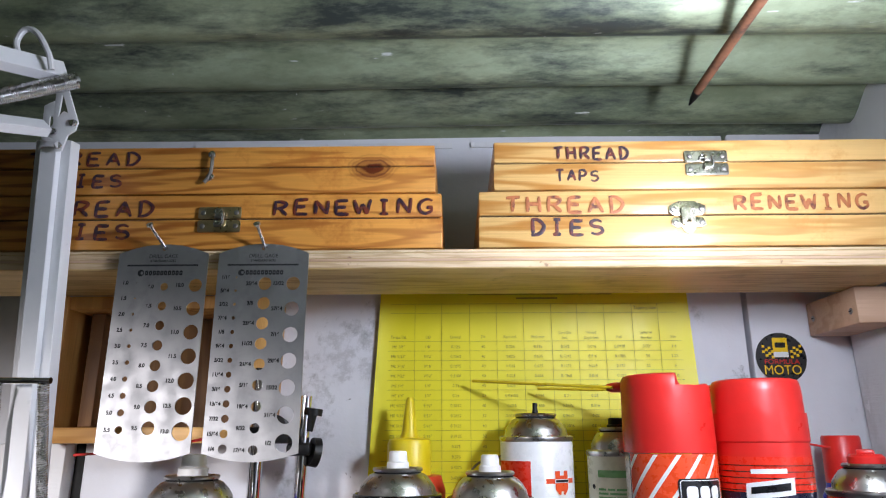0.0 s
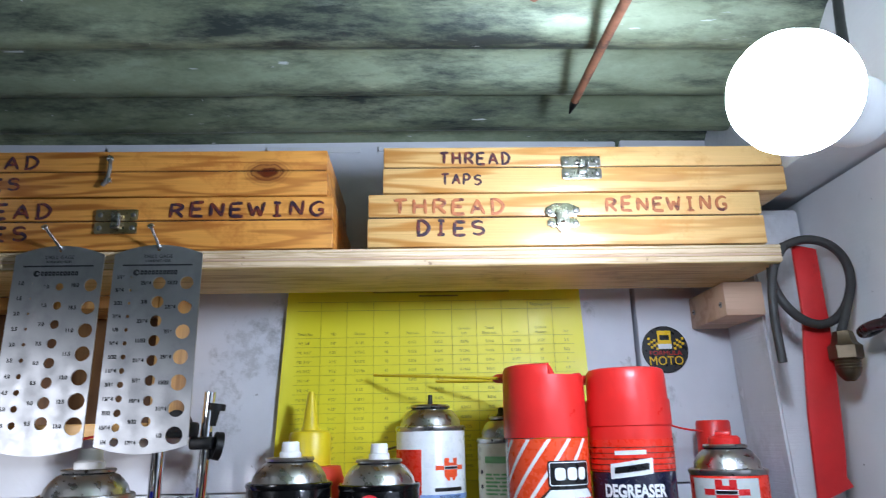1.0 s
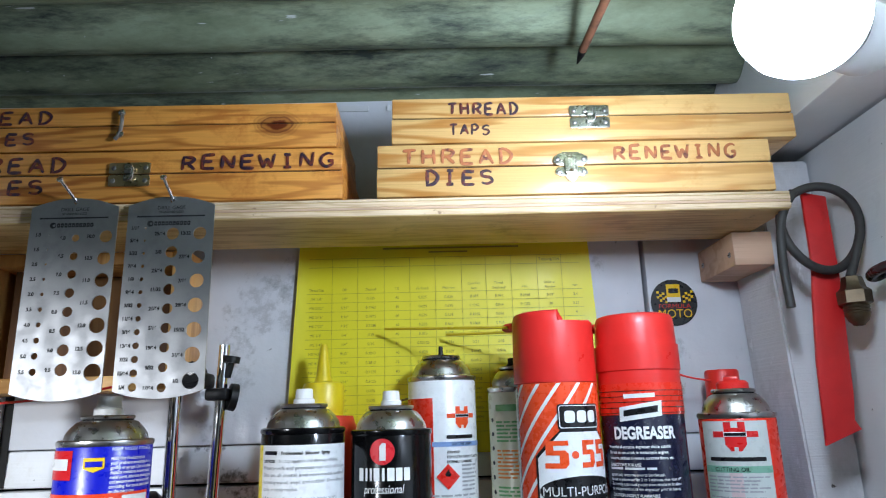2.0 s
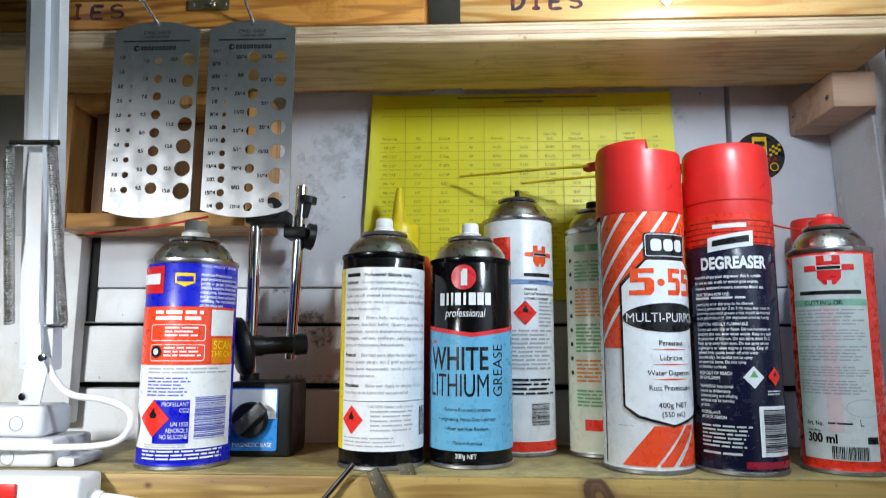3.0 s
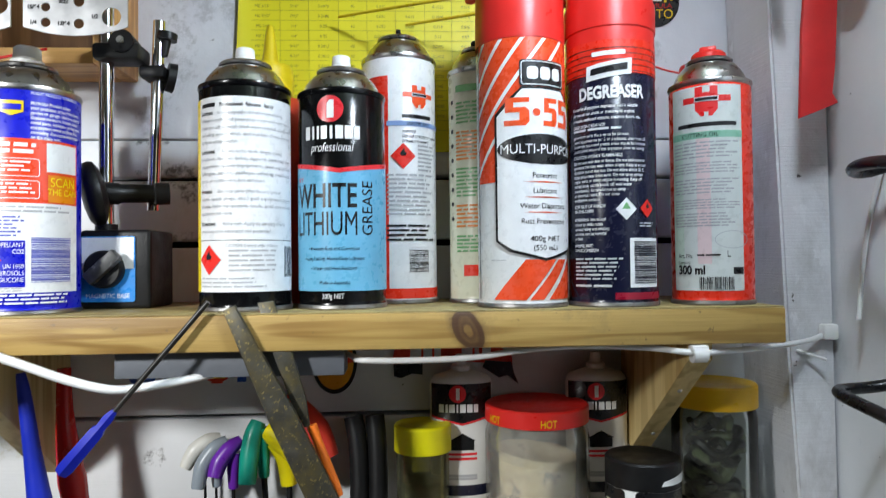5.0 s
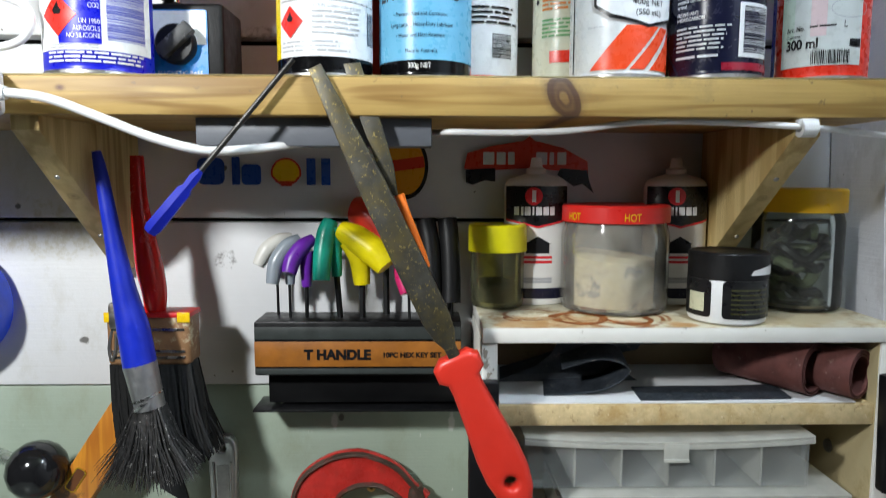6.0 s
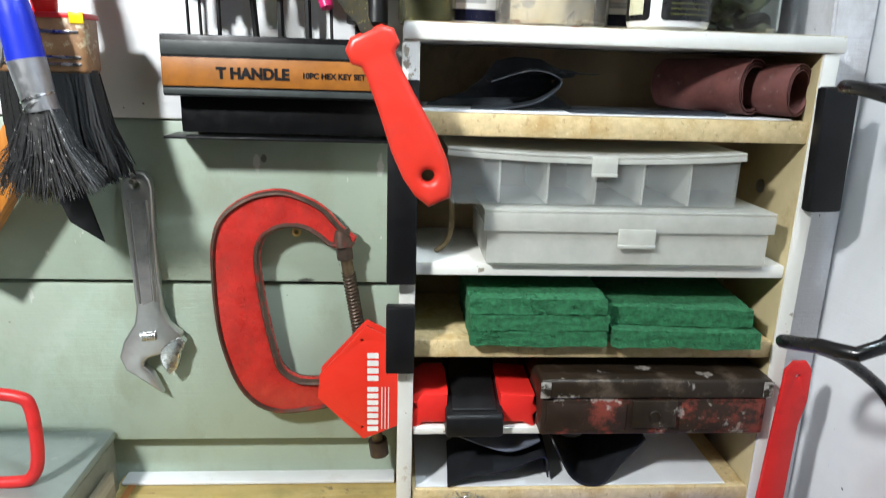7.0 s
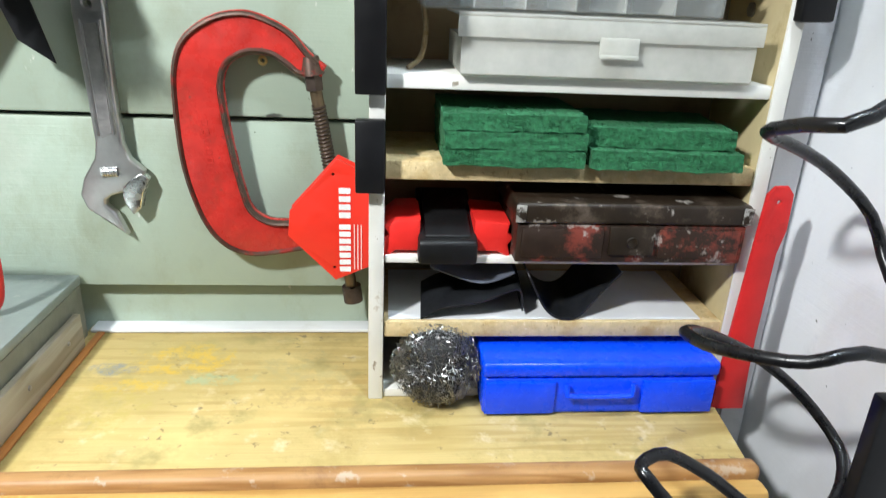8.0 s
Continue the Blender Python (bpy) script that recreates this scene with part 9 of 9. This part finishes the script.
holder = thing("magnetic_square", (0.105, -0.045, 0.98), "red magnetic welding square beside the rack", "welding magnet")
face_loop = [(0.1395, 1.0745), (0.1120, 1.0885), (0.0715, 1.0425), (0.0695, 1.0200), (0.1095, 0.9790), (0.1395, 0.9920)]
for y in (-0.0480, -0.0330):
    part("plate", shift(plate([face_loop] + ([circle(0.1085, 1.0755, 0.0018, 12), circle(0.1085, 0.9905, 0.0018, 12)] if y < -0.04 else []), 0.0024, 0.0004), y=y), plain("signal_red_paint", (0.75, 0.030, 0.015), 0.4, var=0.05, bump=0.05), holder)
part("magnet_core", shift(plate([[(0.1370, 1.0700), (0.1120, 1.0840), (0.0760, 1.0410), (0.0740, 1.0215), (0.1095, 0.9840), (0.1370, 0.9960)]], 0.0120), y=-0.0405), BLACK, holder)
for k, (z0, z1) in enumerate(((0.9870, 1.0330), (1.0370, 1.0660))):
    n = 7 if k == 0 else 4
    for j in range(n):
        a = z0 + (z1 - z0) * j / n
        part("letter_bar", shift(plate([round_rect(0.1130, 0.1230, a, a + (z1 - z0) / n * 0.72, 0.0006)], 0), y=-0.0498), PAPER, holder)
for x in (0.1255, 0.1285, 0.1315):
    part("fine_print", shift(plate([[(x, 0.9890), (x + 0.0012, 0.9890), (x + 0.0012, 1.0310), (x, 1.0310)]], 0), y=-0.0498), paint("pale_red_ink", (0.80, 0.45, 0.42)), holder)

# ---- left of the bench ----
LEDGE = plain("grey_green_ledge", (0.26, 0.30, 0.28), 0.4, 0.2, var=0.15, scale=12, bump=0.15, stain=(0.36, 0.24, 0.26), stain_scale=8, stain_at=(0.6, 0.75))
add_flecks(LEDGE, (0.42, 0.42, 0.40), 30, 0.60, 0.68, 0.6)
add_flecks(LEDGE, (0.30, 0.17, 0.13), 12, 0.60, 0.70, 0.6)
ledge = thing("side_ledge", (-0.3, -0.2, 0.9), "raised grey-green side ledge beside the bench top", "ledge")
part("top", box(-0.620, -0.1305, -0.620, -0.004, 0.9530, 0.9620, 0.0015), LEDGE, ledge)
part("side", box(-0.1390, -0.1310, -0.620, -0.006, 0.8990, 0.9525, 0.001), plain("dull_olive_paint", (0.17, 0.17, 0.13), 0.5, var=0.2, scale=20, bump=0.25), ledge)
part("batten", box(-0.1300, -0.1235, -0.620, -0.030, 0.9010, 0.9350, 0.0015), wood("grey_batten", (0.40, 0.36, 0.28), (0.27, 0.23, 0.16), 1, 0.7, 30), ledge)
for y in (-0.06, -0.13, -0.22):
    part("screw", moved(lathe([(0.0024, 0), (0.0018, 0.001), (0, 0.0013)], 12), pose(-0.1234, y, 0.920, 0, 90)), DULL_STEEL, ledge)
part("orange_edge", box(-0.1230, -0.1160, -0.236, -0.004, 0.9005, 0.9022, 0.0004), wood("orange_edge", (0.50, 0.20, 0.05), (0.36, 0.13, 0.03), 1, 0.5, 20), bench)
red_handle = thing("bent_red_bar", (-0.18, -0.09, 0.962), "bent red painted bar standing on the ledge", "bent bar")
part("loop", tube([(-0.2600, -0.085, 1.0470), (-0.2000, -0.085, 1.0440), (-0.1680, -0.085, 1.0410), (-0.1580, -0.085, 1.0300), (-0.1560, -0.088, 0.9900), (-0.1620, -0.090, 0.9700), (-0.1800, -0.090, 0.9650), (-0.2300, -0.09, 0.9650)], 0.0052, 12), RED_PAINT, red_handle)
tape = thing("blue_tape_ring", (-0.30, -0.03, 1.285), "blue ring of tape hung on the wall", "tape roll")
part("ring", moved(lathe([(0.041, -0.012), (0.052, -0.012), (0.052, 0.012), (0.041, 0.012), (0.041, -0.012)], 48), pose(-0.3195, -0.020, 1.335, 90)), plain("blue_tape", (0.003, 0.07, 0.85), 0.4), tape)
knob_ball = thing("ball_ended_lever", (-0.24, -0.05, 1.18), "glossy black ball on a steel lever stem", "lever")
part("ball", lathe([(0, -0.0245), (0.010, -0.0224), (0.0174, -0.0174), (0.0224, -0.010), (0.0245, 0), (0.0224, 0.010), (0.0174, 0.0174), (0.010, 0.0224), (0, 0.0245)], 36, (-0.2290, -0.052, 1.2010)), plain("glossy_black", (0.01, 0.01, 0.011), 0.08, bump=0), knob_ball)
part("stem", tube([(-0.2480, -0.040, 1.2000), (-0.300, -0.005, 1.1980)], 0.006, 14, smooth=False), STEEL, knob_ball)

# ---- by the side wall ----
low_bar = thing("red_bar", (0.47, -0.13, 0.9), "flat red painted bar leaning by the rack", "flat bar")
part("bar", shift(plate([[(0.4475, 1.0920), (0.4525, 1.0985), (0.4615, 1.0990), (0.4665, 1.0930), (0.4675, 1.0650), (0.4635, 1.0450), (0.4630, 0.9700), (0.4640, 0.9350), (0.4660, 0.9020), (0.4390, 0.9020), (0.4420, 0.9700), (0.4455, 1.0500)], circle(0.4570, 1.0870, 0.0026, 14)], 0.004, 0.0008), y=-0.1350), RED_PAINT, low_bar)
for ob in low_bar.children:
    ob.location = (-0.005, 0, -0.003)
CORD = plain("black_pvc_cord", (0.006, 0.006, 0.007), 0.28, var=0.2, bump=0.1)
turns = [(1.94, 0.478), (1.781, 0.468), (1.606, 0.440), (1.455, 0.424), (1.304, 0.402), (1.145, 0.383)]
pts = []
for k in range(1, len(turns) - 1):
    for j in range(14):
        f = j / 14 - 0.5
        g = turns[k + 1] if f > 0 else turns[k - 1]
        drop, rad = (2 * abs(f)) ** 3 / 2, min(0.060, (0.497 - turns[k][1]) / 2)
        z, xl = turns[k][0] + (g[0] - turns[k][0]) * drop, turns[k][1] + (g[1] - turns[k][1]) * drop
        pts.append((xl + 0.004 + rad - rad * math.cos(2 * math.pi * f), -0.215 - 0.055 * math.sin(2 * math.pi * f), z - 0.006 * math.sin(2 * math.pi * f) - 0.016 * (1 - math.cos(2 * math.pi * f))))
# the last loops hang loose in front of the bench end
pts += [(0.395, -0.285, 1.175), (0.374, -0.265, 1.166), (0.371, -0.235, 1.156), (0.410, -0.210, 1.141), (0.447, -0.195, 1.123), (0.486, -0.190, 1.092), (0.493, -0.215, 1.055), (0.490, -0.275, 1.028), (0.420, -0.295, 1.045), (0.392, -0.290, 1.036), (0.371, -0.270, 1.029), (0.356, -0.245, 1.022), (0.353, -0.220, 1.018), (0.379, -0.200, 1.006), (0.427, -0.185, 0.980), (0.468, -0.180, 0.950), (0.490, -0.195, 0.927), (0.495, -0.218, 0.911), (0.476, -0.245, 0.898), (0.429, -0.280, 0.900), (0.376, -0.295, 0.912), (0.334, -0.298, 0.934), (0.312, -0.290, 0.955), (0.310, -0.280, 0.959), (0.329, -0.272, 0.960), (0.361, -0.268, 0.940), (0.386, -0.268, 0.920), (0.423, -0.280, 0.893)]
coil = thing("coiled_cord", (0.43, -0.21, 0.8), "hanging black coiled power cord", "cord")
part("cord", tube(pts, 0.0042, 12, 3), CORD, coil)
single("black_strap", box(0.4740, 0.5020, -0.262, -0.250, 0.62, 0.9900, 0.002), STRIP, (0.488, -0.256, 0.62), "flat black strap hanging by the side wall", "strap")
panel = thing("notice_panel", (0.49, -0.28, 1.5), "dark printed panel with a yellow stripe", "notice")
part("board", box(0.4975, 0.5035, -0.310, -0.190, 1.4700, 1.8200, 0.001), INK, panel)
part("stripe", box(0.4970, 0.4974, -0.308, -0.192, 1.7350, 1.7600, 0), YELLOW_INK, panel)
for k in range(9):
    part("text_bar", box(0.4970, 0.4974, -0.305 + 0.004 * (k % 3), -0.197, 1.5000 + 0.0235 * k, 1.5080 + 0.0235 * k, 0), SILVER, panel)
wire = single("white_wire", tube([(0.5020, -0.225, 1.9200), (0.5020, -0.208, 1.843), (0.5015, -0.187, 1.759), (0.5005, -0.152, 1.650), (0.4980, -0.124, 1.564), (0.486, -0.130, 1.500)], 0.0020, 8), WHITE_PLASTIC, (0.497, -0.15, 1.7), "thin white wire running down the side wall", "wire")
